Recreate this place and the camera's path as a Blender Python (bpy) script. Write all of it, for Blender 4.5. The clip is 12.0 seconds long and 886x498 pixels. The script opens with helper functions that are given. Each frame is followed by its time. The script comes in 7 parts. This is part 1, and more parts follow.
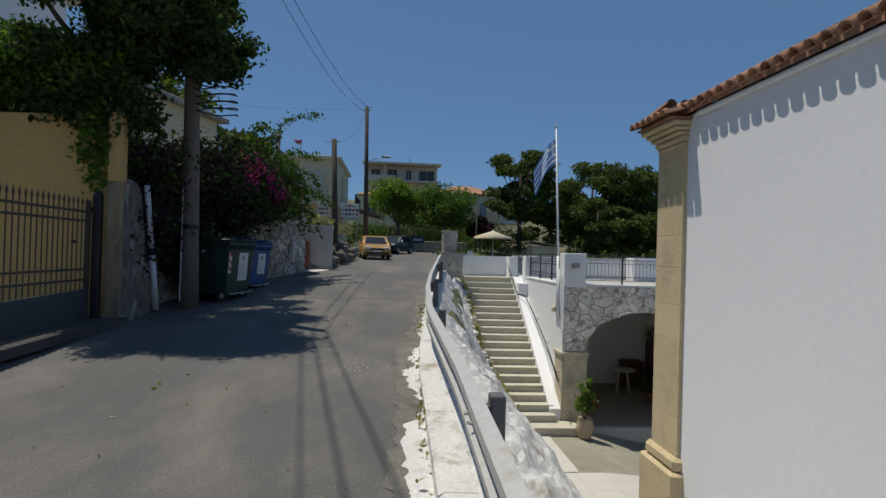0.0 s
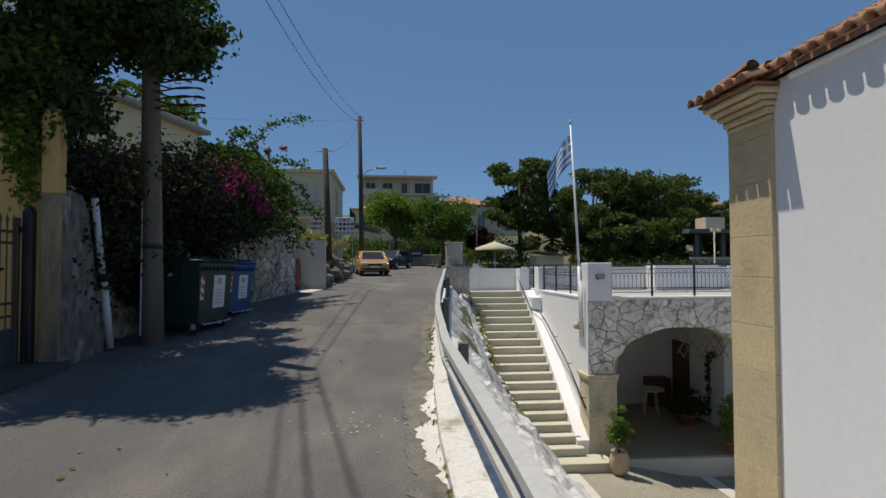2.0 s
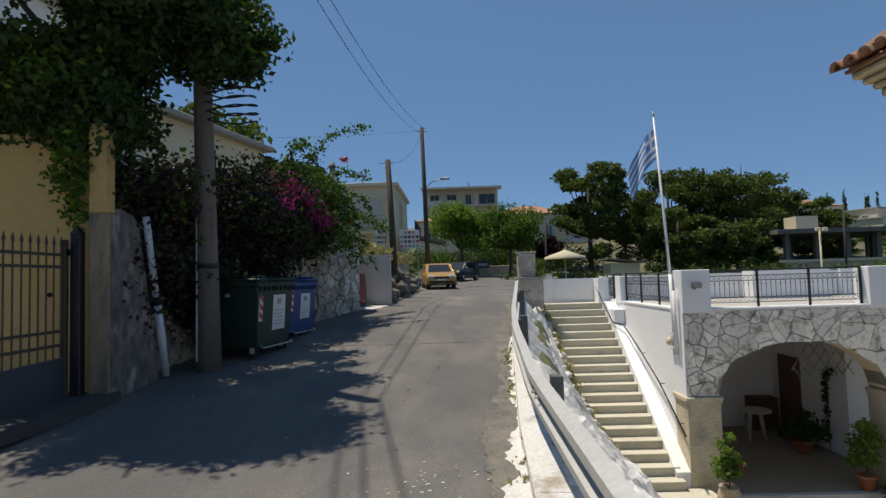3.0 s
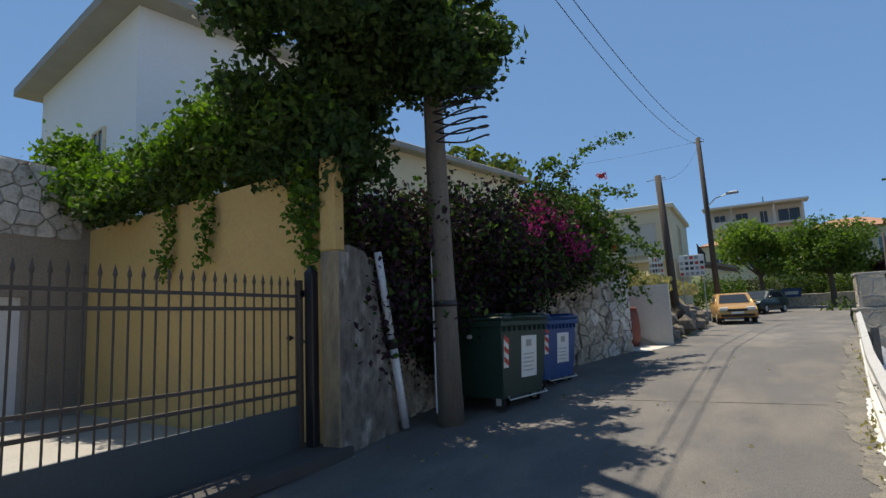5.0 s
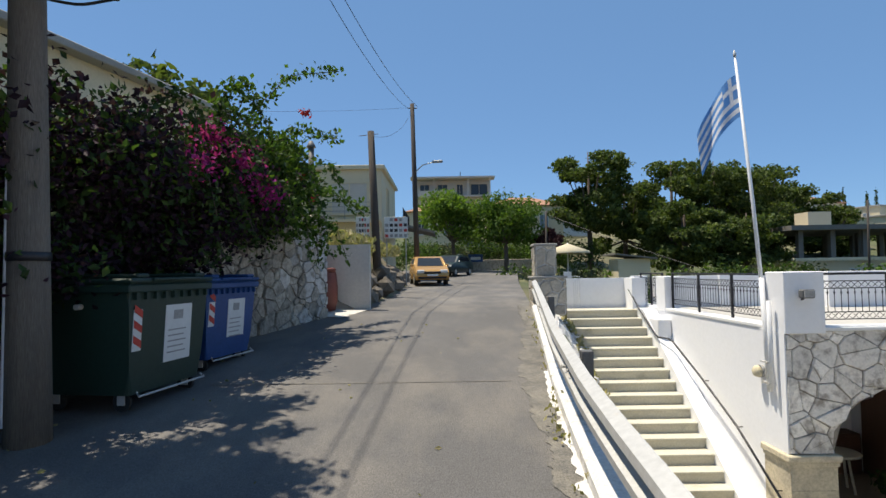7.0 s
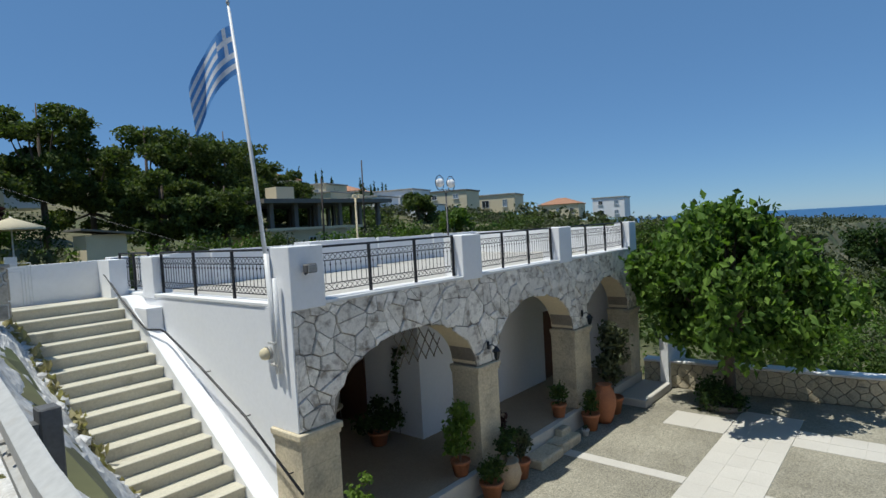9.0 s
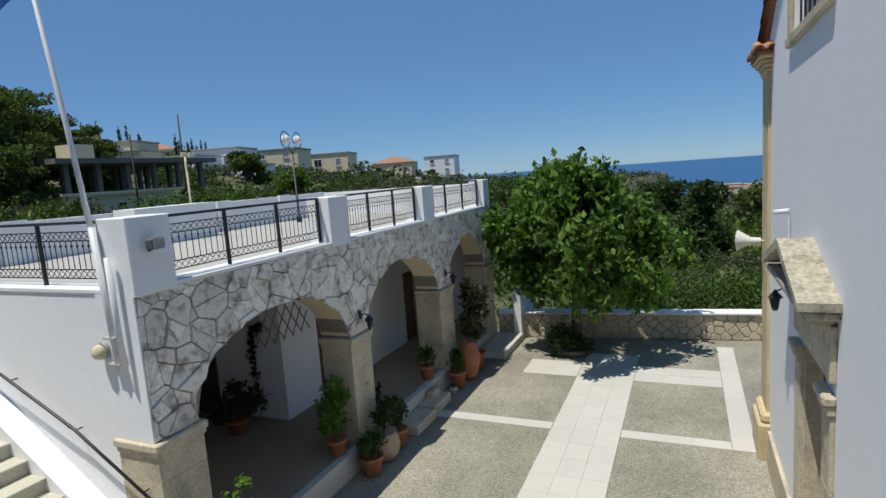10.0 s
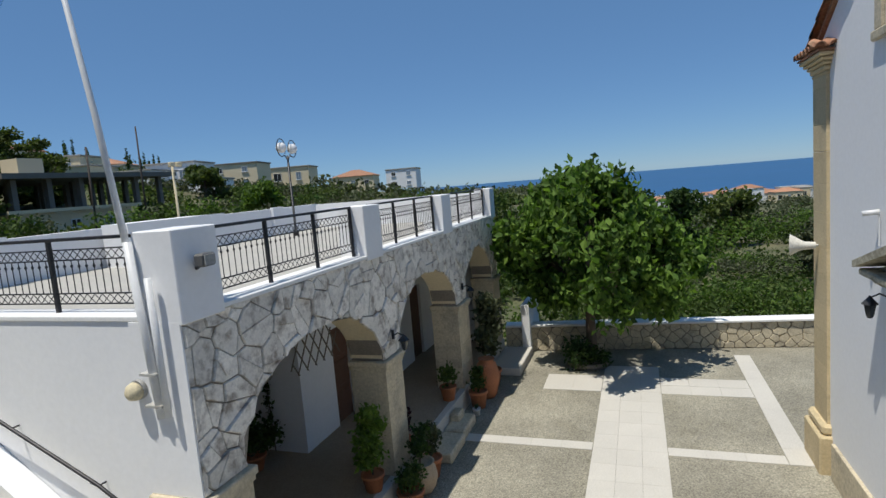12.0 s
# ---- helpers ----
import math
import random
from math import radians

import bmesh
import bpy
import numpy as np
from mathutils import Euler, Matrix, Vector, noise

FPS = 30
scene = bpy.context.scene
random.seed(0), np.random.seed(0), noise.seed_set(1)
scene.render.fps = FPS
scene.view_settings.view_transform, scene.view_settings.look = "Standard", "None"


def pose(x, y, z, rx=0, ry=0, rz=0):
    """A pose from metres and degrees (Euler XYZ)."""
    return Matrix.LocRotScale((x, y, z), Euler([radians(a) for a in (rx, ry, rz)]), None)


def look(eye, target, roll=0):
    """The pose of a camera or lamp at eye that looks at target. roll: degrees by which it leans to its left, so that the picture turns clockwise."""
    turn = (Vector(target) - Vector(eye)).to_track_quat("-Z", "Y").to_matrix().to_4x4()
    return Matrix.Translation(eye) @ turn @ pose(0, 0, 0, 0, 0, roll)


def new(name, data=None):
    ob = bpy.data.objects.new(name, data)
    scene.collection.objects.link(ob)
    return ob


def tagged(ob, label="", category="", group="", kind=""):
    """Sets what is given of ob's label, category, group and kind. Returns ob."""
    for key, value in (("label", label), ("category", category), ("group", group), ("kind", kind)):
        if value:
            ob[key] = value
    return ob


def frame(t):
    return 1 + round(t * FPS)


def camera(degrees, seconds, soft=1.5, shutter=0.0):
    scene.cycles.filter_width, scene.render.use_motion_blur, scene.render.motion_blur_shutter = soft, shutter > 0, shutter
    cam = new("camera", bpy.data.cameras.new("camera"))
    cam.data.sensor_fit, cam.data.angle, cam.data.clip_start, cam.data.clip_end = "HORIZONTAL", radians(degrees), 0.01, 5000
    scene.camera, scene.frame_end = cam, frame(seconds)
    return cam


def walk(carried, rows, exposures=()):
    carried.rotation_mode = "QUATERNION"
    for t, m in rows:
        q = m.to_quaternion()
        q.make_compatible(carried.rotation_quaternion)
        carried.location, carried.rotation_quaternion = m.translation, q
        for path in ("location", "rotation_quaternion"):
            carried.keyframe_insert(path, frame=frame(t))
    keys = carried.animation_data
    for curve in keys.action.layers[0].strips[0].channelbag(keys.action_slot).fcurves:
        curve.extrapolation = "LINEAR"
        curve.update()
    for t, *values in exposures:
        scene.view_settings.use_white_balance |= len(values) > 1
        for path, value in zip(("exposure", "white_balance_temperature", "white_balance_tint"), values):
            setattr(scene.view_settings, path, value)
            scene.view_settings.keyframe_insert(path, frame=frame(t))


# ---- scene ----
cam = camera(76.5, 12.0)
PATH = [
    (0, (-0.059, 1.294, 1.272), (0.116, 3.286, 1.289), 1.7),
    (0.5, (-0.091, 1.721, 1.265), (0.07, 3.714, 1.278), 0.0),
    (1, (-0.08, 2.141, 1.302), (0.06, 4.136, 1.322), -0.3),
    (1.5, (-0.131, 2.674, 1.298), (0.021, 4.668, 1.337), 0.0),
    (2, (-0.128, 3.072, 1.306), (0.057, 5.062, 1.369), -0.2),
    (2.5, (-0.134, 3.596, 1.335), (0.011, 5.589, 1.418), -0.9),
    (3, (-0.187, 4.121, 1.348), (-0.233, 6.118, 1.455), -1.7),
    (3.5, (-0.176, 4.657, 1.35), (-0.529, 6.617, 1.539), -2.8),
    (3.7, (-0.192, 4.818, 1.402), (-0.675, 6.745, 1.635), -2.6),
    (5.3, (-0.384, 6.263, 1.38), (-1.361, 7.989, 1.63), -2.4),
    (5.5, (-0.427, 6.484, 1.391), (-1.408, 8.212, 1.619), -2.3),
    (6, (-0.440, 6.972, 1.417), (-1.304, 8.768, 1.579), -1.3),
    (6.5, (-0.459, 7.430, 1.433), (-0.997, 9.353, 1.546), -0.9),
    (7, (-0.414, 7.890, 1.470), (-0.420, 9.888, 1.551), -0.9),
    (7.5, (-0.384, 8.340, 1.513), (0.129, 10.272, 1.571), -1.15),
    (7.7, (-0.334, 8.490, 1.515), (0.349, 10.369, 1.560), -1.5),
    (9.3, (0.13, 9.751, 1.613), (1.755, 10.908, 1.469), -3.0),
    (9.5, (0.217, 9.95, 1.637), (1.896, 11.021, 1.448), -2.8),
    (10, (0.263, 10.479, 1.624), (2.077, 11.279, 1.359), -4.1),
    (10.5, (0.386, 10.727, 1.583), (2.274, 11.305, 1.261), -3.8),
    (11, (0.41, 11.094, 1.604), (2.334, 11.533, 1.28), -3.8),
    (11.5, (0.403, 11.559, 1.599), (2.331, 12.012, 1.318), -4.0),
    (12, (0.488, 12.131, 1.609), (2.362, 12.79, 1.378), -4.7),
]
walk(cam, [(t, look(eye, target, roll)) for t, eye, target, roll in PATH],
     [(0.0, -0.16, 6900, 8), (2.5, 0.06, 7200, 10), (3.7, 0.30, 7300, 10), (5.4, 0.66, 7400, 10), (6.5, 0.70, 7300, 10), (7.7, 0.54, 7000, 8), (9.3, 0.12, 6400, 5), (10.5, 0.14, 6600, 8), (12.0, 0.12, 6600, 8)])
# ---------- world, sun ----------
SUN_FROM = Vector((-0.29, 0.19, 1.0)).normalized()      # towards the sun
world = bpy.data.worlds.new("sky")
scene.world = world
world.use_nodes = True
_w = world.node_tree
_bg = _w.nodes["Background"]
_sky = _w.nodes.new("ShaderNodeTexSky")
_sky.sky_type = 'NISHITA'
_sky.sun_disc = False
_sky.sun_elevation = math.asin(SUN_FROM.z)
_sky.sun_rotation = math.atan2(SUN_FROM.x, SUN_FROM.y)
_sky.altitude = 2600.0
_sky.air_density, _sky.dust_density, _sky.ozone_density = 1.0, 0.0, 4.0
_tint = _w.nodes.new("ShaderNodeVectorMath")
_tint.operation = 'MULTIPLY'
_tint.inputs[1].default_value = (0.80, 0.95, 1.08)      # clear, dry summer air
_w.links.new(_sky.outputs[0], _tint.inputs[0])
_haze = _w.nodes.new("ShaderNodeVectorMath")                # even blue of thin summer haze
_haze.operation = 'MULTIPLY_ADD'
_haze.inputs[1].default_value = (0.40, 0.40, 0.40)
_haze.inputs[2].default_value = (0.58, 1.28, 2.50)
_w.links.new(_tint.outputs[0], _haze.inputs[0])
_w.links.new(_haze.outputs[0], _bg.inputs[0])
_bg.inputs[1].default_value = 0.100
_sun = bpy.data.lights.new("sun", 'SUN')
_sun.energy, _sun.angle, _sun.color = 4.0, radians(0.53), (1.0, 0.955, 0.88)
sun = new("sun", _sun)
sun.matrix_world = look(SUN_FROM * 60, (0, 0, 0))

# ---------- materials ----------
def mat(name, base, rough=0.8, dark=0.75, light=1.1, grain=40.0, blot=1.2, bump=0.25, metal=0.0, spread=0.0, third=None, amount=0.45, stretch=(1, 1, 1), bump_scale=None):
    """A surface of one base colour with fine grain, broad blotches, optional stains (third) and a spread from piece to piece."""
    m = bpy.data.materials.new(name)
    m.use_nodes = True
    nt = m.node_tree
    N, L = nt.nodes, nt.links
    b = N["Principled BSDF"]
    b.inputs["Roughness"].default_value = rough
    b.inputs["Metallic"].default_value = metal
    tc = N.new("ShaderNodeTexCoord")
    mp = N.new("ShaderNodeMapping")
    mp.inputs["Scale"].default_value = stretch
    geo = N.new("ShaderNodeNewGeometry")
    L.new(geo.outputs["Position"], mp.inputs[0])
    def nz(scale, detail=6.0):
        n = N.new("ShaderNodeTexNoise")
        n.inputs["Scale"].default_value = scale
        n.inputs["Detail"].default_value = detail
        n.inputs["Roughness"].default_value = 0.6
        L.new(mp.outputs[0], n.inputs["Vector"])
        return n
    g, bl = nz(grain), nz(blot)
    def ramp(src, lo, hi, a=0.3, c=0.7):
        r = N.new("ShaderNodeMapRange")
        r.inputs[1].default_value, r.inputs[2].default_value = a, c
        r.inputs[3].default_value, r.inputs[4].default_value = lo, hi
        L.new(src, r.inputs[0])
        return r.outputs[0]
    v1 = ramp(g.outputs[0], dark, light)
    v2 = ramp(bl.outputs[0], 0.5 + dark / 2, 0.5 + light / 2)
    mul = N.new("ShaderNodeMath")
    mul.operation = 'MULTIPLY'
    L.new(v1, mul.inputs[0])
    L.new(v2, mul.inputs[1])
    val = mul.outputs[0]
    if spread:
        oi = N.new("ShaderNodeObjectInfo")
        add = N.new("ShaderNodeMath")
        add.operation = 'ADD'
        L.new(oi.outputs["Random"], add.inputs[0])
        L.new(geo.outputs["Random Per Island"], add.inputs[1])
        fr = N.new("ShaderNodeMath")
        fr.operation = 'FRACT'
        L.new(add.outputs[0], fr.inputs[0])
        sp = ramp(fr.outputs[0], 1 - spread, 1 + spread, 0, 1)
        m2 = N.new("ShaderNodeMath")
        m2.operation = 'MULTIPLY'
        L.new(val, m2.inputs[0])
        L.new(sp, m2.inputs[1])
        val = m2.outputs[0]
    src = None
    colour = N.new("ShaderNodeRGB")
    colour.outputs[0].default_value = (*base, 1)
    src = colour.outputs[0]
    if third:
        st = nz(blot * 2.3, 8)
        f = ramp(st.outputs[0], 0, 1, 0.62 - amount * 0.35, 0.72 - amount * 0.1)
        mx = N.new("ShaderNodeMix")
        mx.data_type = 'RGBA'
        L.new(f, mx.inputs[0])
        L.new(src, mx.inputs[6])
        mx.inputs[7].default_value = (*third, 1)
        src = mx.outputs[2]
    sc = N.new("ShaderNodeVectorMath")
    sc.operation = 'SCALE'
    L.new(src, sc.inputs[0])
    L.new(val, sc.inputs[3])
    L.new(sc.outputs[0], b.inputs["Base Color"])
    if bump:
        bp = N.new("ShaderNodeBump")
        bp.inputs["Strength"].default_value = bump
        bp.inputs["Distance"].default_value = 0.02
        bn = nz(bump_scale or grain * 0.6, 8)
        L.new(bn.outputs[0], bp.inputs["Height"])
        L.new(bp.outputs[0], b.inputs["Normal"])
    return m

def leaf_mat(name, base, spread=0.5, tint=(0.2, 0.3, 0.02), trans=0.35):
    m = bpy.data.materials.new(name)
    m.use_nodes = True
    nt = m.node_tree
    N, L = nt.nodes, nt.links
    b = N["Principled BSDF"]
    b.inputs["Roughness"].default_value = 0.7
    b.inputs["Specular IOR Level"].default_value = 0.22
    geo = N.new("ShaderNodeNewGeometry")
    cr = N.new("ShaderNodeValToRGB")
    cr.color_ramp.elements[0].color = tuple(c * (1 - spread) for c in base) + (1,)
    cr.color_ramp.elements[1].color = tuple(0.55 * c + 0.45 * t for c, t in zip(base, tint)) + (1,)
    e = cr.color_ramp.elements.new(0.55)
    e.color = (*base, 1)
    L.new(geo.outputs["Random Per Island"], cr.inputs[0])
    L.new(cr.outputs[0], b.inputs["Base Color"])
    tr = N.new("ShaderNodeBsdfTranslucent")
    hs = N.new("ShaderNodeVectorMath")
    hs.operation = 'MULTIPLY'
    hs.inputs[1].default_value = (1.3, 1.5, 0.6)
    L.new(cr.outputs[0], hs.inputs[0])
    L.new(hs.outputs[0], tr.inputs[0])
    mx = N.new("ShaderNodeMixShader")
    mx.inputs[0].default_value = trans
    L.new(b.outputs[0], mx.inputs[1])
    L.new(tr.outputs[0], mx.inputs[2])
    L.new(mx.outputs[0], N["Material Output"].inputs[0])
    return m

ASPHALT = mat("asphalt", (0.117, 0.113, 0.109), 0.9, 0.58, 1.28, 110, 0.45, 0.6, third=(0.185, 0.17, 0.15), amount=0.5, stretch=(1, 0.45, 1))
PATCH = mat("asphalt_patch", (0.07, 0.066, 0.064), 0.9, 0.75, 1.2, 130, 0.8, 0.5)
DUST = mat("dusty_verge", (0.205, 0.19, 0.16), 0.95, 0.55, 1.3, 60, 1.6, 0.6, third=(0.125, 0.12, 0.11), amount=0.7)
SOIL = mat("dry_soil", (0.22, 0.17, 0.11), 0.95, 0.6, 1.2, 8, 0.4, 0.6, third=(0.10, 0.12, 0.04), amount=0.75)
FARGROUND = mat("scrub_ground", (0.16, 0.135, 0.075), 0.95, 0.6, 1.3, 0.6, 0.03, 0.0, third=(0.06, 0.085, 0.03), amount=0.85)
WHITEWASH = mat("whitewash", (0.80, 0.80, 0.79), 0.85, 0.94, 1.03, 30, 1.1, 0.15)
WALLWHITE = mat("white_wall_paint", (0.82, 0.825, 0.84), 0.8, 0.97, 1.02, 14, 0.7, 0.08)
KERBWHITE = mat("worn_white_kerb_paint", (0.66, 0.65, 0.625), 0.9, 0.8, 1.08, 35, 1.5, 0.5, third=(0.36, 0.32, 0.25), amount=0.22)
ROCKWHITE = mat("whitewashed_rock", (0.68, 0.675, 0.66), 0.9, 0.68, 1.08, 11, 1.6, 1.0, third=(0.36, 0.32, 0.26), amount=0.2, bump_scale=7)
SAND = mat("sandstone", (0.63, 0.55, 0.40), 0.9, 0.74, 1.12, 22, 1.1, 0.6, spread=0.04, third=(0.42, 0.37, 0.28), amount=0.38)
STEPSTONE = mat("cream_step", (0.56, 0.53, 0.43), 0.85, 0.86, 1.06, 28, 1.0, 0.25, third=(0.42, 0.39, 0.31), amount=0.15)
CRAZY = mat("rubble_facing", (0.88, 0.83, 0.75), 0.9, 0.8, 1.06, 26, 2.6, 0.9, spread=0.16, third=(0.36, 0.31, 0.26), amount=0.36)
MORTAR = mat("dark_mortar", (0.27, 0.235, 0.195), 0.95, 0.7, 1.15, 40, 2.5, 0.5)
RUBBLE = mat("garden_wall_stone", (0.47, 0.42, 0.34), 0.92, 0.6, 1.2, 18, 2.2, 0.9, spread=0.22, third=(0.19, 0.17, 0.14), amount=0.4)
MARKER = mat("grey_brown_pillar_stone", (0.50, 0.45, 0.37), 0.92, 0.7, 1.12, 18, 2.2, 0.8, spread=0.25)
DARKROCK = mat("weathered_brown_rock", (0.17, 0.145, 0.115), 0.95, 0.55, 1.2, 12, 2.0, 1.0, spread=0.25)
CRUMB = mat("crumbled_earth_and_lime", (0.47, 0.42, 0.34), 0.95, 0.6, 1.2, 20, 3.0, 0.9, spread=0.3)
LANEWALL = mat("greyed_cream_render", (0.60, 0.565, 0.51), 0.9, 0.9, 1.05, 16, 0.9, 0.15)
RUBBLEW = mat("limewashed_rubble", (0.58, 0.56, 0.52), 0.92, 0.7, 1.1, 18, 2.2, 0.9, spread=0.2, third=(0.30, 0.27, 0.22), amount=0.35)
RUBBLEMORTAR = mat("garden_wall_mortar", (0.30, 0.265, 0.22), 0.95, 0.7, 1.15, 30, 2.0, 0.7)
OCHRE = mat("ochre_render", (0.52, 0.355, 0.135), 0.88, 0.9, 1.06, 20, 0.8, 0.15, third=(0.45, 0.31, 0.14), amount=0.15)
CREAMWALL = mat("cream_render", (0.73, 0.63, 0.44), 0.88, 0.9, 1.05, 20, 0.6, 0.1)
GREYPAINT = mat("flaking_grey_render", (0.175, 0.16, 0.14), 0.92, 0.45, 1.25, 9, 1.4, 1.0, third=(0.42, 0.40, 0.37), amount=0.3, stretch=(1, 1, 0.55))
CONCRETE = mat("concrete", (0.36, 0.345, 0.315), 0.9, 0.78, 1.12, 50, 1.2, 0.3)
PAVE = mat("pale_paving", (0.555, 0.53, 0.48), 0.8, 0.88, 1.06, 40, 0.9, 0.15, spread=0.02)
TERRACE = mat("terrace_screed", (0.45, 0.43, 0.39), 0.9, 0.8, 1.1, 40, 0.8, 0.3)
PEBBLE = mat("pebble_concrete", (0.305, 0.285, 0.225), 0.9, 0.42, 1.45, 34, 0.5, 0.8, third=(0.28, 0.26, 0.20), amount=0.3, bump_scale=34)
TILE = mat("terracotta_tile", (0.40, 0.195, 0.115), 0.85, 0.65, 1.25, 20, 3.0, 0.4, spread=0.3, third=(0.33, 0.22, 0.14), amount=0.4)
BARRELRED = mat("rust_red_plastic", (0.20, 0.055, 0.035), 0.6, 0.8, 1.1, 20, 2.0, 0.1)
TERRA = mat("terracotta_pot", (0.42, 0.16, 0.075), 0.8, 0.8, 1.12, 30, 4.0, 0.3)
CLAYPALE = mat("pale_clay", (0.47, 0.37, 0.26), 0.85, 0.8, 1.1, 30, 4.0, 0.3)
BLACKIRON = mat("black_iron", (0.018, 0.018, 0.022), 0.45, 0.8, 1.2, 60, 4.0, 0.1)
GATEIRON = mat("dark_brown_iron", (0.062, 0.047, 0.037), 0.55, 0.8, 1.2, 60, 4.0, 0.1)
GATESHEET = mat("blue_grey_sheet_steel", (0.045, 0.062, 0.075), 0.5, 0.85, 1.1, 30, 2.0, 0.1)
RAILWHITE = mat("white_rail_paint", (0.48, 0.48, 0.465), 0.5, 0.86, 1.05, 18, 1.2, 0.15, third=(0.42, 0.38, 0.32), amount=0.12)
YELLOWSTONE = mat("yellow_sandstone", (0.60, 0.485, 0.295), 0.9, 0.84, 1.08, 24, 0.9, 0.4, spread=0.05, third=(0.50, 0.40, 0.25), amount=0.3)
DIRTYOCHRE = mat("dirty_ochre_render", (0.34, 0.265, 0.165), 0.92, 0.65, 1.15, 14, 1.6, 0.5, third=(0.22, 0.19, 0.15), amount=0.4, stretch=(1, 1, 0.3))
GALV = mat("painted_guardrail", (0.50, 0.495, 0.47), 0.5, 0.84, 1.05, 18, 1.2, 0.15, metal=0.15, third=(0.33, 0.28, 0.22), amount=0.1)
POSTGREY = mat("grey_steel", (0.10, 0.10, 0.10), 0.6, 0.8, 1.2, 30, 3.0, 0.2)
WOODPOLE = mat("weathered_pole_wood", (0.18, 0.157, 0.13), 0.9, 0.6, 1.2, 30, 2.0, 0.6, stretch=(6, 6, 0.4))
DARKPOLE = mat("dark_pole_wood", (0.075, 0.06, 0.05), 0.9, 0.6, 1.2, 30, 2.0, 0.6, stretch=(6, 6, 0.4))
BINGREEN = mat("green_bin_plastic", (0.011, 0.034, 0.024), 0.55, 0.85, 1.12, 25, 2.0, 0.1)
BINBLUE = mat("blue_bin_plastic", (0.010, 0.060, 0.20), 0.5, 0.85, 1.12, 25, 2.0, 0.1)
RUBBER = mat("black_rubber", (0.02, 0.02, 0.02), 0.8)
STICKER = mat("white_sticker", (0.68, 0.69, 0.67), 0.5, 0.93, 1.02, 15, 4.0, 0.0)
RED = mat("red_paint", (0.52, 0.045, 0.03), 0.5)
PVC = mat("white_plastic_pipe", (0.62, 0.66, 0.70), 0.4, 0.88, 1.04, 12, 2.0, 0.05)
DOORWOOD = mat("brown_door_wood", (0.13, 0.06, 0.035), 0.55, 0.7, 1.2, 20, 1.5, 0.2, stretch=(8, 8, 0.6))
BARK = mat("bark", (0.13, 0.10, 0.075), 0.95, 0.6, 1.2, 25, 3.0, 0.8, stretch=(4, 4, 0.7))
STEELWHITE = mat("white_painted_steel", (0.72, 0.73, 0.74), 0.4, 0.92, 1.03, 20, 3.0, 0.05)
LAMPGREY = mat("lamp_housing_grey", (0.33, 0.33, 0.32), 0.5)
CARGOLD = mat("gold_car_paint", (0.50, 0.29, 0.10), 0.25, 0.97, 1.03, 5, 1.0, 0.0, metal=0.3)
DARKCAR = mat("dark_green_car_paint", (0.02, 0.035, 0.035), 0.3)
GLASSDARK = mat("dark_glass", (0.03, 0.035, 0.04), 0.08, 0.9, 1.1, 3, 1, 0.0)
SHUTTER = mat("blue_grey_shutter", (0.20, 0.27, 0.34), 0.5)
FLAGWHITE = mat("flag_white_cloth", (0.74, 0.76, 0.80), 0.8)
FLAGBLUE = mat("flag_blue_cloth", (0.08, 0.27, 0.62), 0.8)
ROOFGREY = mat("concrete_slab_grey", (0.20, 0.185, 0.165), 0.9)
AGEDSTONE = mat("lichened_pediment_stone", (0.50, 0.46, 0.35), 0.9, 0.6, 1.15, 22, 3.0, 0.6, third=(0.27, 0.24, 0.17), amount=0.4)
CANVAS = mat("cream_canvas", (0.66, 0.58, 0.40), 0.9)
SEA = mat("sea_water", (0.012, 0.075, 0.19), 0.35, 0.9, 1.1, 0.02, 0.002, 0.0)
GLOBE = mat("white_glass_globe", (0.8, 0.8, 0.8), 0.25, 0.98, 1.0, 5, 1, 0.0)
HORNPLASTIC = mat("horn_plastic", (0.72, 0.71, 0.66), 0.5)
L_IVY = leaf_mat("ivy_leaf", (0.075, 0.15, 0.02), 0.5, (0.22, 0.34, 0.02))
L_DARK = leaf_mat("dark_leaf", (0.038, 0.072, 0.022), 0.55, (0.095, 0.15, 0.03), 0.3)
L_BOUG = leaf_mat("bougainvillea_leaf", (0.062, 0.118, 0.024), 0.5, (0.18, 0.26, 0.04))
# purple bract colour with the hedge's shade already mixed in
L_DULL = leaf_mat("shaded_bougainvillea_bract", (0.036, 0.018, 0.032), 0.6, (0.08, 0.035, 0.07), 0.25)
L_PINK = leaf_mat("magenta_bract", (0.42, 0.03, 0.27), 0.4, (0.5, 0.1, 0.36), 0.3)
L_RED = leaf_mat("red_petal", (0.45, 0.03, 0.04), 0.4, (0.5, 0.1, 0.1), 0.2)
L_MULB = leaf_mat("mulberry_leaf", (0.090, 0.165, 0.032), 0.65, (0.30, 0.44, 0.08), 0.36)
L_PINE = leaf_mat("pine_needle", (0.078, 0.110, 0.032), 0.55, (0.22, 0.255, 0.065), 0.28)
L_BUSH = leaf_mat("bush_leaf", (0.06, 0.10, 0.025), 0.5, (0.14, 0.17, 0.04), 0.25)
L_OLIVE = leaf_mat("olive_leaf", (0.085, 0.10, 0.055), 0.5, (0.14, 0.15, 0.08), 0.2)
L_LIGHT = leaf_mat("bright_tree_leaf", (0.085, 0.15, 0.03), 0.45, (0.17, 0.24, 0.04), 0.35)
L_FEATHER = leaf_mat("feathery_yellow_green_leaf", (0.125, 0.20, 0.04), 0.4, (0.26, 0.36, 0.07), 0.4)
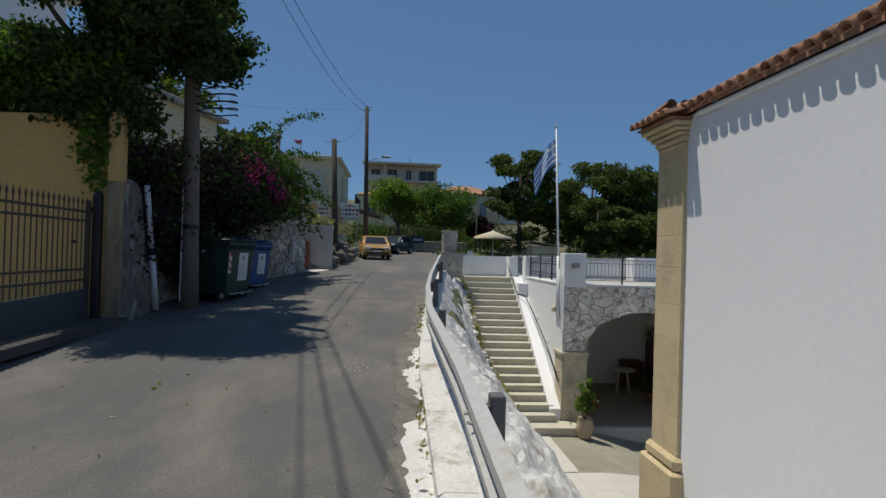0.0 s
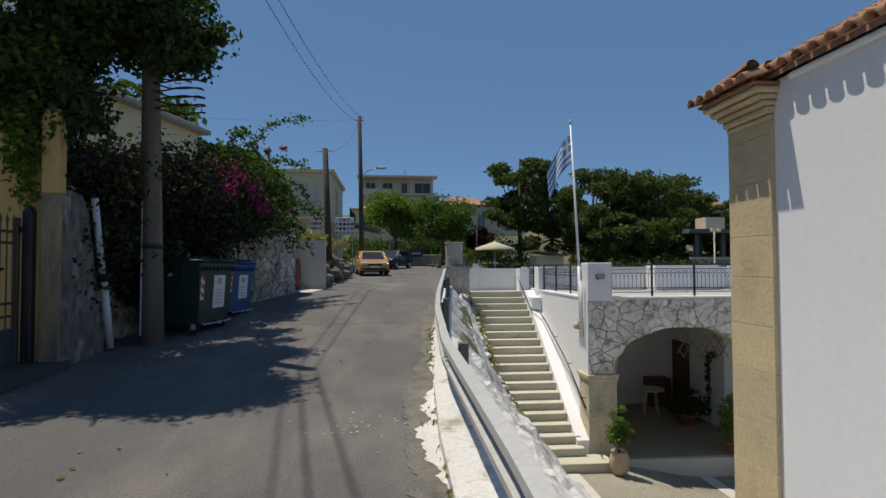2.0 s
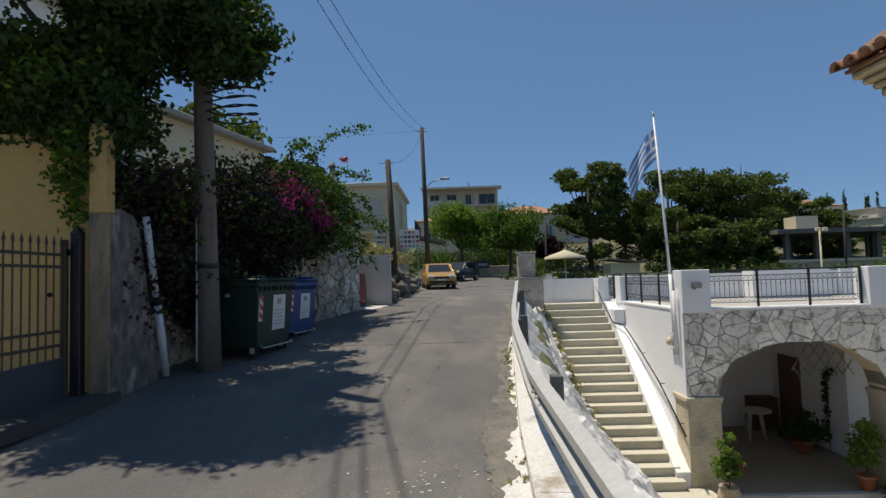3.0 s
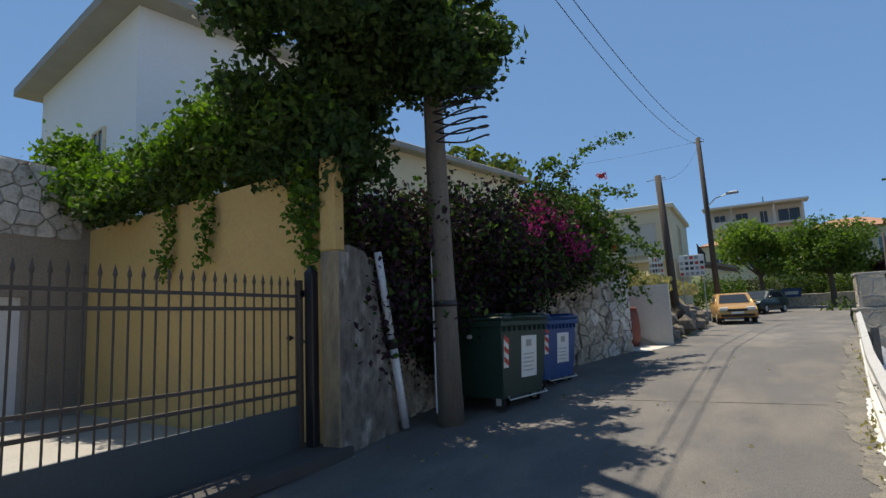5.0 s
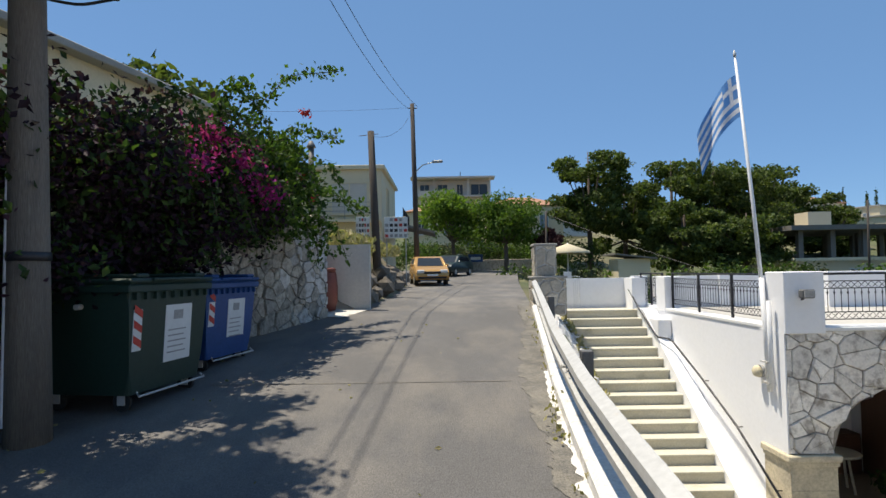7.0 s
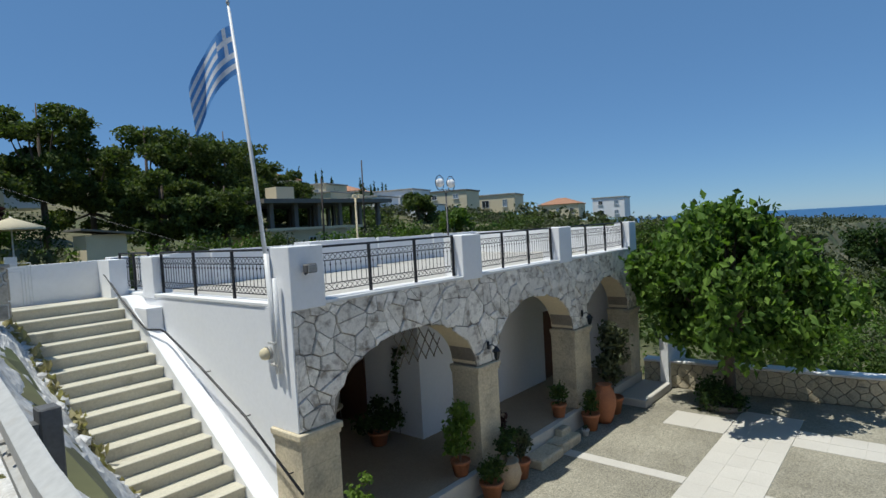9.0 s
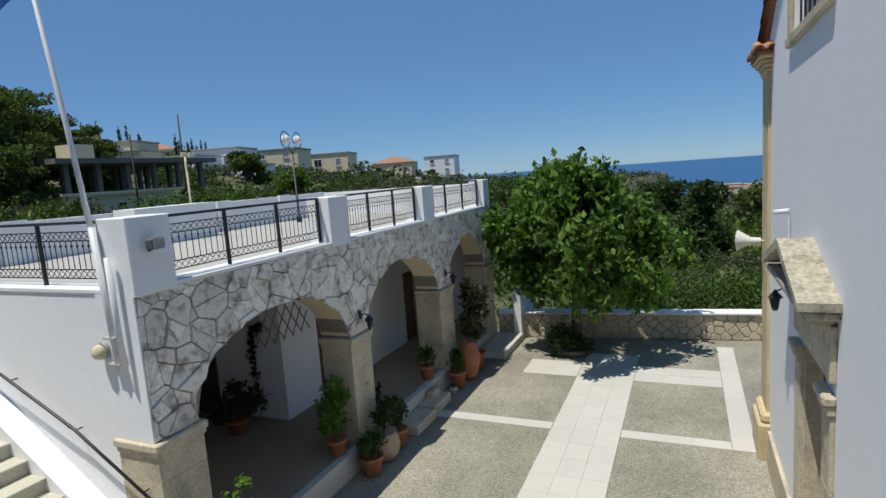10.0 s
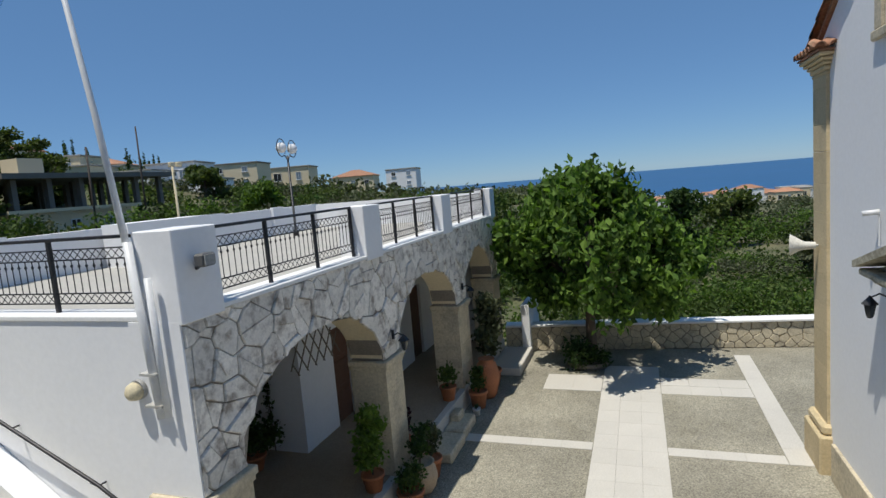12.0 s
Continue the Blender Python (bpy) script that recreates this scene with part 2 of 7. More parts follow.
L_PURPLE = leaf_mat("purple_leaf", (0.05, 0.018, 0.025), 0.5, (0.08, 0.03, 0.04), 0.2)
L_DRY = leaf_mat("dry_grass_blade", (0.33, 0.29, 0.16), 0.4, (0.42, 0.37, 0.22), 0.3)
ARCADEFLOOR = mat("arcade_floor_concrete", (0.33, 0.265, 0.19), 0.75, 0.8, 1.12, 30, 0.9, 0.2)

# ---------- building helpers ----------
def box(bm, x0, x1, y0, y1, z0, z1, bevel=0.0):
    r = bmesh.ops.create_cube(bm, size=1.0)
    vs = r["verts"]
    for v in vs:
        v.co = Vector((x0 + (v.co.x + 0.5) * (x1 - x0), y0 + (v.co.y + 0.5) * (y1 - y0), z0 + (v.co.z + 0.5) * (z1 - z0)))
    if bevel:
        es = list({e for v in vs for e in v.link_edges})
        bmesh.ops.bevel(bm, geom=es, offset=bevel, segments=1, profile=0.5, affect='EDGES')
    return bm

def obox(bm, c, u, size, bevel=0.0):
    """A box of size (along u, across, up) whose base centre is c and whose long side runs along the flat direction u."""
    a = math.atan2(u[1], u[0])
    n = len(bm.verts)
    bm.verts.ensure_lookup_table()
    old = set(bm.verts)
    box(bm, -size[0] / 2, size[0] / 2, -size[1] / 2, size[1] / 2, 0, size[2], bevel)
    m = Matrix.Translation(c) @ Matrix.Rotation(a, 4, 'Z')
    for v in bm.verts:
        if v not in old:
            v.co = m @ v.co
    return bm

def tube(bm, pts, radii, n=10, cap=True):
    """A round bar through points, with a radius at each."""
    pts = [Vector(p) for p in pts]
    if not hasattr(radii, "__len__"):
        radii = [radii] * len(pts)
    rings, side = [], None
    for i, p in enumerate(pts):
        d = (pts[min(i + 1, len(pts) - 1)] - pts[max(i - 1, 0)]).normalized()
        if side is None:
            side = d.orthogonal().normalized()
        side = (side - d * side.dot(d)).normalized()
        up = d.cross(side)
        rings.append([bm.verts.new(p + radii[i] * (math.cos(2 * math.pi * k / n) * side + math.sin(2 * math.pi * k / n) * up)) for k in range(n)])
    for a, b in zip(rings, rings[1:]):
        for k in range(n):
            f = bm.faces.new((a[k], a[(k + 1) % n], b[(k + 1) % n], b[k]))
            f.smooth = n > 6
    if cap:
        bm.faces.new(rings[0][::-1])
        bm.faces.new(rings[-1])
    return bm

def lathe(bm, profile, centre, n=20):
    """A turned body from (radius, height) pairs."""
    c = Vector(centre)
    rings = [[bm.verts.new(c + Vector((r * math.cos(2 * math.pi * k / n), r * math.sin(2 * math.pi * k / n), h))) for k in range(n)] for r, h in profile]
    for a, b in zip(rings, rings[1:]):
        for k in range(n):
            f = bm.faces.new((a[k], a[(k + 1) % n], b[(k + 1) % n], b[k]))
            f.smooth = True
    bm.faces.new(rings[0][::-1])
    bm.faces.new(rings[-1])
    return bm

def prism(bm, poly, to3, depth):
    """A flat outline (u, v), carried into space by to3(u, v, w), given the thickness depth."""
    a = [bm.verts.new(to3(u, v, 0)) for u, v in poly]
    b = [bm.verts.new(to3(u, v, depth)) for u, v in poly]
    n = len(poly)
    bm.faces.new(a[::-1])
    bm.faces.new(b)
    for k in range(n):
        bm.faces.new((a[k], a[(k + 1) % n], b[(k + 1) % n], b[k]))
    return bm

def mesh_of(name, bm, material):
    bmesh.ops.recalc_face_normals(bm, faces=bm.faces[:])
    me = bpy.data.meshes.new(name)
    bm.to_mesh(me)
    bm.free()
    me.materials.append(material)
    return me

def hang(ob, parent):
    ob.parent = parent
    if parent.type == 'EMPTY':
        ob.matrix_parent_inverse = Matrix.Translation(-Vector(parent.location))
    return ob

def part(name, bm, material, parent, label=""):
    return tagged(hang(new(name, mesh_of(name, bm, material)), parent), label)

def thing(name, label, category, loc=(0, 0, 0), group=""):
    ob = new(name)
    ob.location = loc
    ob.empty_display_size = 0.2
    return tagged(ob, label, category, group)

def solid(name, bm, material, label, category, group=""):
    return tagged(new(name, mesh_of(name, bm, material)), label, category, group)

def structure(name, bm, material, label, category="wall"):
    return tagged(new(name, mesh_of(name, bm, material)), label, category, "", "structure")

def B():
    return bmesh.new()

def raw(name, verts, faces, material):
    me = bpy.data.meshes.new(name)
    me.from_pydata([tuple(v) for v in verts], [], [tuple(f) for f in faces])
    me.materials.append(material)
    return me

def leaves_mesh(name, pts, size, material, rng, flat=0.0, vary=0.4, droop=0.0):
    """One mesh of small folded leaves, each of two triangles pairs, at the given points."""
    n = len(pts)
    pts = np.asarray(pts, float)
    d = rng.normal(size=(n, 3))
    d[:, 2] = d[:, 2] * (1 - flat) - droop
    d /= np.linalg.norm(d, axis=1)[:, None]
    e = rng.normal(size=(n, 3))
    e -= (e * d).sum(1)[:, None] * d
    e /= np.linalg.norm(e, axis=1)[:, None]
    nn = np.cross(d, e)
    s = size * (1 + vary * rng.uniform(-1, 1, n))[:, None]
    p0 = pts - d * s * 0.5
    p1 = pts + e * s * 0.32 + nn * s * 0.10
    p2 = pts + d * s * 0.5
    p3 = pts - e * s * 0.32 + nn * s * 0.10
    v = np.stack([p0, p1, p2, p3], 1).reshape(-1, 3)
    k = np.arange(n) * 4
    f = np.concatenate([np.stack([k, k + 1, k + 2], 1), np.stack([k, k + 2, k + 3], 1)])
    return raw(name, v.tolist(), f.tolist(), material)

def cloud(rng, blobs, n, shell=0.35):
    """Points spread over the outer shells of many balls (x, y, z, rx, ry, rz)."""
    b = np.asarray(blobs, float)
    w = (b[:, 3] * b[:, 4] * b[:, 5]) ** (2 / 3)
    i = rng.choice(len(b), n, p=w / w.sum())
    d = rng.normal(size=(n, 3))
    d /= np.linalg.norm(d, axis=1)[:, None]
    r = 1 - shell * rng.uniform(0, 1, n) ** 0.8
    r *= 1 + 0.12 * rng.normal(size=n)
    return b[i, :3] + d * r[:, None] * b[i, 3:6]

def foliage(name, pts, size, material, rng, parent=None, label="", **kw):
    ob = new(name, leaves_mesh(name, pts, size, material, rng, **kw))
    if parent:
        hang(ob, parent)
    return tagged(ob, label)

def cells(rng, u0, u1, v0, v1, step, jitter=0.42, squash=1.0, weigh=0.0):
    """Irregular convex pieces that fill a rectangle: the Voronoi cells of a jittered grid."""
    nu, nv = max(1, round((u1 - u0) / step)), max(1, round((v1 - v0) / (step * squash)))
    du, dv = (u1 - u0) / nu, (v1 - v0) / nv
    P = {}
    for i in range(-1, nu + 1):
        for j in range(-1, nv + 1):
            o = 0.5 * du * (j % 2)
            P[i, j] = (u0 + (i + 0.5) * du + o * 0.8 + rng.uniform(-jitter, jitter) * du, v0 + (j + 0.5) * dv + rng.uniform(-jitter, jitter) * dv)
    weight = {k: rng.uniform(-weigh, weigh) * step * step for k in P}
    out = []
    for (i, j), (pu, pv) in P.items():
        poly = [(u0, v0), (u1, v0), (u1, v1), (u0, v1)]
        for a in range(i - 3, i + 4):
            for b in range(j - 3, j + 4):
                if (a, b) == (i, j) or (a, b) not in P:
                    continue
                qu, qv = P[a, b]
                nu_, nv_ = qu - pu, qv - pv
                sh_ = 0.5 + 0.5 * (weight[i, j] - weight[a, b]) / max(1e-4, nu_ * nu_ + nv_ * nv_)
                mu, mv = pu + nu_ * sh_, pv + nv_ * sh_
                res = []
                for k in range(len(poly)):
                    A, C = poly[k], poly[(k + 1) % len(poly)]
                    da = (A[0] - mu) * nu_ + (A[1] - mv) * nv_
                    dc = (C[0] - mu) * nu_ + (C[1] - mv) * nv_
                    if da <= 0:
                        res.append(A)
                    if da * dc < 0:
                        t = da / (da - dc)
                        res.append((A[0] + t * (C[0] - A[0]), A[1] + t * (C[1] - A[1])))
                poly = res
                if len(poly) < 3:
                    break
            if len(poly) < 3:
                break
        if len(poly) >= 3:
            out.append(poly)
    return out

def shrink(poly, gap):
    cu = sum(p[0] for p in poly) / len(poly)
    cv = sum(p[1] for p in poly) / len(poly)
    out = []
    for u, v in poly:
        d = math.hypot(u - cu, v - cv)
        k = max(0.25, 1 - gap / max(d, 1e-4))
        out.append((cu + (u - cu) * k, cv + (v - cv) * k))
    return out

def area(poly):
    return abs(sum(poly[k - 1][0] * poly[k][1] - poly[k][0] * poly[k - 1][1] for k in range(len(poly)))) / 2

def stone_piece(poly, to3, depth, material, parent, name="stone"):
    """One facing stone: a chamfered slab on the wall's plane."""
    inner = shrink(poly, 0.011)
    n = len(poly)
    v = [to3(u, w, -0.01) for u, w in poly] + [to3(u, w, depth * 0.6) for u, w in poly] + [to3(u, w, depth) for u, w in inner]
    f = [tuple(range(2 * n, 3 * n))]
    for k in range(n):
        q = (k + 1) % n
        f += [(k, q, n + q, n + k), (n + k, n + q, 2 * n + q, 2 * n + k)]
    ob = new(name, raw(name, v, f, material))
    return hang(ob, parent)

def stones_mesh(name, pieces, material):
    """Many facing stones (outline, to3, depth) in one mesh."""
    v, f = [], []
    for s, to3, deep in pieces:
        ring, n, b0 = shrink(s, 0.011), len(s), len(v)
        v += [to3(u, w, -0.01) for u, w in s] + [to3(u, w, deep * 0.6) for u, w in s] + [to3(u, w, deep) for u, w in ring]
        f.append(tuple(range(b0 + 2 * n, b0 + 3 * n)))
        for k in range(n):
            q = (k + 1) % n
            f += [(b0 + k, b0 + q, b0 + n + q, b0 + n + k), (b0 + n + k, b0 + n + q, b0 + 2 * n + q, b0 + 2 * n + k)]
    return raw(name, v, f, material)

def road_z(y):
    ys = (-60, 0, 8.5, 11, 14.5, 20, 36, 60, 90, 200)
    zs = (-2.6, -0.52, -0.21, -0.09, 0.16, 0.58, 0.78, 1.6, 2.6, 9.0)
    return float(np.interp(y, ys, zs))

def right_x(y):
    """The road's right edge."""
    return float(np.interp(y, (-60, 5, 8, 9.3, 10.5, 12.2, 14.3, 20.5, 28, 40, 60), (0.2, 0.25, 0.28, 0.33, 0.44, 0.57, 0.76, 1.50, 2.35, 3.7, 6.2)))

def left_x(y):
    return float(np.interp(y, (-60, 0, 6, 10, 12.6, 15.5, 18.7, 21, 26, 40, 60), (-7.0, -6.4, -5.8, -5.2, -4.7, -3.9, -2.95, -2.5, -2.1, -2.3, -4.5)))

# ---------- ground, sea, road ----------
def smooth(a, b, x):
    t = min(1.0, max(0.0, (x - a) / (b - a)))
    return t * t * (3 - 2 * t)

def ground_z(x, y):
    z = road_z(max(-60, min(y, 60))) - 0.3
    fall = -4.2 - 0.055 * max(0.0, x - 19.0)
    north = smooth(22.0, 30.0, y)
    right = smooth(right_x(y) + 0.5, max(3.2, right_x(y) + 2.2), x)
    low = fall * (1 - north) + north * (z - 0.9 - 0.9 * smooth(2, 14, x) - 0.02 * max(0.0, x - 14))
    z = z * (1 - right) + low * right
    z += 13.0 * smooth(60, 150, y) * (1 - smooth(60, 200, x))
    z += 4.0 * smooth(40, 78, y) * smooth(20, 46, x) * (1 - smooth(110, 200, x))
    z += 22.0 * smooth(-14, -80, x) * smooth(-200, 0, -abs(y) + 100)
    return max(z, -34.0)

def axis(edges):
    out = []
    for a, b, n in edges:
        out += list(np.linspace(a, b, n, endpoint=False))
    return out + [edges[-1][1]]

gx = axis([(-700, -80, 10), (-80, -12, 16), (-12, 0, 16), (0, 5, 14), (5, 20, 12), (20, 80, 16), (80, 640, 24)])
gy = axis([(-900, -60, 14), (-60, 0, 12), (0, 30, 34), (30, 70, 20), (70, 180, 16), (180, 1200, 18)])
gv = [(x, y, ground_z(x, y)) for y in gy for x in gx]
nxg = len(gx)
gf = [(j * nxg + i, j * nxg + i + 1, (j + 1) * nxg + i + 1, (j + 1) * nxg + i) for j in range(len(gy) - 1) for i in range(nxg - 1)]
tagged(new("ground", raw("ground", gv, gf, FARGROUND)), "dry scrubby hillside falling towards the sea", "ground", "", "structure")

bm = B()
sv = [bm.verts.new(c) for c in ((250, -4900, -30), (4900, -4900, -30), (4900, 4900, -30), (250, 4900, -30))]
bm.faces.new(sv)
structure("water", bm, SEA, "calm deep blue sea reaching the horizon", "sea")

def ribbon(name, ys, xl, xr, dz, material, label, category, cross=6, curve=0.0):
    v, f = [], []
    for y in ys:
        a, b = xl(y), xr(y)
        for i in range(cross + 1):
            t = i / cross
            v.append((a + (b - a) * t, y, road_z(y) + dz - curve * (2 * t - 1) ** 2))
    for j in range(len(ys) - 1):
        for i in range(cross):
            k = j * (cross + 1) + i
            f.append((k, k + 1, k + cross + 2, k + cross + 1))
    me = raw(name, v, f, material)
    for p in me.polygons:
        p.use_smooth = True
    return tagged(new(name, me), label, category, "", "structure")

RY = axis([(-60, 0, 12), (0, 24, 48), (24, 62, 24)])
ribbon("road", RY, lambda y: left_x(y) - 2.6, lambda y: right_x(y) + 0.05, 0.0, ASPHALT, "sun-bleached grey asphalt lane climbing gently", "road", 10)
rr = random.Random(3)
ribbon("verge", axis([(-20, 2, 80), (2, 24, 700)]), lambda y: right_x(y) - 0.27 - 0.20 * noise.noise(Vector((1.7, y * 0.55, 0.4))) - 0.10 * noise.noise(Vector((4.2, y * 2.7, 1.1))) - 0.07 * noise.noise(Vector((8.1, y * 11.0, 2.3))), lambda y: right_x(y) + 0.06, 0.006, DUST, "dusty strip of grit along the kerb", "verge", 3)
ribbon("asphalt_seam", axis([(14.58, 14.61, 2)]), lambda y: -3.2, lambda y: 0.35, 0.005, DUST, "pale cross seam in the asphalt", "road", 8)

ribbon("kerb_paint_splash", axis([(-16, 3, 120), (3, 15, 300)]), lambda y: right_x(y) - max(0.0, 0.07 + 0.15 * noise.noise(Vector((0.5, y * 1.3, 3.1))) + 0.09 * noise.noise(Vector((2.5, y * 6.1, 0.7))) + 0.04 * noise.noise(Vector((7.5, y * 17.0, 0.7)))) * float(np.interp(y, (9, 15), (1, 0.5))), lambda y: right_x(y) + 0.02, 0.011, KERBWHITE, "whitewash splashed over the road edge", "verge", 2)
# kerb, painted white, in cast lengths
kerb = thing("kerb", "whitewashed concrete kerb, chipped, along the road", "kerb", (0.5, 8, -0.3))
tagged(kerb, kind="structure")
y = -16.0
while y < 20.4:
    y2 = min(y + 1.6, 20.4)
    bm = B()
    vs = []
    for yy in (y + 0.004, y2 - 0.004):
        x, z = right_x(yy), road_z(yy)
        vs.append([bm.verts.new(c) for c in ((x, yy, z - 0.2), (x + 0.015, yy, z + 0.10 + rr.uniform(-.008, .008)), (x + 0.05, yy, z + 0.125), (x + 0.27, yy, z + 0.12), (x + 0.27, yy, z - 0.2))])
    for k in range(5):
        bm.faces.new((vs[0][k], vs[0][(k + 1) % 5], vs[1][(k + 1) % 5], vs[1][k]))
    bm.faces.new(vs[0][::-1])
    bm.faces.new(vs[1])
    part("kerb_stone", bm, KERBWHITE, kerb)
    y = y2

# steel guardrail
rail = thing("guardrail", "white-grey steel guardrail on square posts beside the kerb", "guardrail", (0.8, 8, -0.2))
def rail_x(y):
    return right_x(y) + float(np.interp(y, (3.0, 5.7, 8.0, 10.0, 12.0), (0.26, 0.30, 0.25, 0.15, 0.09)))
def rail_z(y):
    return road_z(y) + 0.53
prof = [(-0.155, 0.0), (-0.12, -0.075), (-0.06, -0.08), (-0.025, -0.01), (0.025, -0.01), (0.06, -0.08), (0.12, -0.075), (0.155, 0.0)]
yr = axis([(-14, 20.2, 60)])
bm = B()
rows = []
for yy in yr:
    rows.append([bm.verts.new((rail_x(yy) + dx, yy, rail_z(yy) + dz)) for dz, dx in prof] + [bm.verts.new((rail_x(yy) + dx + 0.012, yy, rail_z(yy) + dz)) for dz, dx in prof[::-1]])
for a, b in zip(rows, rows[1:]):
    for k in range(16):
        f = bm.faces.new((a[k], a[(k + 1) % 16], b[(k + 1) % 16], b[k]))
bm.faces.new(rows[0][::-1])
bm.faces.new(rows[-1])
beam = part("beam", bm, RAILWHITE, rail)
yy = -15.05
while yy < 20.5:
    bm = B()
    x = rail_x(yy) + 0.11
    box(bm, x - 0.05, x + 0.05, yy - 0.06, yy + 0.06, road_z(yy) - 0.5, road_z(yy) + 0.70, 0.008)
    post = part("post", bm, POSTGREY, rail, "dark grey steel post")
    bm = B()
    box(bm, x - 0.105, x - 0.052, yy - 0.05, yy + 0.05, rail_z(yy) - 0.10, rail_z(yy) + 0.10)
    part("spacer", bm, POSTGREY, post)
    for dy in (-0.1, 0.12):
        bm = B()
        tube(bm, [(x - 0.16, yy + dy, rail_z(yy) + 0.01), (x - 0.20, yy + dy, rail_z(yy) + 0.01)], 0.016, 6)
        part("bolt", bm, GALV, beam, "steel bolt head")
    yy += 4.0

# ---------- whitewashed bank between kerb and stairs ----------
ST_Y0, ST_Z0, RISE, TREAD, NST = 15.77, -3.35, 0.191, 0.318, 20
def stair_z(y):
    return min(0.47, max(-3.35, ST_Z0 + RISE * (1 + math.floor((y - ST_Y0) / TREAD)))) if y > ST_Y0 else -3.4
def stair_left(y):
    return float(np.interp(y, (-20, 10, 15.8, 17.8, 21.9), (3.3, 3.3, 3.42, 2.86, 2.5)))
nb, mb = 40, 330
v, f = [], []
for j in range(mb + 1):
    yb = -14 + 35.6 * j / mb
    x0, x1 = right_x(yb) + 0.265, stair_left(yb) + 0.02
    zt = road_z(yb) + 0.09
    zb = float(np.interp(yb, (-14, 14.5, 15.7, 21.9, 22.5), (-4.0, -3.9, -3.25, 0.40, 0.45)))
    for i in range(nb + 1):
        t = i / nb
        k = t ** float(np.interp(yb, (9.5, 14.5), (1.8, 1.0)))
        n1 = noise.noise(Vector((x0 + t * 3, yb * 1.1, 0.3))) * 0.26 + noise.noise(Vector((t * 11, yb * 4.2, 5))) * 0.16 + abs(noise.noise(Vector((t * 26, yb * 8, 2)))) * 0.10
        v.append((x0 + (x1 - x0) * t + 0.05 * n1, yb, zt + (zb - zt) * k + n1 * min(1, 4 * t) * (1.08 - t)))
for j in range(mb):
    for i in range(nb):
        k = j * (nb + 1) + i
        f.append((k, k + 1, k + nb + 2, k + nb + 1))
me = raw("bank", v, f, ROCKWHITE)
bank = tagged(new("bank", me), "rough rocky bank splashed with whitewash", "bank", "", "structure")
# broken rocks along the foot of the bank
for k in range(110):
    yb = 9.0 + 12.4 * k / 110 + rr.uniform(-.1, .1)
    t = rr.uniform(0.75, 0.97)
    x0, x1 = right_x(yb) + 0.265, stair_left(yb)
    zt = road_z(yb) + 0.09
    zb = float(np.interp(yb, (-14, 14.5, 15.7, 21.9, 22.5), (-4.0, -3.9, -3.25, 0.40, 0.45)))
    c = Vector((x0 + (x1 - x0) * t, yb, zt + (zb - zt) * t ** float(np.interp(yb, (9.5, 14.5), (1.8, 1.0))) + 0.02))
    bm = B()
    r = rr.uniform(0.05, 0.13)
    bmesh.ops.create_icosphere(bm, subdivisions=1, radius=r)
    for q in bm.verts:
        q.co = c + Vector((q.co.x * rr.uniform(.7, 1.4), q.co.y * rr.uniform(.7, 1.4), q.co.z * rr.uniform(.5, 1)))
    part("rock", bm, ROCKWHITE, bank)

for k in range(150):
    yb = 10.5 + 11.0 * rr.random()
    t = rr.uniform(0.90, 1.0)
    x0, x1 = right_x(yb) + 0.265, stair_left(yb)
    zt = road_z(yb) + 0.09
    zb = float(np.interp(yb, (-14, 14.5, 15.7, 21.9, 22.5), (-4.0, -3.9, -3.25, 0.40, 0.45)))
    c = Vector((x0 + (x1 - x0) * t, yb, zt + (zb - zt) * t ** float(np.interp(yb, (9.5, 14.5), (1.8, 1.0))) + 0.03))
    bm = B()
    bmesh.ops.create_icosphere(bm, subdivisions=1, radius=rr.uniform(0.035, 0.09))
    for q in bm.verts:
        q.co = c + Vector((q.co.x * rr.uniform(.6, 1.4), q.co.y * rr.uniform(.6, 1.5), q.co.z * rr.uniform(.5, 1.1)))
    part("stone", bm, CRUMB, bank)

# ---------- stairs ----------
stairs = thing("stairs", "long flight of cream stone steps up to the lane", "stairs", (3.6, 18.8, -3.35))
tagged(stairs, kind="structure")
for k in range(NST):
    y0 = ST_Y0 + k * TREAD
    z1 = ST_Z0 + RISE * (k + 1)
    y1 = y0 + TREAD + 0.03 if k < NST - 1 else 22.5
    xr = 4.93 if k == 0 else 4.30 if k > 2 else 4.42
    if k == 0:
        y0 -= 0.16
    bm = B()
    box(bm, stair_left(y0) - 0.5, xr, y0, y1 if k else 16.2, z1 - RISE - 0.06, z1 - 0.045)
    riser = part("step", bm, STEPSTONE, stairs)
    bm = B()
    box(bm, stair_left(y0) - 0.5, xr + 0.004, y0 - 0.03, y1 if k else 16.2, z1 - 0.045, z1, 0.008)
    part("tread", bm, STEPSTONE, riser, "smooth cream tread slab")
# sloping white string along the wall
bm = B()
lo, hi = (16.30, -3.2), (21.95, 0.47)
prism(bm, [(16.29, -3.42), (21.95, -0.3), (21.95, 0.50), (21.4, 0.50), (16.29, -2.86)], lambda u, w, d: Vector((4.302 + d, u, w)), 0.315)
structure("stair_string", bm, WALLWHITE, "white rendered string along the steps", "wall")
bm = B()
box(bm, 4.32, 4.615, 20.5, 21.05, -0.6, 0.33, 0.015)
structure("wall_buttress", bm, WALLWHITE, "short white rendered buttress above the steps", "wall")

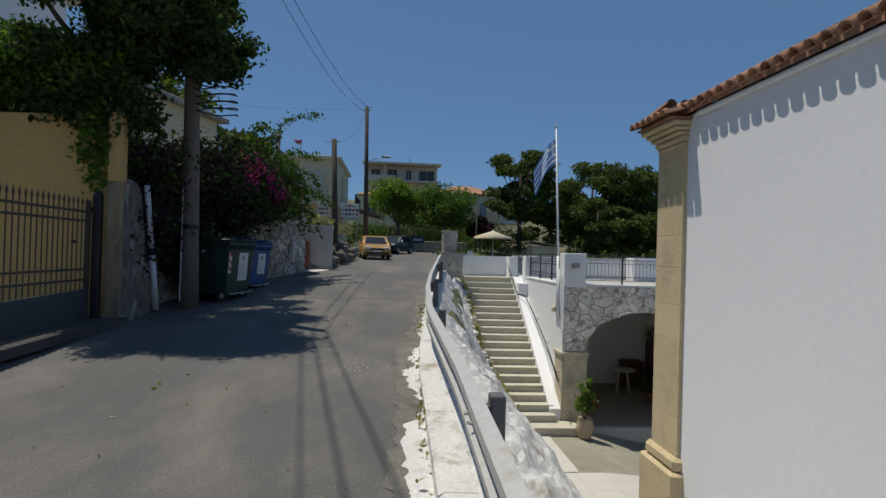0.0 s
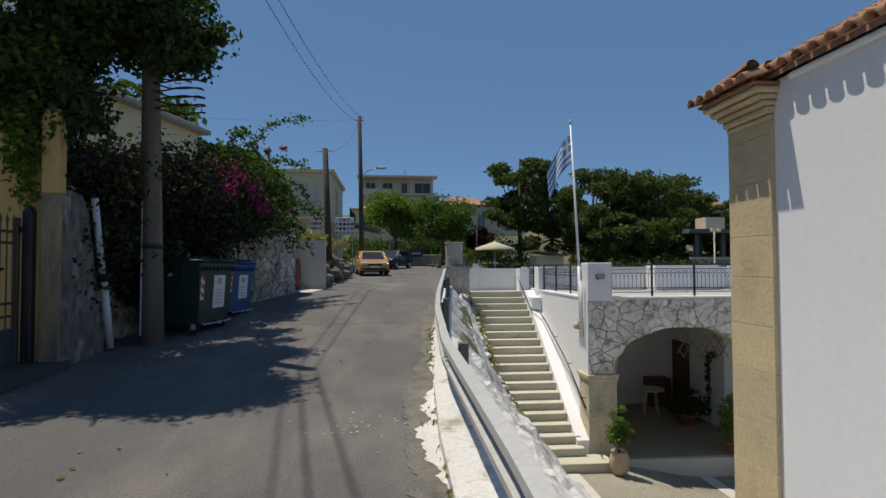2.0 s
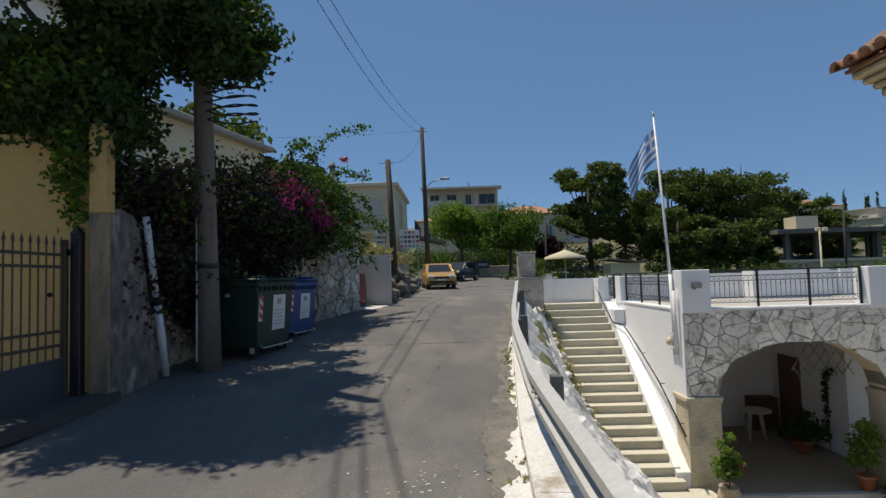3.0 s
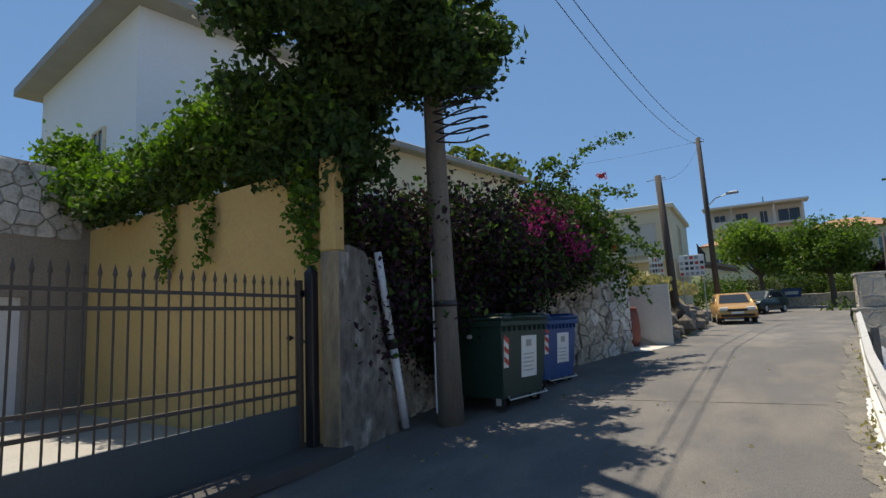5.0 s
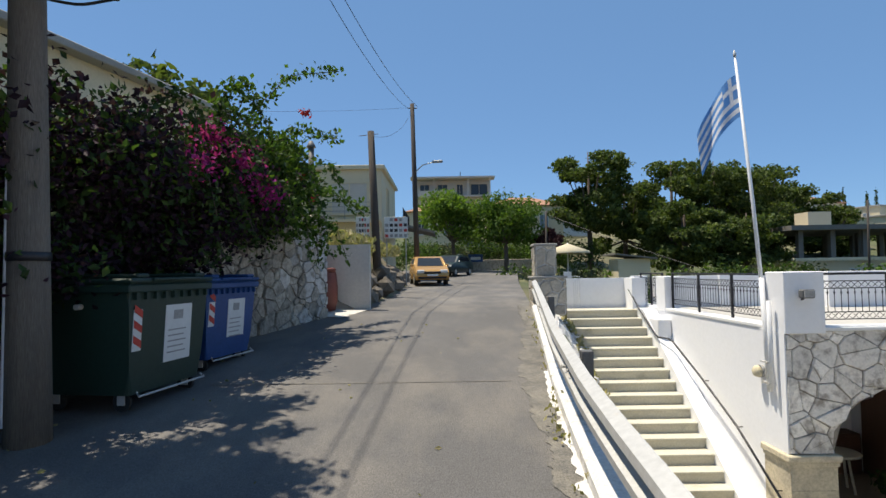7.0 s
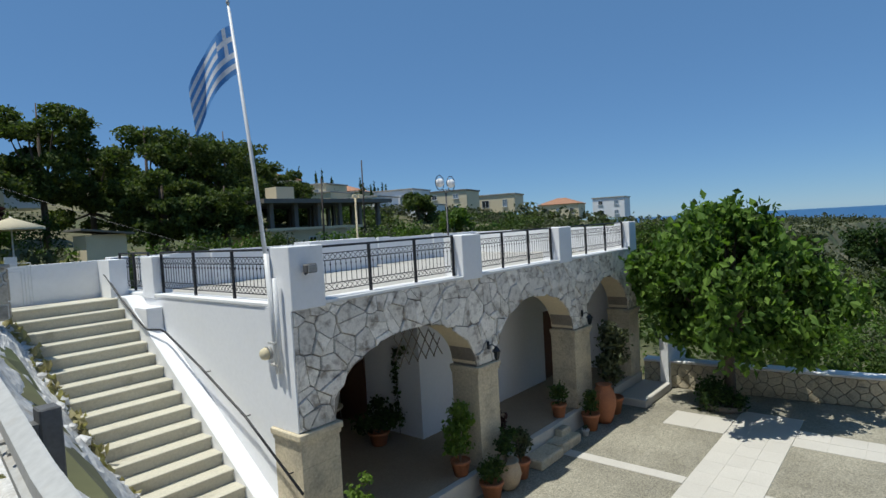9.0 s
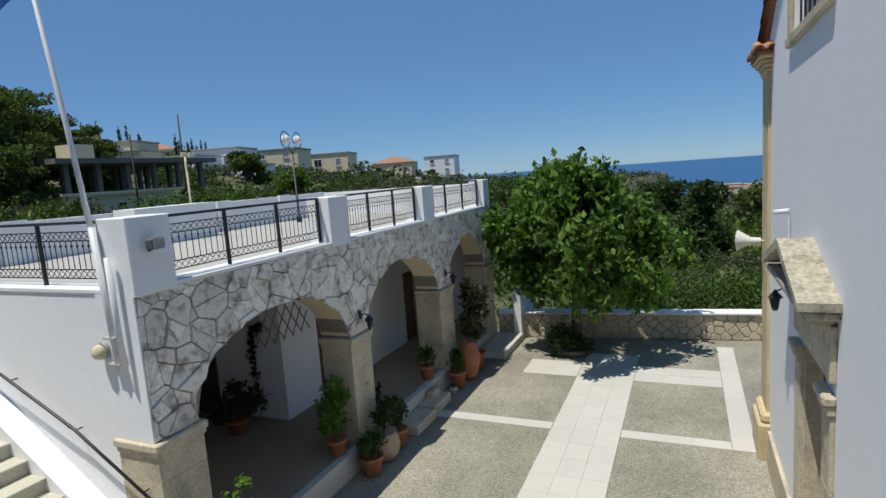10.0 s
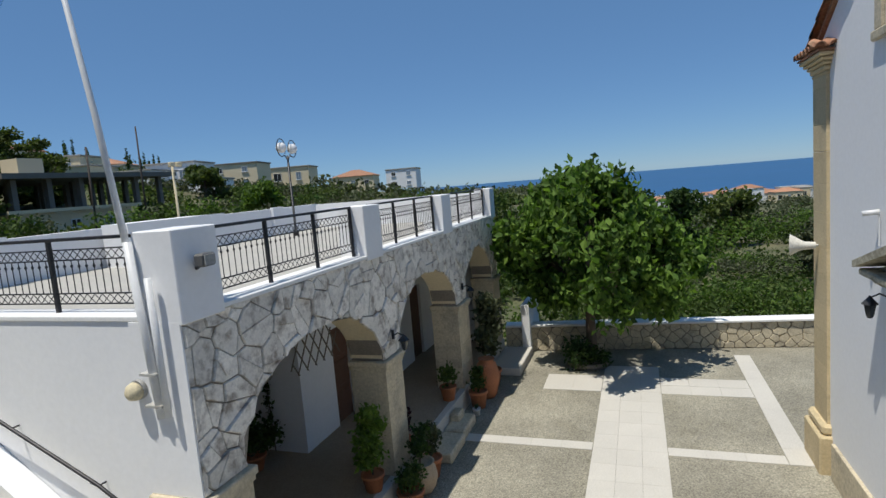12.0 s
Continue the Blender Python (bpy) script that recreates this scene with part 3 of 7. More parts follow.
hr = thing("handrail", "dark metal handrail bent along the stair wall", "handrail", (4.5, 16.1, -2.1))
bm = B()
tube(bm, [(4.46, 16.08, -2.06), (4.46, 17.5, -1.20), (4.45, 18.8, -0.60), (4.44, 20.05, -0.09), (4.42, 20.2, -0.06), (4.28, 20.42, -0.05), (4.27, 20.55, 0.0), (4.27, 21.5, 0.46), (4.27, 22.25, 0.92), (4.27, 22.32, 0.94)], 0.02, 8)
bar = part("rail_bar", bm, BLACKIRON, hr)
for yy, zz in ((16.5, -1.8), (17.6, -1.15), (18.8, -0.60)):
    bm = B()
    tube(bm, [(4.45, yy, zz - 0.02), (4.52, yy, zz - 0.10), (4.618, yy, zz - 0.10)], 0.011, 6)
    part("bracket", bm, BLACKIRON, hr)

# ---------- arcade under the terrace ----------
FY, FX0, FX1, FTOP, AFL = 16.28, 4.62, 17.2, 0.50, -3.35
ARCH = [(5.28, 8.84), (9.50, 12.96), (13.80, 16.50)]
SPR, RISEA = -1.25, 1.10
def arch_top(x):
    for a, b in ARCH:
        if a < x < b:
            c, h = (a + b) / 2, (b - a) / 2
            return SPR + RISEA * math.sqrt(max(0.0, 1 - ((x - c) / h) ** 2))
    return None

# wall core with the three arched openings left in it
bm = B()
cut = [FX0]
for a, b in ARCH:
    cut += [a + (b - a) * k / 28 for k in range(29)]
cut.append(FX1)
for x0, x1 in zip(cut, cut[1:]):
    inside = any(a - 1e-6 <= x0 and x1 <= b + 1e-6 for a, b in ARCH)
    za = (arch_top(x0) or SPR) if inside else AFL
    zb = (arch_top(x1) or SPR) if inside else AFL
    prism(bm, [(x0, za), (x1, zb), (x1, FTOP), (x0, FTOP)], lambda u, w, d: Vector((u, FY + 0.03 + d, w)), 0.59)
bmesh.ops.remove_doubles(bm, verts=bm.verts[:], dist=1e-5)
wall_south = structure("wall_arcade", bm, MORTAR, "arcade wall of three arches faced in irregular pale stone", "wall")

# arch rings of pale cut stone inside the openings
bm = B()
for a, b in ARCH:
    c, h = (a + b) / 2, (b - a) / 2
    n = 22
    ring = []
    for k in range(n + 1):
        t = math.pi * (1 - k / n)
        ring.append([(c + (h + o) * math.cos(t), yy, SPR + (RISEA + o) * math.sin(t)) for o, yy in ((-0.012, FY + 0.035), (-0.012, FY + 0.64))])
    vv = [[bm.verts.new(p) for p in r] for r in ring]
    for k in range(n):
        bm.faces.new((vv[k][0], vv[k + 1][0], vv[k + 1][1], vv[k][1]))
part("soffit", bm, CREAMWALL, wall_south, "plastered arch soffit")

# piers below the springing: large sandstone blocks and a projecting impost
piers = [(FX0, 5.28), (8.84, 9.50), (12.96, 13.80), (16.50, FX1)]
for a, b in piers:
    z = AFL
    hs = [0.5, 0.55, 0.48, 0.42]
    for k, h in enumerate(hs):
        bm = B()
        box(bm, a - 0.018, b + 0.018, FY - 0.015, FY + 0.66, z, z + h - 0.002, 0.005)
        part("block", bm, SAND, wall_south)
        z += h
    bm = B()
    box(bm, a - 0.07, b + 0.06, FY - 0.075, FY + 0.68, z, z + 0.10, 0.015)
    box(bm, a - 0.04, b + 0.04, FY - 0.045, FY + 0.67, z - 0.07, z, 0.01)
    part("impost", bm, SAND, wall_south, "projecting sandstone impost")

# white side wall beside the stairs, terrace slab and the closed sides of the arcade
bm = B()
box(bm, FX0 + 0.004, FX0 + 0.35, FY + 0.62, 23.2, -3.4, 0.5)
structure("wall_west", bm, WALLWHITE, "smooth white rendered retaining wall beside the stairs", "wall")
bm = B()
box(bm, FX0 - 0.022, FX0 + 0.0, FY + 0.012, FY + 0.66, -1.295, 0.498)
structure("wall_return", bm, WALLWHITE, "white rendered return of the arcade corner", "wall")
bm = B()
box(bm, FX0 + 0.36, FX1, FY + 0.63, 23.2, 0.10, 0.47)
structure("terrace_slab", bm, TERRACE, "pale bare terrace floor over the arcade", "floor")
bm = B()
box(bm, FX0 + 0.36, 9.3, 21.6, 21.85, -3.4, 0.095)
box(bm, 9.302, 9.55, 18.32, 21.85, -3.4, 0.095)
box(bm, 9.552, 10.55, 18.322, 18.57, -3.4, 0.095)
box(bm, 10.55, 11.3, 18.322, 18.57, -1.25, 0.095)
box(bm, 11.3, 14.9, 18.322, 18.57, -3.4, 0.095)
box(bm, 14.9, 15.7, 18.322, 18.57, -1.25, 0.095)
box(bm, 15.7, FX1, 18.322, 18.57, -3.4, 0.095)
box(bm, FX1 - 0.25, FX1 - 0.002, FY + 0.64, 18.31, -3.4, 0.095)
box(bm, 9.56, FX1, 21.0, 21.2, -3.4, 0.095)
structure("wall_north", bm, WALLWHITE, "white rendered inner walls of the arcade", "wall")
bm = B()
box(bm, FX0 + 0.3, FX1, FY + 0.1, 21.9, -3.6, AFL, 0.0)
structure("floor_arcade", bm, ARCADEFLOOR, "smooth concrete arcade floor", "floor")
bm = B()
box(bm, FX0 - 0.02, FX1, FY - 0.06, FY + 0.099, -3.9, AFL - 0.004, 0.01)
structure("plinth", bm, PAVE, "pale stone plinth edge of the arcade floor", "plinth")

# parapet: coping, pillars, railings
bm = B()
box(bm, FX0 + 0.02, FX1, FY - 0.02, FY + 0.40, FTOP + 0.002, FTOP + 0.06, 0.01)
structure("coping_south", bm, WHITEWASH, "white painted coping of the terrace edge", "coping")
bm = B()
box(bm, FX0 - 0.015, FX0 + 0.33, FY + 0.402, 23.2, FTOP + 0.002, FTOP + 0.06, 0.01)
structure("coping_west", bm, WHITEWASH, "white painted coping above the stairs", "coping")
def pillar(name, x0, x1, y0, y1, top, label):
    bm = B()
    box(bm, x0, x1, y0, y1, 0.47, top, 0.012)
    return structure(name, bm, WALLWHITE, label, "pillar")
pillar("pillar_1", FX0 - 0.02, 5.20, FY - 0.03, 16.75, 1.39, "white square corner pillar of the terrace")
for k, (a, b) in enumerate(((8.53, 9.14), (12.37, 13.0), (16.75, 17.25))):
    pillar("pillar_%d" % (k + 2), a, b, FY - 0.03, FY + 0.45, 1.36, "white square parapet pillar of the terrace")
pillar("pillar_5", FX0 - 0.02, FX0 + 0.34, 20.78, 21.32, 1.28, "white square pillar above the stairs")
pillar("pillar_6", FX0 - 0.02, FX0 + 0.34, 22.85, 23.2, 1.28, "white square end pillar above the stairs")
bm = B()
box(bm, FX0 + 0.36, FX1 + 0.05, 22.4, 22.62, 0.47, 1.27)
structure("wall_parapet", bm, WALLWHITE, "long white rendered back parapet", "wall")
bm = B()
for a in (6.6, 9.4, 12.0, 14.6):
    box(bm, a, a + 0.5, 22.3, 22.399, 0.47, 1.31)
box(bm, 8.9, 11.2, 21.6, 22.29, 0.47, 1.33)
structure("wall_parapet_pillars", bm, WALLWHITE, "white thickened pillars of the back parapet", "wall")
bm = B()
box(bm, 16.95, FX1 + 0.05, FY + 0.46, 22.3, 0.47, 1.25)
structure("wall_east", bm, WALLWHITE, "white end parapet of the terrace", "wall")
bm = B()
box(bm, 2.55, 4.26, 22.62, 22.85, 0.2, 1.24)
box(bm, 4.26, FX0 - 0.03, 22.0, 22.85, 0.2, 1.24)
structure("wall_landing", bm, WALLWHITE, "low white wall behind the stair head", "wall")

def railing(p0, p1, n, label):
    """A black wrought railing of n bays between two points of the coping."""
    p0, p1 = Vector(p0), Vector(p1)
    t = thing("railing", label, "railing", p0, "terrace railings")
    d = (p1 - p0)
    ln = d.length
    d.normalize()
    up = Vector((0, 0, 1))
    H = 0.80
    bm = B()
    obox(bm, (p0 + p1) / 2 + up * (H - 0.03), d, (ln, 0.055, 0.035), 0.006)
    part("top_rail", bm, BLACKIRON, t)
    for z in (0.09, 0.20, 0.56, 0.67):
        bm = B()
        obox(bm, (p0 + p1) / 2 + up * z, d, (ln, 0.014, 0.014))
        part("rail_bar", bm, BLACKIRON, t)
    for k in range(n + 1):
        q = p0 + d * (ln * k / n)
        q = q + d * (0.02 if k == 0 else -0.02 if k == n else 0)
        bm = B()
        obox(bm, q, d, (0.04, 0.04, H - 0.03))
        part("post", bm, BLACKIRON, t)
    for k in range(n):
        a, b = ln * k / n + 0.03, ln * (k + 1) / n - 0.03
        m = max(3, round((b - a) / 0.105))
        for i in range(m):
            s = a + (b - a) * (i + 0.5) / m
            q = p0 + d * s
            bm = B()
            tube(bm, [q + up * 0.20, q + up * 0.56], 0.006, 5)
            bar = part("baluster", bm, BLACKIRON, t)
            bm = B()
            tube(bm, [q + up * 0.475, q + up * 0.50, q + up * 0.525], [0.004, 0.017, 0.004], 6)
            part("collar", bm, BLACKIRON, bar)
        for z0 in (0.09, 0.56):
            bm = B()
            for i in range(m):
                u0, u1 = a + (b - a) * i / m, a + (b - a) * (i + 1) / m
                tube(bm, [p0 + d * u0 + up * (z0 + 0.01), p0 + d * u1 + up * (z0 + 0.11)], 0.0045, 4, False)
                tube(bm, [p0 + d * u0 + up * (z0 + 0.11), p0 + d * u1 + up * (z0 + 0.01)], 0.0045, 4, False)
            part("lattice", bm, BLACKIRON, t)
    return t
CZ = FTOP + 0.06
for a, b in ((5.20, 8.53), (9.14, 12.37), (13.0, 16.75)):
    railing((a + 0.01, FY + 0.20, CZ), (b - 0.01, FY + 0.20, CZ), 3, "black wrought-iron railing between white terrace pillars")
railing((FX0 + 0.15, 16.76, CZ), (FX0 + 0.15, 20.77, CZ), 3, "black wrought-iron railing above the stair wall")
railing((FX0 + 0.15, 21.33, CZ), (FX0 + 0.15, 22.84, CZ), 2, "short black wrought-iron railing above the stair head")

# ---------- courtyard ----------
CF = -3.8
def court_z(x):
    return CF + 0.43 * smooth(7.6, 4.6, x)
v, f = [], []
xs, ys = axis([(1.5, 9, 24), (9, 18.4, 8)]), axis([(-8, 16.4, 20)])
for yy in ys:
    for xx in xs:
        v.append((xx, yy, court_z(xx) - 0.012))
for j in range(len(ys) - 1):
    for i in range(len(xs) - 1):
        k = j * len(xs) + i
        f.append((k, k + 1, k + len(xs) + 1, k + len(xs)))
court = tagged(new("floor_courtyard", raw("floor_courtyard", v, f, PEBBLE)), "courtyard floor of pebbled concrete panels between pale stone bands", "floor", "", "structure")
def band(x0, x1, y0, y1, cut, lift):
    """A pale band laid in slabs."""
    along_x = (x1 - x0) > (y1 - y0)
    n = max(1, round((x1 - x0 if along_x else y1 - y0) / cut))
    for k in range(n):
        a, b = k / n, (k + 1) / n
        q = (x0 + (x1 - x0) * a, x0 + (x1 - x0) * b, y0, y1) if along_x else (x0, x1, y0 + (y1 - y0) * a, y0 + (y1 - y0) * b)
        g = 0.0018
        bm = B()
        z0, z1 = court_z(q[0]), court_z(q[1])
        vs = [bm.verts.new(c) for c in ((q[0] + g, q[2] + g, z0 + lift), (q[1] - g, q[2] + g, z1 + lift), (q[1] - g, q[3] - g, z1 + lift), (q[0] + g, q[3] - g, z0 + lift))]
        lo = [bm.verts.new(w.co - Vector((0, 0, 0.03))) for w in vs]
        bm.faces.new(vs)
        for i in range(4):
            bm.faces.new((vs[i], lo[i], lo[(i + 1) % 4], vs[(i + 1) % 4]))
        part("slab", bm, PAVE, court)
for k in range(3):
    band(3.4, 16.2, 11.77 + 0.46 * k, 11.77 + 0.46 * (k + 1), 0.62, 0.004)
for (a, b) in ((11.22, 11.54), (7.3, 7.62)):
    band(a, b, 9.78, 11.76, 0.6, 0.004)
    band(a, b, 13.16, 16.2, 0.6, 0.004)
band(14.3, 14.85, 9.78, 11.76, 0.6, 0.004)
band(14.86, 15.4, 9.78, 11.76, 0.6, 0.004)
band(14.3, 15.4, 13.16, 14.6, 0.6, 0.004)
band(11.22, 17.4, 9.36, 9.77, 0.6, 0.006)
band(3.35, 4.1, 13.2, 15.58, 0.6, 0.006)
bm = B()
lathe(bm, [(0.30, 0), (0.30, 0.012), (0.27, 0.015)], (8.35, 10.95, CF - 0.005), 28)
mh = solid("manhole_cover", bm, CONCRETE, "round grey manhole cover in the courtyard", "manhole")

# low stone wall at the courtyard's sea side
cw = thing("wall_courtyard", "low courtyard wall of squared stone with a whitewashed coping", "wall", (17.6, 12, CF))
tagged(cw, kind="structure")
cwu = Vector((18.35 - 17.35, 7.4 - 16.2, 0)).normalized()
cw0 = Vector((17.35, 16.2, 0))
cwl = 9.3
cwn = Vector((cwu.y, -cwu.x, 0))
if cwn.x > 0:
    cwn = -cwn
bm = B()
obox(bm, cw0 + cwu * cwl / 2 - cwn * 0.18 + Vector((0, 0, CF - 0.5)), cwu, (cwl, 0.30, 1.26))
part("core", bm, MORTAR, cw)
bm = B()
obox(bm, cw0 + cwu * cwl / 2 - cwn * 0.18 + Vector((0, 0, CF + 0.762)), cwu, (cwl, 0.5, 0.07), 0.015)
part("coping", bm, WHITEWASH, cw, "whitewashed coping slab")
for poly in cells(rr, 0, cwl, 0, 0.75, 0.33, 0.3, 0.55):
    if area(poly) > 0.006:
        stone_piece(shrink(poly, 0.012), lambda u, w, d: cw0 + cwu * u + cwn * (d - 0.03) + Vector((0, 0, CF + w)), rr.uniform(0.03, 0.05), SAND, cw)
bm = B()
box(bm, 17.21, 18.9, 15.4, 15.65, CF - 0.3, CF + 1.5)
structure("wall_end", bm, WALLWHITE, "white rendered wall beyond the arcade", "wall")
bm = B()
box(bm, 15.2, 17.2, 15.35, 16.2, CF - 0.1, CF + 0.2, 0.02)
structure("landing_step", bm, PAVE, "broad pale step at the end of the courtyard", "step")

# ---------- church ----------
CX0, CX1, CY, EAVE = 3.84, 11.75, 9.2, 3.22
CM = (CX0 + CX1) / 2
RIDGE = 5.45
church = thing("church", "white rendered church with sandstone corners and a tiled roof", "church", (CM, 3, CF))
DX0, DX1, DTOP = 6.78, 7.98, -0.62
WX0, WX1, WZ0, WZ1 = 7.02, 8.98, 3.07, 4.3
bm = B()
g = lambda u, w, d: Vector((u, CY - d, w))
# gable wall in panels round the door and the window
def gable(x):
    return EAVE + (RIDGE - EAVE) * (1 - abs(x - CM) / (CM - CX0))
def panel(bm, x0, x1, z0, z1, top=False):
    if top:
        pts = [(x0, z0), (x1, z0), (x1, gable(x1))] + ([(CM, RIDGE)] if x0 < CM < x1 else []) + [(x0, gable(x0))]
    else:
        pts = [(x0, z0), (x1, z0), (x1, z1), (x0, z1)]
    prism(bm, pts, g, 0.6)
bm.free()
for args in ((CX0, DX0, CF - 0.4, WZ0), (DX0, DX1, DTOP, WZ0), (DX1, CX1, CF - 0.4, WZ0), (CX0, WX0, WZ0, 0, True), (WX0, WX1, WZ1, 0, True), (WX1, CX1, WZ0, 0, True)):
    bm = B()
    panel(bm, *args)
    part("front_wall", bm, WALLWHITE, church)
bm = B()
box(bm, CX0, CX0 + 0.6, -12.0, CY - 0.605, CF - 0.4, EAVE)
part("side_wall", bm, WALLWHITE, church)
bm = B()
box(bm, CX1 - 0.6, CX1, -12.0, CY - 0.605, CF - 0.4, EAVE)
box(bm, CX0 + 0.605, CX1 - 0.605, -12.0, -11.6, CF - 0.4, EAVE)
part("far_wall", bm, WALLWHITE, church)
# corner pilasters of sandstone blocks with base and capital
def pilaster(x0, x1, y0, y1, foot):
    """A corner of squared blocks on a stepped base whose top lies at foot."""
    z, k = foot + 0.005, 0
    while z < 2.80:
        h = min((0.52, 0.44, 0.58, 0.48)[k % 4], 2.83 - z)
        bm = B()
        box(bm, x0, x1, y0, y1, z, z + h - 0.003, 0.004)
        part("block", bm, YELLOWSTONE, church)
        z += h
        k += 1
    bm = B()
    box(bm, x0 - 0.12, x1 + 0.12, y0 - 0.1, y1 + 0.14, CF - 0.2, foot - 0.195, 0.03)
    box(bm, x0 - 0.07, x1 + 0.07, y0 - 0.06, y1 + 0.09, foot - 0.195, foot, 0.05)
    part("base", bm, YELLOWSTONE, church, "stepped sandstone base")
    bm = B()
    for i, (e, za, zb) in enumerate(((0.02, 2.83, 2.89), (0.05, 2.89, 2.97), (0.10, 2.97, 3.03), (0.16, 3.03, 3.09), (0.22, 3.09, 3.16))):
        box(bm, x0 - e, x1 + e, y0 - e * 0.4, y1 + e * 0.7, za, zb - 0.002, 0.02)
    part("capital", bm, YELLOWSTONE, church, "moulded sandstone capital")
    bm = B()
    box(bm, x0 - 0.26, x1 + 0.26, y0 - 0.1, y1 + 0.17, 3.16, 3.19)
    part("tile_bed", bm, TILE, church)
    x = x0 - 0.24
    while x < x1 + 0.26:
        bm = B()
        half_tile(bm, Vector((x, y1 + 0.22, 3.21)), Vector((x, y0 - 0.1, 3.34)), 0.085)
        part("roof_tile", bm, TILE, church)
        x += 0.19
    yy = y0 - 0.05
    while yy < y1 + 0.18:
        bm = B()
        half_tile(bm, Vector((x0 - 0.34, yy, 3.20)), Vector((x0 + 0.05, yy, 3.32)), 0.085)
        part("roof_tile", bm, TILE, church)
        yy += 0.19

def half_tile(bm, a, b, r):
    """One barrel tile from its low end a to its high end b."""
    d = (b - a).normalized()
    s = d.cross(Vector((0, 0, 1))).normalized()
    u = s.cross(d)
    n = 6
    A, C = [], []
    for t in (0.0, 0.02):
        A.append([bm.verts.new(a + (r - t) * (math.cos(math.pi * k / n) * s + math.sin(math.pi * k / n) * u)) for k in range(n + 1)])
        C.append([bm.verts.new(b + (r * 0.85 - t) * (math.cos(math.pi * k / n) * s + math.sin(math.pi * k / n) * u)) for k in range(n + 1)])
    for k in range(n):
        f = bm.faces.new((A[0][k], A[0][k + 1], C[0][k + 1], C[0][k]))
        f.smooth = True
        bm.faces.new((A[1][k + 1], A[1][k], C[1][k], C[1][k + 1]))
        bm.faces.new((A[0][k + 1], A[0][k], A[1][k], A[1][k + 1]))

pilaster(CX0 - 0.05, CX0 + 0.60, 8.52, CY + 0.05, -1.36)
pilaster(CX1 - 0.66, CX1 + 0.05, 8.32, CY + 0.05, CF + 0.855)
# plinth of the front and of the side
bm = B()
box(bm, CX0 + 0.95, DX0 - 0.42, CY, CY + 0.06, CF - 0.2, CF + 0.62, 0.01)
box(bm, DX1 + 0.42, CX1 - 0.9, CY, CY + 0.06, CF - 0.2, CF + 0.62, 0.01)
box(bm, CX0 - 0.05, CX0, -12, 8.2, CF - 0.2, CF + 0.66, 0.01)
part("plinth", bm, SAND, church, "worn sandstone plinth")
# roof slopes and barrel tiles along the eaves and the rake
slope = math.atan2(RIDGE - EAVE, CM - CX0)
bm = B()
for sgn, xe in ((1, CX0), (-1, CX1)):
    ov = -0.085 * sgn
    pts = [(xe + ov, EAVE + 0.0), (CM, RIDGE + 0.10), (CM, RIDGE + 0.16), (xe + ov, EAVE + 0.06)]
    prism(bm, pts, lambda u, w, d: Vector((u, CY + 0.05 - d, w)), 21.0)
part("roof", bm, TILE, church, "low pitched terracotta roof")
tl = math.hypot(CM - CX0 + 0.2, RIDGE - EAVE)
yy = CY + 0.02
tcount = 0
while yy > -6:
    n = 9 if yy > 4 else 1
    for k in range(n):
        t0, t1 = k / 9, (k + 1.1) / 9
        a = Vector((CX0 - 0.13 + (CM - CX0 + 0.13) * t0, yy, EAVE + 0.03 + (RIDGE - EAVE + 0.06) * t0 + 0.02))
        b = Vector((CX0 - 0.16 + (CM - CX0 + 0.16) * min(1, t1), yy, EAVE + 0.03 + (RIDGE - EAVE + 0.06) * min(1, t1)))
        bm = B()
        half_tile(bm, a, b, 0.088)
        part("roof_tile", bm, TILE, church)
    yy -= 0.205
for k in range(11):
    t0, t1 = k / 11, (k + 1.1) / 11
    a = Vector((CX1 + 0.24 - (CX1 + 0.24 - CM) * t0, CY + 0.06, EAVE + 0.05 + (RIDGE - EAVE + 0.06) * t0))
    b = Vector((CX1 + 0.24 - (CX1 + 0.24 - CM) * min(1, t1), CY + 0.06, EAVE + 0.03 + (RIDGE - EAVE + 0.06) * min(1, t1)))
    bm = B()
    half_tile(bm, a, b, 0.10)
    part("roof_tile", bm, TILE, church)
# stone cornice under the eaves
bm = B()
box(bm, CX0 - 0.06, CX0, -12, 8.25, EAVE - 0.07, EAVE - 0.002, 0.02)
part("eaves_moulding", bm, WHITEWASH, church, "white plaster moulding under the tiles")

# doorway: jambs, caps, lintel, pediment, double door
bm = B()
for x0, x1 in ((DX0 - 0.38, DX0 - 0.003), (DX1 + 0.003, DX1 + 0.38)):
    z = CF + 0.35
    for h in (0.85, 0.85, 0.80):
        b2 = B()
        box(b2, x0, x1, CY, CY + 0.045, z, z + h - 0.006, 0.008)
        part("jamb_stone", b2, SAND, church)
        z += h
    b2 = B()
    box(b2, x0 - 0.02, x1 + 0.001, CY, CY + 0.065, CF, CF + 0.345, 0.015)
    part("jamb_base", b2, SAND, church)
    b2 = B()
    box(b2, x0 - 0.02, x1 + 0.02, CY, CY + 0.08, z, z + 0.10, 0.01)
    box(b2, x0 - 0.04, x1 + 0.04, CY, CY + 0.12, z + 0.10, z + 0.2, 0.02)
    part("jamb_capital", b2, SAND, church)
bm.free()
bm = B()
box(bm, DX0 - 0.40, DX1 + 0.40, CY, CY + 0.06, -0.62, -0.06, 0.01)
part("lintel", bm, SAND, church, "plain sandstone lintel")
PX0, PX1 = 6.26, 8.90
PM = (PX0 + PX1) / 2
bm = B()
box(bm, PX0 + 0.14, PX1 - 0.14, CY, CY + 0.20, -0.06, 0.02, 0.02)
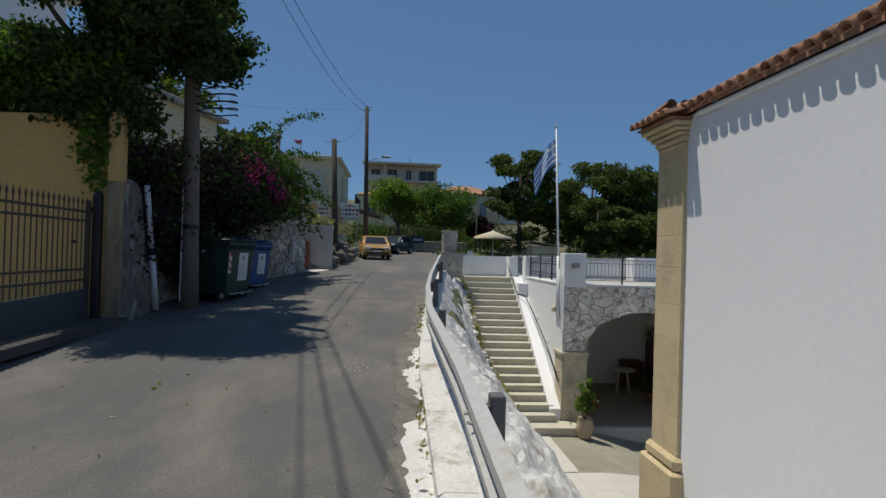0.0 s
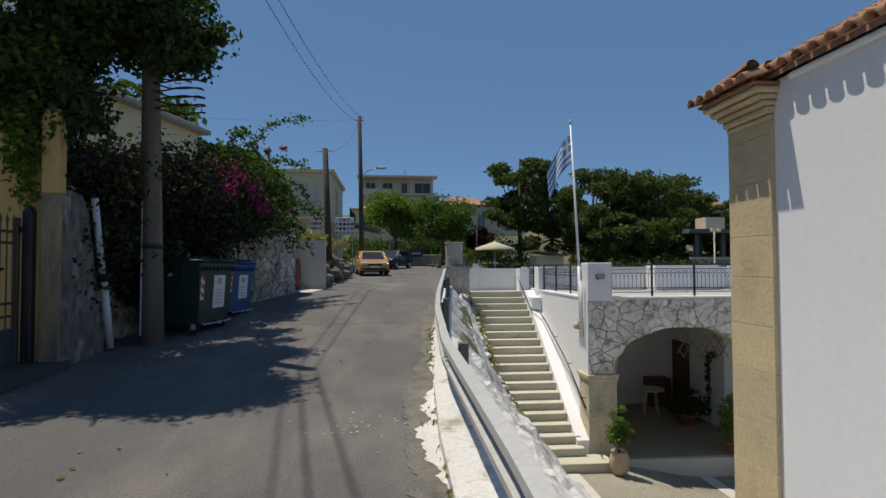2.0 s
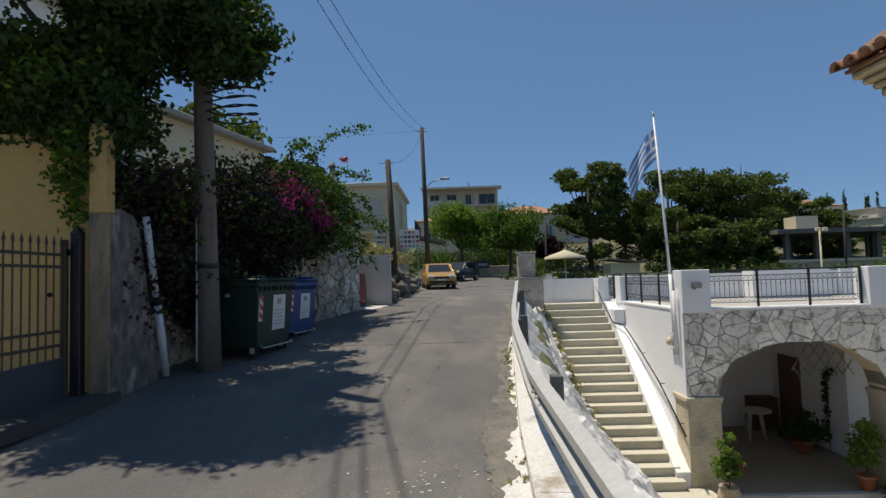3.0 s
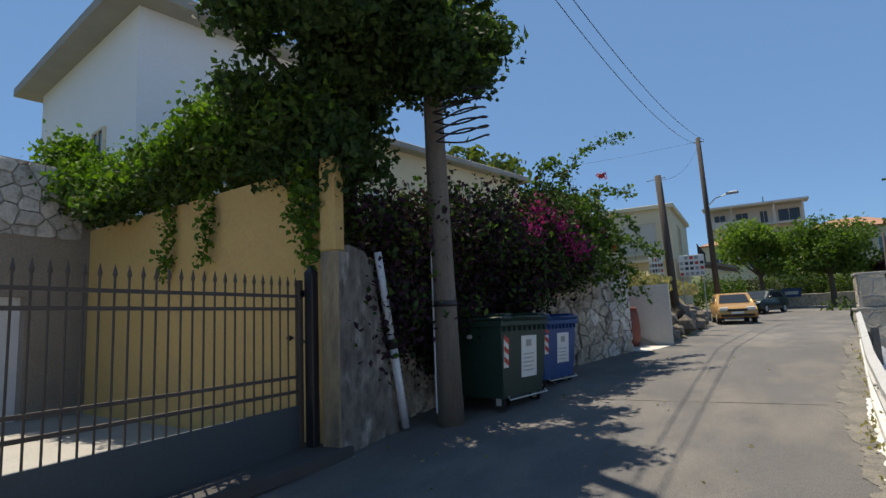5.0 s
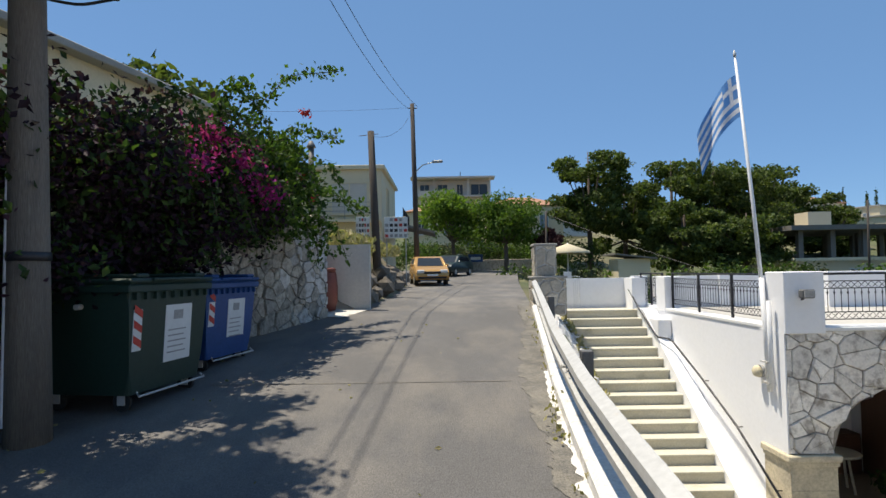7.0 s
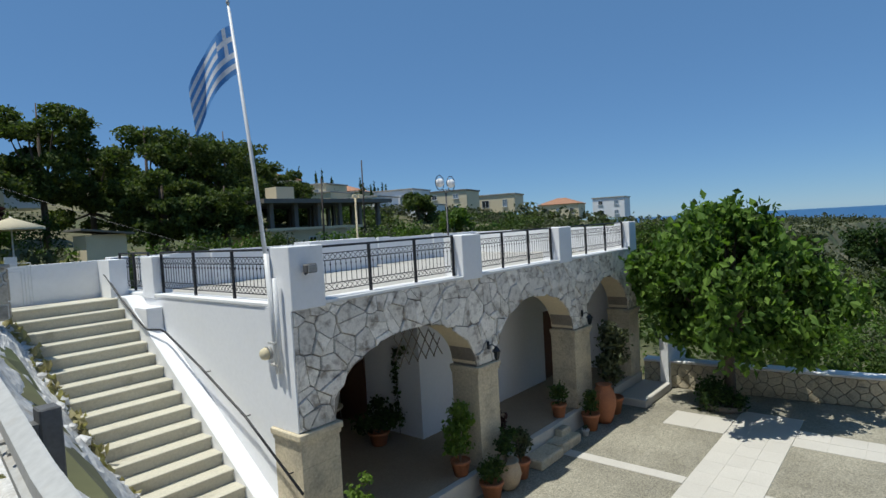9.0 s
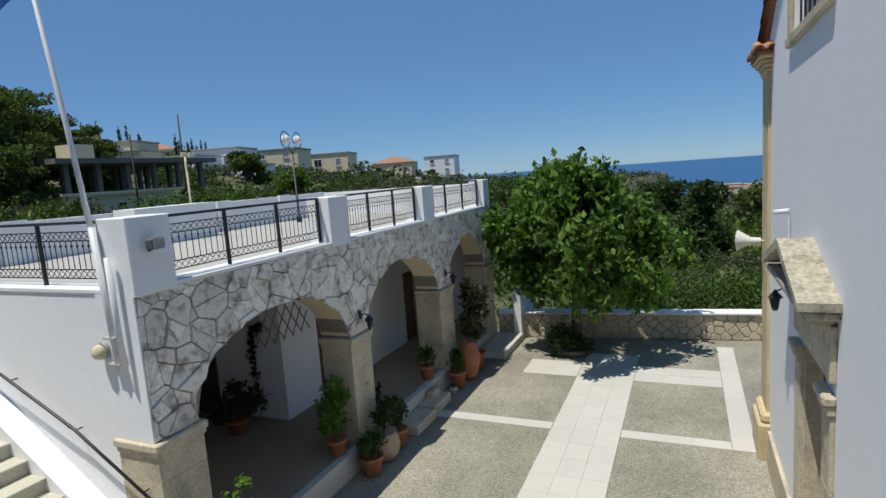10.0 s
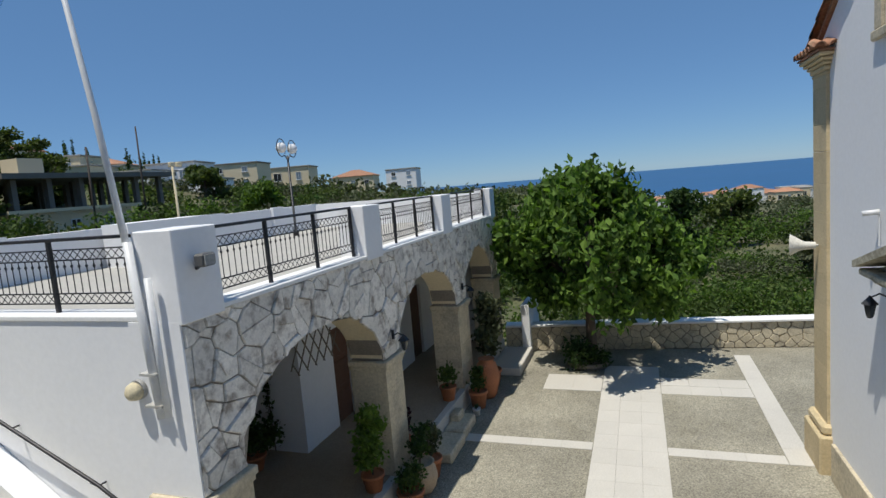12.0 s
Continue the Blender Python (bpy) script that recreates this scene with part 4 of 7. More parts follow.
box(bm, PX0, PX1, CY, CY + 0.30, 0.02, 0.11, 0.02)
prism(bm, [(PX0 + 0.12, 0.11), (PX1 - 0.12, 0.11), (PM, 0.48)], lambda u, w, d: Vector((u, CY + d, w)), 0.13)
part("pediment", bm, AGEDSTONE, church, "triangular weathered stone pediment")
for sgn in (1, -1):
    bm = B()
    xe = PX0 - 0.03 if sgn > 0 else PX1 + 0.03
    prism(bm, [(xe, 0.115), (PM, 0.52), (PM, 0.63), (xe, 0.20)], lambda u, w, d: Vector((u, CY + d, w)), 0.36)
    part("raking_slab", bm, AGEDSTONE, church, "lichen-stained sloping slab")
bm = B()
box(bm, DX0, DX1, CY - 0.26, CY - 0.20, CF, DTOP)
rv = B()
box(rv, DX0, DX0 + 0.05, CY - 0.199, CY - 0.002, CF, DTOP - 0.052)
box(rv, DX1 - 0.05, DX1, CY - 0.199, CY - 0.002, CF, DTOP - 0.052)
box(rv, DX0, DX1, CY - 0.199, CY - 0.002, DTOP - 0.05, DTOP)
part("door_reveal", rv, SAND, church, "sandstone door reveal")
dr = part("door", bm, DOORWOOD, church, "dark brown panelled double door")
for x0 in (DX0 + 0.05, (DX0 + DX1) / 2 + 0.03):
    for z0, z1 in ((CF + 0.12, CF + 0.8), (CF + 0.9, CF + 1.7), (CF + 1.8, DTOP - 0.12)):
        bm = B()
        box(bm, x0, x0 + 0.48, CY - 0.20, CY - 0.175, z0, z1, 0.02)
        part("door_panel", bm, DOORWOOD, dr)
bm = B()
box(bm, DX0 - 0.5, DX1 + 0.5, CY, CY + 0.5, CF, CF + 0.14, 0.015)
part("door_step", bm, PAVE, church)
# window with stone frame and bars
bm = B()
box(bm, WX0 - 0.22, WX0 - 0.002, CY, CY + 0.05, WZ0 + 0.002, WZ1 + 0.2, 0.01)
box(bm, WX1 + 0.002, WX1 + 0.22, CY, CY + 0.05, WZ0 + 0.002, WZ1 + 0.2, 0.01)
box(bm, WX0, WX1, CY, CY + 0.05, WZ1 + 0.002, WZ1 + 0.2, 0.01)
wf = part("window_frame", bm, SAND, church)
bm = B()
box(bm, WX0 - 0.30, WX1 + 0.30, CY, CY + 0.065, WZ0 - 0.13, WZ0, 0.02)
part("window_sill", bm, SAND, wf)
bm = B()
box(bm, WX0, WX1, CY - 0.3, CY - 0.27, WZ0, WZ1)
part("pane", bm, GLASSDARK, wf)
for k in range(7):
    bm = B()
    x = WX0 + (WX1 - WX0) * (k + 0.5) / 7
    tube(bm, [(x, CY - 0.05, WZ0), (x, CY - 0.05, WZ1)], 0.014, 6)
    part("window_bar", bm, BLACKIRON, wf)

# ---------- left side of the lane ----------
before_garden = set(bpy.data.objects)
rng = np.random.default_rng(5)
# ochre garden wall with its end pillar
OW0, OW1 = Vector((-4.98, 11.35, 0)), Vector((-11.6, 12.15, 0))
owd = (OW1 - OW0)
owl = owd.length
owd.normalize()
bm = B()
obox(bm, (OW0 + OW1) / 2 + Vector((0, 0.1, -0.3)), owd, (owl, 0.25, 3.78))
structure("wall_ochre", bm, OCHRE, "ochre rendered garden wall overhung with ivy", "wall")
bm = B()
box(bm, -5.02, -4.78, 11.18, 11.38, 2.32, 3.50, 0.02)
structure("pillar_ochre", bm, OCHRE, "ochre rendered pillar beside the gate", "pillar")
bm = B()
box(bm, -5.018, -4.742, 11.182, 11.378, -0.3, 2.319, 0.015)
structure("pillar_foot", bm, DIRTYOCHRE, "dirty stained foot of the ochre pillar", "pillar")
bm = B()
prism(bm, [(11.382, -0.3), (12.44, -0.2), (12.32, 0.3), (11.86, 2.2), (11.7, 2.35), (11.382, 2.4)], lambda u, w, d: Vector((-4.74 - d, u, w)), 0.5)
structure("wall_buttress_grey", bm, GREYPAINT, "leaning grey buttress with flaking paint", "wall")
bm = B()
box(bm, -4.77, -4.732, 11.20, 11.375, -0.25, 2.3)
structure("wall_pillar_skirt", bm, GREYPAINT, "flaking grey coat on the pillar's road face", "wall")
pipe = thing("drainpipe", "white plastic drainpipe leaning against the buttress", "pipe", (-4.55, 12.6, 0.1))
bm = B()
tube(bm, [(-4.66, 12.42, 0.05), (-4.66, 12.18, 1.15)], 0.055, 12)
part("lower_pipe", bm, PVC, pipe)
bm = B()
tube(bm, [(-4.67, 12.18, 1.14), (-4.68, 11.92, 2.35)], 0.05, 12)
part("upper_pipe", bm, PVC, pipe)
bm = B()
tube(bm, [(-4.662, 12.195, 1.10), (-4.665, 12.165, 1.22)], 0.066, 12)
part("collar", bm, RUBBER, pipe, "dark rubber joint")

# yard behind the gate
bm = B()
pts = [(-5.0, 2), (-5.0, 11.6), (-13, 12.4), (-13, 2)]
vs = [bm.verts.new((a, b, 0.02 if a < -6 else -0.03)) for a, b in pts]
bm.faces.new(vs)
structure("floor_yard", bm, CONCRETE, "pale concrete yard behind the gate", "floor")
bm = B()
prism(bm, [(-5.55, 2), (-4.98, 2), (-4.65, 11.3), (-5.4, 11.3)], lambda u, w, d: Vector((u, w, -0.20 + d + 0.02 * (w - 6))), 0.13)
structure("gate_threshold", bm, PATCH, "worn dark threshold below the gate", "threshold")
wy = thing("wall_yard", "tall rough stone wall at the back of the yard", "wall", (-11.9, 9, 0))
tagged(wy, kind="structure")
bm = B()
box(bm, -12.3, -11.9, 1.0, 10.0, -0.3, 4.7)
box(bm, -12.3, -11.9, 11.2, 12.4, -0.3, 4.7)
box(bm, -12.3, -11.9, 10.0, 11.2, 2.2, 4.7)
part("core", bm, RUBBLEMORTAR, wy)
for poly in cells(rr, 6.5, 12.1, 3.3, 4.68, 0.42, 0.33, 0.55):
    if area(poly) > 0.01:
        stone_piece(shrink(poly, 0.014), lambda u, w, d: Vector((-11.9 + d, u, w)), rr.uniform(0.03, 0.06), RUBBLEW, wy)
bm = B()
box(bm, -12.15, -12.08, 10.0, 11.2, 0.0, 2.2)
structure("door_1", bm, STEELWHITE, "plain white sheet door in the yard wall", "door")

# iron gate
gate = thing("gate", "dark iron sliding gate with spear-topped bars", "gate", (-5.2, 9, 0))
GX = -5.22
def gz(y):
    return -0.06 + 0.03 * (y - 11.2)
bm = B()
prism(bm, [(5.2, gz(5.2)), (11.05, gz(11.05)), (11.05, 0.52), (5.2, 0.40)], lambda u, w, d: Vector((GX + d - 0.02, u, w)), 0.04)
part("kick_plate", bm, GATESHEET, gate, "blue-grey sheet steel kick plate")
for z in (0.66, 0.83, 1.62, 1.77):
    bm = B()
    tilt = 0.02 * (1 if z < 1 else 0)
    obox(bm, Vector((GX, 8.13, z)), (0, 1, 0), (5.86, 0.04, 0.035))
    part("cross_bar", bm, GATEIRON, gate)
yy = 10.98
while yy > 5.25:
    bm = B()
    tube(bm, [(GX, yy, 0.45), (GX, yy, 1.90)], 0.0105, 6)
    bar = part("bar", bm, GATEIRON, gate)
    bm = B()
    tube(bm, [(GX, yy, 1.90), (GX, yy, 1.93), (GX, yy, 2.02)], [0.011, 0.021, 0.002], 6)
    part("spear_tip", bm, GATEIRON, bar)
    yy -= 0.128
bm = B()
box(bm, GX - 0.035, GX + 0.035, 11.0, 11.07, gz(11), 1.98, 0.005)
part("end_stile", bm, GATEIRON, gate)
bm = B()
tube(bm, [(GX, 5.2, gz(5.2) - 0.02), (GX, 11.2, gz(11.2) - 0.02)], 0.018, 6)
part("track", bm, GALV, gate, "pale worn steel ground track")
gp = thing("gate_post", "dark steel gate post beside the ochre pillar", "post", (-5.13, 11.14, 0))
bm = B()
box(bm, -5.19, -5.06, 11.09, 11.20, -0.2, 2.05, 0.008)
ps = part("shaft", bm, BLACKIRON, gp)
bm = B()
tube(bm, [(-5.125, 11.145, 2.05), (-5.125, 11.145, 2.08), (-5.125, 11.145, 2.16)], [0.085, 0.08, 0.01], 4)
part("cap", bm, BLACKIRON, gp)
bm = B()
box(bm, -5.205, -5.185, 11.02, 11.12, 1.78, 1.86)
part("latch", bm, BLACKIRON, gp)

# rubble retaining wall below the bougainvillea
RW = [Vector((-5.15, 12.3, 0)), Vector((-4.75, 15.4, 0)), Vector((-3.05, 19.75, 0))]
rw = thing("wall_garden", "rubble retaining wall under bougainvillea, limewashed at its end", "wall", (-4.6, 16, 0))
tagged(rw, kind="structure")
for a, b in zip(RW, RW[1:]):
    d = b - a
    ln = d.length
    d.normalize()
    nn = Vector((d.y, -d.x, 0))
    bm = B()
    obox(bm, (a + b) / 2 - nn * 0.22 + Vector((0, 0, -0.3)), d, (ln + 0.06, 0.4, 2.65))
    part("core", bm, RUBBLEMORTAR, rw)
    far_pieces = []
    for poly in cells(rr, 0, ln, 0.0, 2.36, 0.205, 0.47, 0.72, 0.7):
        if area(poly) < 0.005:
            continue
        cy_ = (a + d * poly[0][0]).y
        to3 = lambda u, w, t, a=a, d=d, nn=nn: a + d * u + nn * (t - 0.02) + Vector((0, 0, w + road_z((a + d * u).y) * 0.6))
        piece, deep = shrink(poly, rr.uniform(0.006, 0.016)), rr.uniform(0.02, 0.07)
        if cy_ > 16.8 and 0.3 < poly[0][1] < 2.1:
            stone_piece(piece, to3, deep, RUBBLEW if cy_ > 18.9 + rr.uniform(-.7, .7) else RUBBLE, rw)
        else:
            far_pieces.append((piece, to3, deep))
    tagged(hang(new("small_stones", stones_mesh("small_stones", far_pieces, RUBBLE)), rw), "rubble stones under the foliage", kind="stuff")
bm = B()
obox(bm, RW[2] + Vector((-0.75, 0.06, 0.0)), (1, 0.2, 0), (1.4, 0.25, 2.55))
part("end_face", bm, RUBBLEW, rw, "limewashed end of the wall")
# garden behind the wall
v = [(-5.2, 12.4, 2.2), (-3.3, 19.6, 2.3), (-3.6, 21.5, 2.3), (-22, 24, 4.2), (-22, 12.6, 3.8), (-11.6, 12.4, 3.0)]
tagged(new("garden_bed", raw("garden_bed", v, [tuple(range(6))], SOIL)), "raised garden soil behind the walls", "ground", "", "structure")

# utility pole with conduit, strap and a coil of spare cable
up_ = thing("utility_pole", "tall weathered grey wooden utility pole by the bins", "pole", (-3.98, 12.83, 0.1))
bm = B()
tube(bm, [(-4.14, 12.83, -0.2), (-4.17, 12.84, 1.6), (-4.22, 12.84, 4.5), (-4.20, 12.84, 9.8)], [0.185, 0.165, 0.14, 0.11], 18)
shaft = part("shaft", bm, WOODPOLE, up_)
bm = B()
tube(bm, [(-4.17, 12.84, 1.62), (-4.17, 12.84, 1.70)], 0.176, 14)
part("strap", bm, BLACKIRON, up_, "black strap")
bm = B()
tube(bm, [(-4.28, 12.70, 0.2), (-4.28, 12.72, 2.4)], 0.013, 6)
part("conduit", bm, PVC, up_, "thin white conduit")
bm = B()
cp = []
for k in range(0, 150):
    t = k / 12
    cp.append((-3.68 + 0.40 * math.cos(2 * math.pi * t / 2.2) + 0.02 * math.sin(k), 12.62 + 0.10 * math.sin(2 * math.pi * t / 2.2), 3.85 + 0.78 * k / 150 + 0.02 * math.sin(k * 0.7)))
tube(bm, cp, 0.014, 5)
coil = part("cable_coil", bm, BLACKIRON, up_, "loose coil of black cable")

def wooden_pole(base, top, r0, r1, label):
    t = thing("utility_pole", label, "pole", base)
    bm = B()
    tube(bm, [Vector(base) - Vector((0, 0, 0.4)), Vector(base).lerp(Vector(top), 0.5), top], [r0, (r0 + r1) / 2, r1], 12)
    part("shaft", bm, DARKPOLE, t)
    return t
midp = wooden_pole((-2.62, 26.6, 0.5), (-2.85, 26.7, 6.25), 0.15, 0.11, "short dark wooden pole on the grassy bank")
bm = B()
tube(bm, [(-3.25, 26.7, 6.1), (-2.6, 26.7, 6.16)], 0.012, 5)
part("wire_arm", bm, BLACKIRON, midp)
farp = wooden_pole((-1.95, 39.6, 0.7), (-2.15, 39.7, 11.1), 0.17, 0.12, "tall dark wooden pole carrying the cables")
bm = B()
tube(bm, [(-2.4, 39.7, 10.85), (-1.85, 39.7, 10.85)], 0.03, 6)
part("cross_arm", bm, BLACKIRON, farp)
bm = B()
tube(bm, [(-2.05, 39.6, 7.1), (-1.6, 39.4, 7.5), (-0.9, 39.2, 7.65)], 0.03, 6)
la = part("lamp_arm", bm, GALV, farp)
bm = B()
obox(bm, Vector((-0.75, 39.15, 7.58)), (1, -0.2, 0), (0.6, 0.2, 0.13), 0.03)
part("lamp_head", bm, LAMPGREY, la)
def cable(p, q, sag, r=0.011):
    p, q = Vector(p), Vector(q)
    bm = B()
    tube(bm, [p.lerp(q, k / 24) - Vector((0, 0, sag * 4 * (k / 24) * (1 - k / 24))) for k in range(25)], r, 5, False)
    return solid("cable", bm, BLACKIRON, "thin black overhead cable between the poles", "cable", "overhead cables")
cable((-2.4, 39.7, 10.85), (-4.14, 12.84, 9.35), 0.95)
cable((-1.85, 39.7, 10.95), (-3.98, 12.84, 9.6), 0.95)
cable((-4.14, 12.84, 9.35), (1.7, -18, 8.7), 0.6, 0.016)
cable((-3.98, 12.84, 9.6), (2.6, -18, 8.9), 0.6, 0.016)
cable((-4.2, 12.84, 8.9), (0.9, -18, 8.5), 0.5)
cable((-2.2, 39.7, 10.6), (-2.85, 26.7, 6.1), 0.5, 0.007)
cable((-2.0, 39.7, 10.9), (-20, 36, 10.5), 0.4, 0.006)

# ---------- wheeled bins ----------
def bin_(centre, yaw, w, d, h, col, label):
    """A four-wheeled refuse container: w across its narrow front, d deep, h to the rim."""
    t = thing("wheeled_bin", label, "bin", (0, 0, 0), "refuse bins")
    z0 = 0.17
    bm = B()
    lo = [(-w / 2 + 0.09, -d / 2 + 0.07), (w / 2 - 0.09, -d / 2 + 0.07), (w / 2 - 0.09, d / 2 - 0.07), (-w / 2 + 0.09, d / 2 - 0.07)]
    hi = [(-w / 2, -d / 2), (w / 2, -d / 2), (w / 2, d / 2), (-w / 2, d / 2)]
    rows = []
    for k in range(5):
        q = k / 4
        rows.append([bm.verts.new((a[0] + (b[0] - a[0]) * q, a[1] + (b[1] - a[1]) * q, z0 + (h - z0) * q)) for a, b in zip(lo, hi)])
    bm.faces.new(rows[0][::-1])
    for a, b in zip(rows, rows[1:]):
        for i in range(4):
            bm.faces.new((a[i], a[(i + 1) % 4], b[(i + 1) % 4], b[i]))
    bm.faces.new(rows[-1])
    bmesh.ops.bevel(bm, geom=[e for e in bm.edges if abs(e.verts[0].co.z - e.verts[1].co.z) > 0.05], offset=0.05, segments=2, profile=0.5, affect='EDGES')
    body = part("body", bm, col, t)
    bm = B()
    box(bm, -w / 2 - 0.035, w / 2 + 0.035, -d / 2 - 0.035, d / 2 + 0.035, h - 0.09, h - 0.005, 0.015)
    part("rim", bm, col, t)
    for k in range(9):
        bm = B()
        x = -w / 2 + 0.08 + (w - 0.16) * k / 8
        box(bm, x - 0.012, x + 0.012, -d / 2 - 0.03, -d / 2 + 0.02, h - 0.16, h - 0.09)
        part("rib", bm, col, body)
    bm = B()
    box(bm, -w / 2 - 0.03, w / 2 + 0.03, -d / 2 - 0.05, d / 2 + 0.03, h, h + 0.055, 0.02)
    for s in (-1, 1):
        box(bm, s * w * 0.36 - 0.09, s * w * 0.36 + 0.09, -d / 2 - 0.02, d / 2 - 0.06, h + 0.055, h + 0.10, 0.015)
    lid = part("lid", bm, col, t)
    bm = B()
    tube(bm, [(-w * 0.3, -d / 2 - 0.06, h + 0.04), (w * 0.3, -d / 2 - 0.06, h + 0.04)], 0.018, 8)
    part("lid_grip", bm, col, lid)
    for sx in (-1, 1):
        bm = B()
        tube(bm, [(sx * (w / 2 - 0.0), 0, h - 0.22), (sx * (w / 2 + 0.07), 0, h - 0.22)], 0.028, 10)
        part("trunnion", bm, GALV, t)
        for sy in (-1, 1):
            x, y = sx * (w / 2 - 0.16), sy * (d / 2 - 0.16)
            bm = B()
            tube(bm, [(x - 0.022, y + 0.03, 0.095), (x + 0.022, y + 0.03, 0.095)], 0.095, 16)
            wh = part("wheel", bm, RUBBER, t, "black rubber castor wheel")
            bm = B()
            box(bm, x - 0.045, x - 0.03, y - 0.02, y + 0.06, 0.07, 0.19)
            box(bm, x + 0.03, x + 0.045, y - 0.02, y + 0.06, 0.07, 0.19)
            part("fork", bm, GALV, wh)
    bm = B()
    tube(bm, [(-w / 2 + 0.14, -d / 2 + 0.02, z0 + 0.03), (-w / 2 + 0.12, -d / 2 - 0.015, z0 - 0.01), (w / 2 - 0.12, -d / 2 - 0.015, z0 - 0.01), (w / 2 - 0.14, -d / 2 + 0.02, z0 + 0.03)], 0.012, 6)
    part("push_bar", bm, GALV, t)
    # notice on the front, striped reflectors at the left edge
    def lean(z):
        return -d / 2 + 0.07 * (h - z) / (h - z0) - 0.006
    def plate(x0, x1, za, zb, m, parent, name, label="", off=0.0, k=0.0):
        b = B()
        vs = [b.verts.new(c) for c in ((x0, lean(za) - off, za), (x1, lean(za) - off, za), (x1, lean(zb + k) - off, zb + k), (x0, lean(zb) - off, zb))]
        b.faces.new(vs)
        r = bmesh.ops.extrude_face_region(b, geom=b.faces[:])
        for q in r["geom"]:
            if isinstance(q, bmesh.types.BMVert):
                q.co.y += 0.008
        return part(name, b, m, parent, label)
    st = plate(-w * 0.07, w * 0.27, 0.42, h - 0.24, STICKER, t, "notice", "large pale printed notice")
    for k in range(5):
        plate(-w * 0.03, w * (0.2 - 0.03 * (k % 2)), h - 0.52 - 0.06 * k, h - 0.505 - 0.06 * k, LAMPGREY, st, "print_line", "", 0.003)
    plate(w * 0.03, w * 0.15, h - 0.40, h - 0.30, LAMPGREY, st, "print_mark", "", 0.003)
    rf = plate(-w / 2 + 0.085, -w / 2 + 0.21, 0.60, h - 0.26, STICKER, t, "reflector", "red and white striped reflector")
    for k in range(3):
        b = B()
        za = 0.62 + 0.15 * k
        x0, x1 = -w / 2 + 0.087, -w / 2 + 0.208
        b.faces.new([b.verts.new(c) for c in ((x0, lean(za + .07) - 0.004, za + 0.07), (x1, lean(za) - 0.004, za), (x1, lean(za + .075) - 0.004, za + 0.075), (x0, lean(za + .145) - 0.004, za + 0.145))])
        part("stripe", b, RED, rf, "red stripe")
    t.matrix_basis = pose(centre[0], centre[1], centre[2], 0, 0, yaw)
    return t
bin_((-4.02, 14.08, 0.13), 81, 1.34, 1.05, 1.27, BINGREEN, "dark green wheeled refuse bin with a striped reflector")
bin_((-3.96, 15.80, 0.20), 79, 1.22, 0.95, 1.18, BINBLUE, "blue wheeled recycling bin with a pale notice")

# ---------- bougainvillea, ivy and the tree over the gate ----------
def along(pts, n):
    out = []
    for k in range(n):
        t = k / (n - 1) * (len(pts) - 1)
        i = min(int(t), len(pts) - 2)
        out.append(Vector(pts[i]).lerp(Vector(pts[i + 1]), t - i))
    return out
boug = thing("bougainvillea", "overgrown bougainvillea hedge with magenta bracts spilling over the wall", "shrub", (-4.6, 16, 2.0))
blobs = []
for k, c in enumerate(along([(-5.1, 12.4, 2.15), (-4.9, 13.8, 2.4), (-4.5, 15.6, 2.5), (-4.15, 17.0, 2.6), (-3.75, 18.3, 2.5)], 16)):
    for q in range(9):
        r = rng.uniform(0.5, 0.9)
        blobs.append((c.x + rng.normal() * 0.35, c.y + rng.normal() * 0.3, c.z + rng.uniform(-0.95 if k < 8 else -0.35, 0.95), r, r, r * 0.8))
low = [(c.x + 0.1 + rng.uniform(-0.1, 0.25), c.y, 1.45 + rng.uniform(-0.55, 0.45), 0.4, 0.5, 0.5) for c in along([(-5.4, 13.2, 0), (-5.2, 13.7, 0), (-4.75, 15.0, 0)], 14) for _ in range(4)]
P = cloud(rng, blobs + low, 64000, 0.75)
# lit far top and shaded rest, parted by place, get separate leaf colours
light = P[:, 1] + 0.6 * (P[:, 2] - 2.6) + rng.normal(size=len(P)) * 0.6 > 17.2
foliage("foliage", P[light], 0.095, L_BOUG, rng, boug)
foliage("shaded_foliage", P[~light][::3], 0.10, L_DARK, rng, boug, "leaves coloured dark for the hedge's shaded part")
foliage("dull_bract_mass", np.concatenate([P[~light][1::3], P[~light][2::3]]), 0.09, L_DULL, rng, boug, "purple bracts darkened as if in shade")
pk = cloud(rng, [(-3.42, 15.9, 3.05, 0.36, 0.6, 0.42), (-3.30, 16.5, 2.75, 0.34, 0.6, 0.34), (-3.72, 15.5, 3.4, 0.35, 0.6, 0.25), (-3.60, 15.0, 2.9, 0.25, 0.5, 0.3)], 1100, 1.0)
tagged(foliage("magenta_bloom", pk, 0.085, L_PINK, rng, boug, "bright magenta bracts"), kind="stuff")
for spot in [(-3.0, 18.5, 2.9, 0.10, 0.10, 0.1), (-3.1, 18.2, 4.45, 0.16, 0.16, 0.1), (-3.2, 18.5, 3.3, 0.1, 0.1, 0.1)]:
    foliage("red_bract_cluster", cloud(rng, [spot], 44, 0.9), 0.075, L_RED, rng, boug, "red bract tips")
def spray(pts, n, r, size, m, parent, name="spray"):
    q = along(pts, n)
    P = np.array([[*c] for c in q for _ in range(7)]) + rng.normal(size=(n * 7, 3)) * r
    return tagged(foliage(name, P, size, m, rng, parent), kind="stuff")
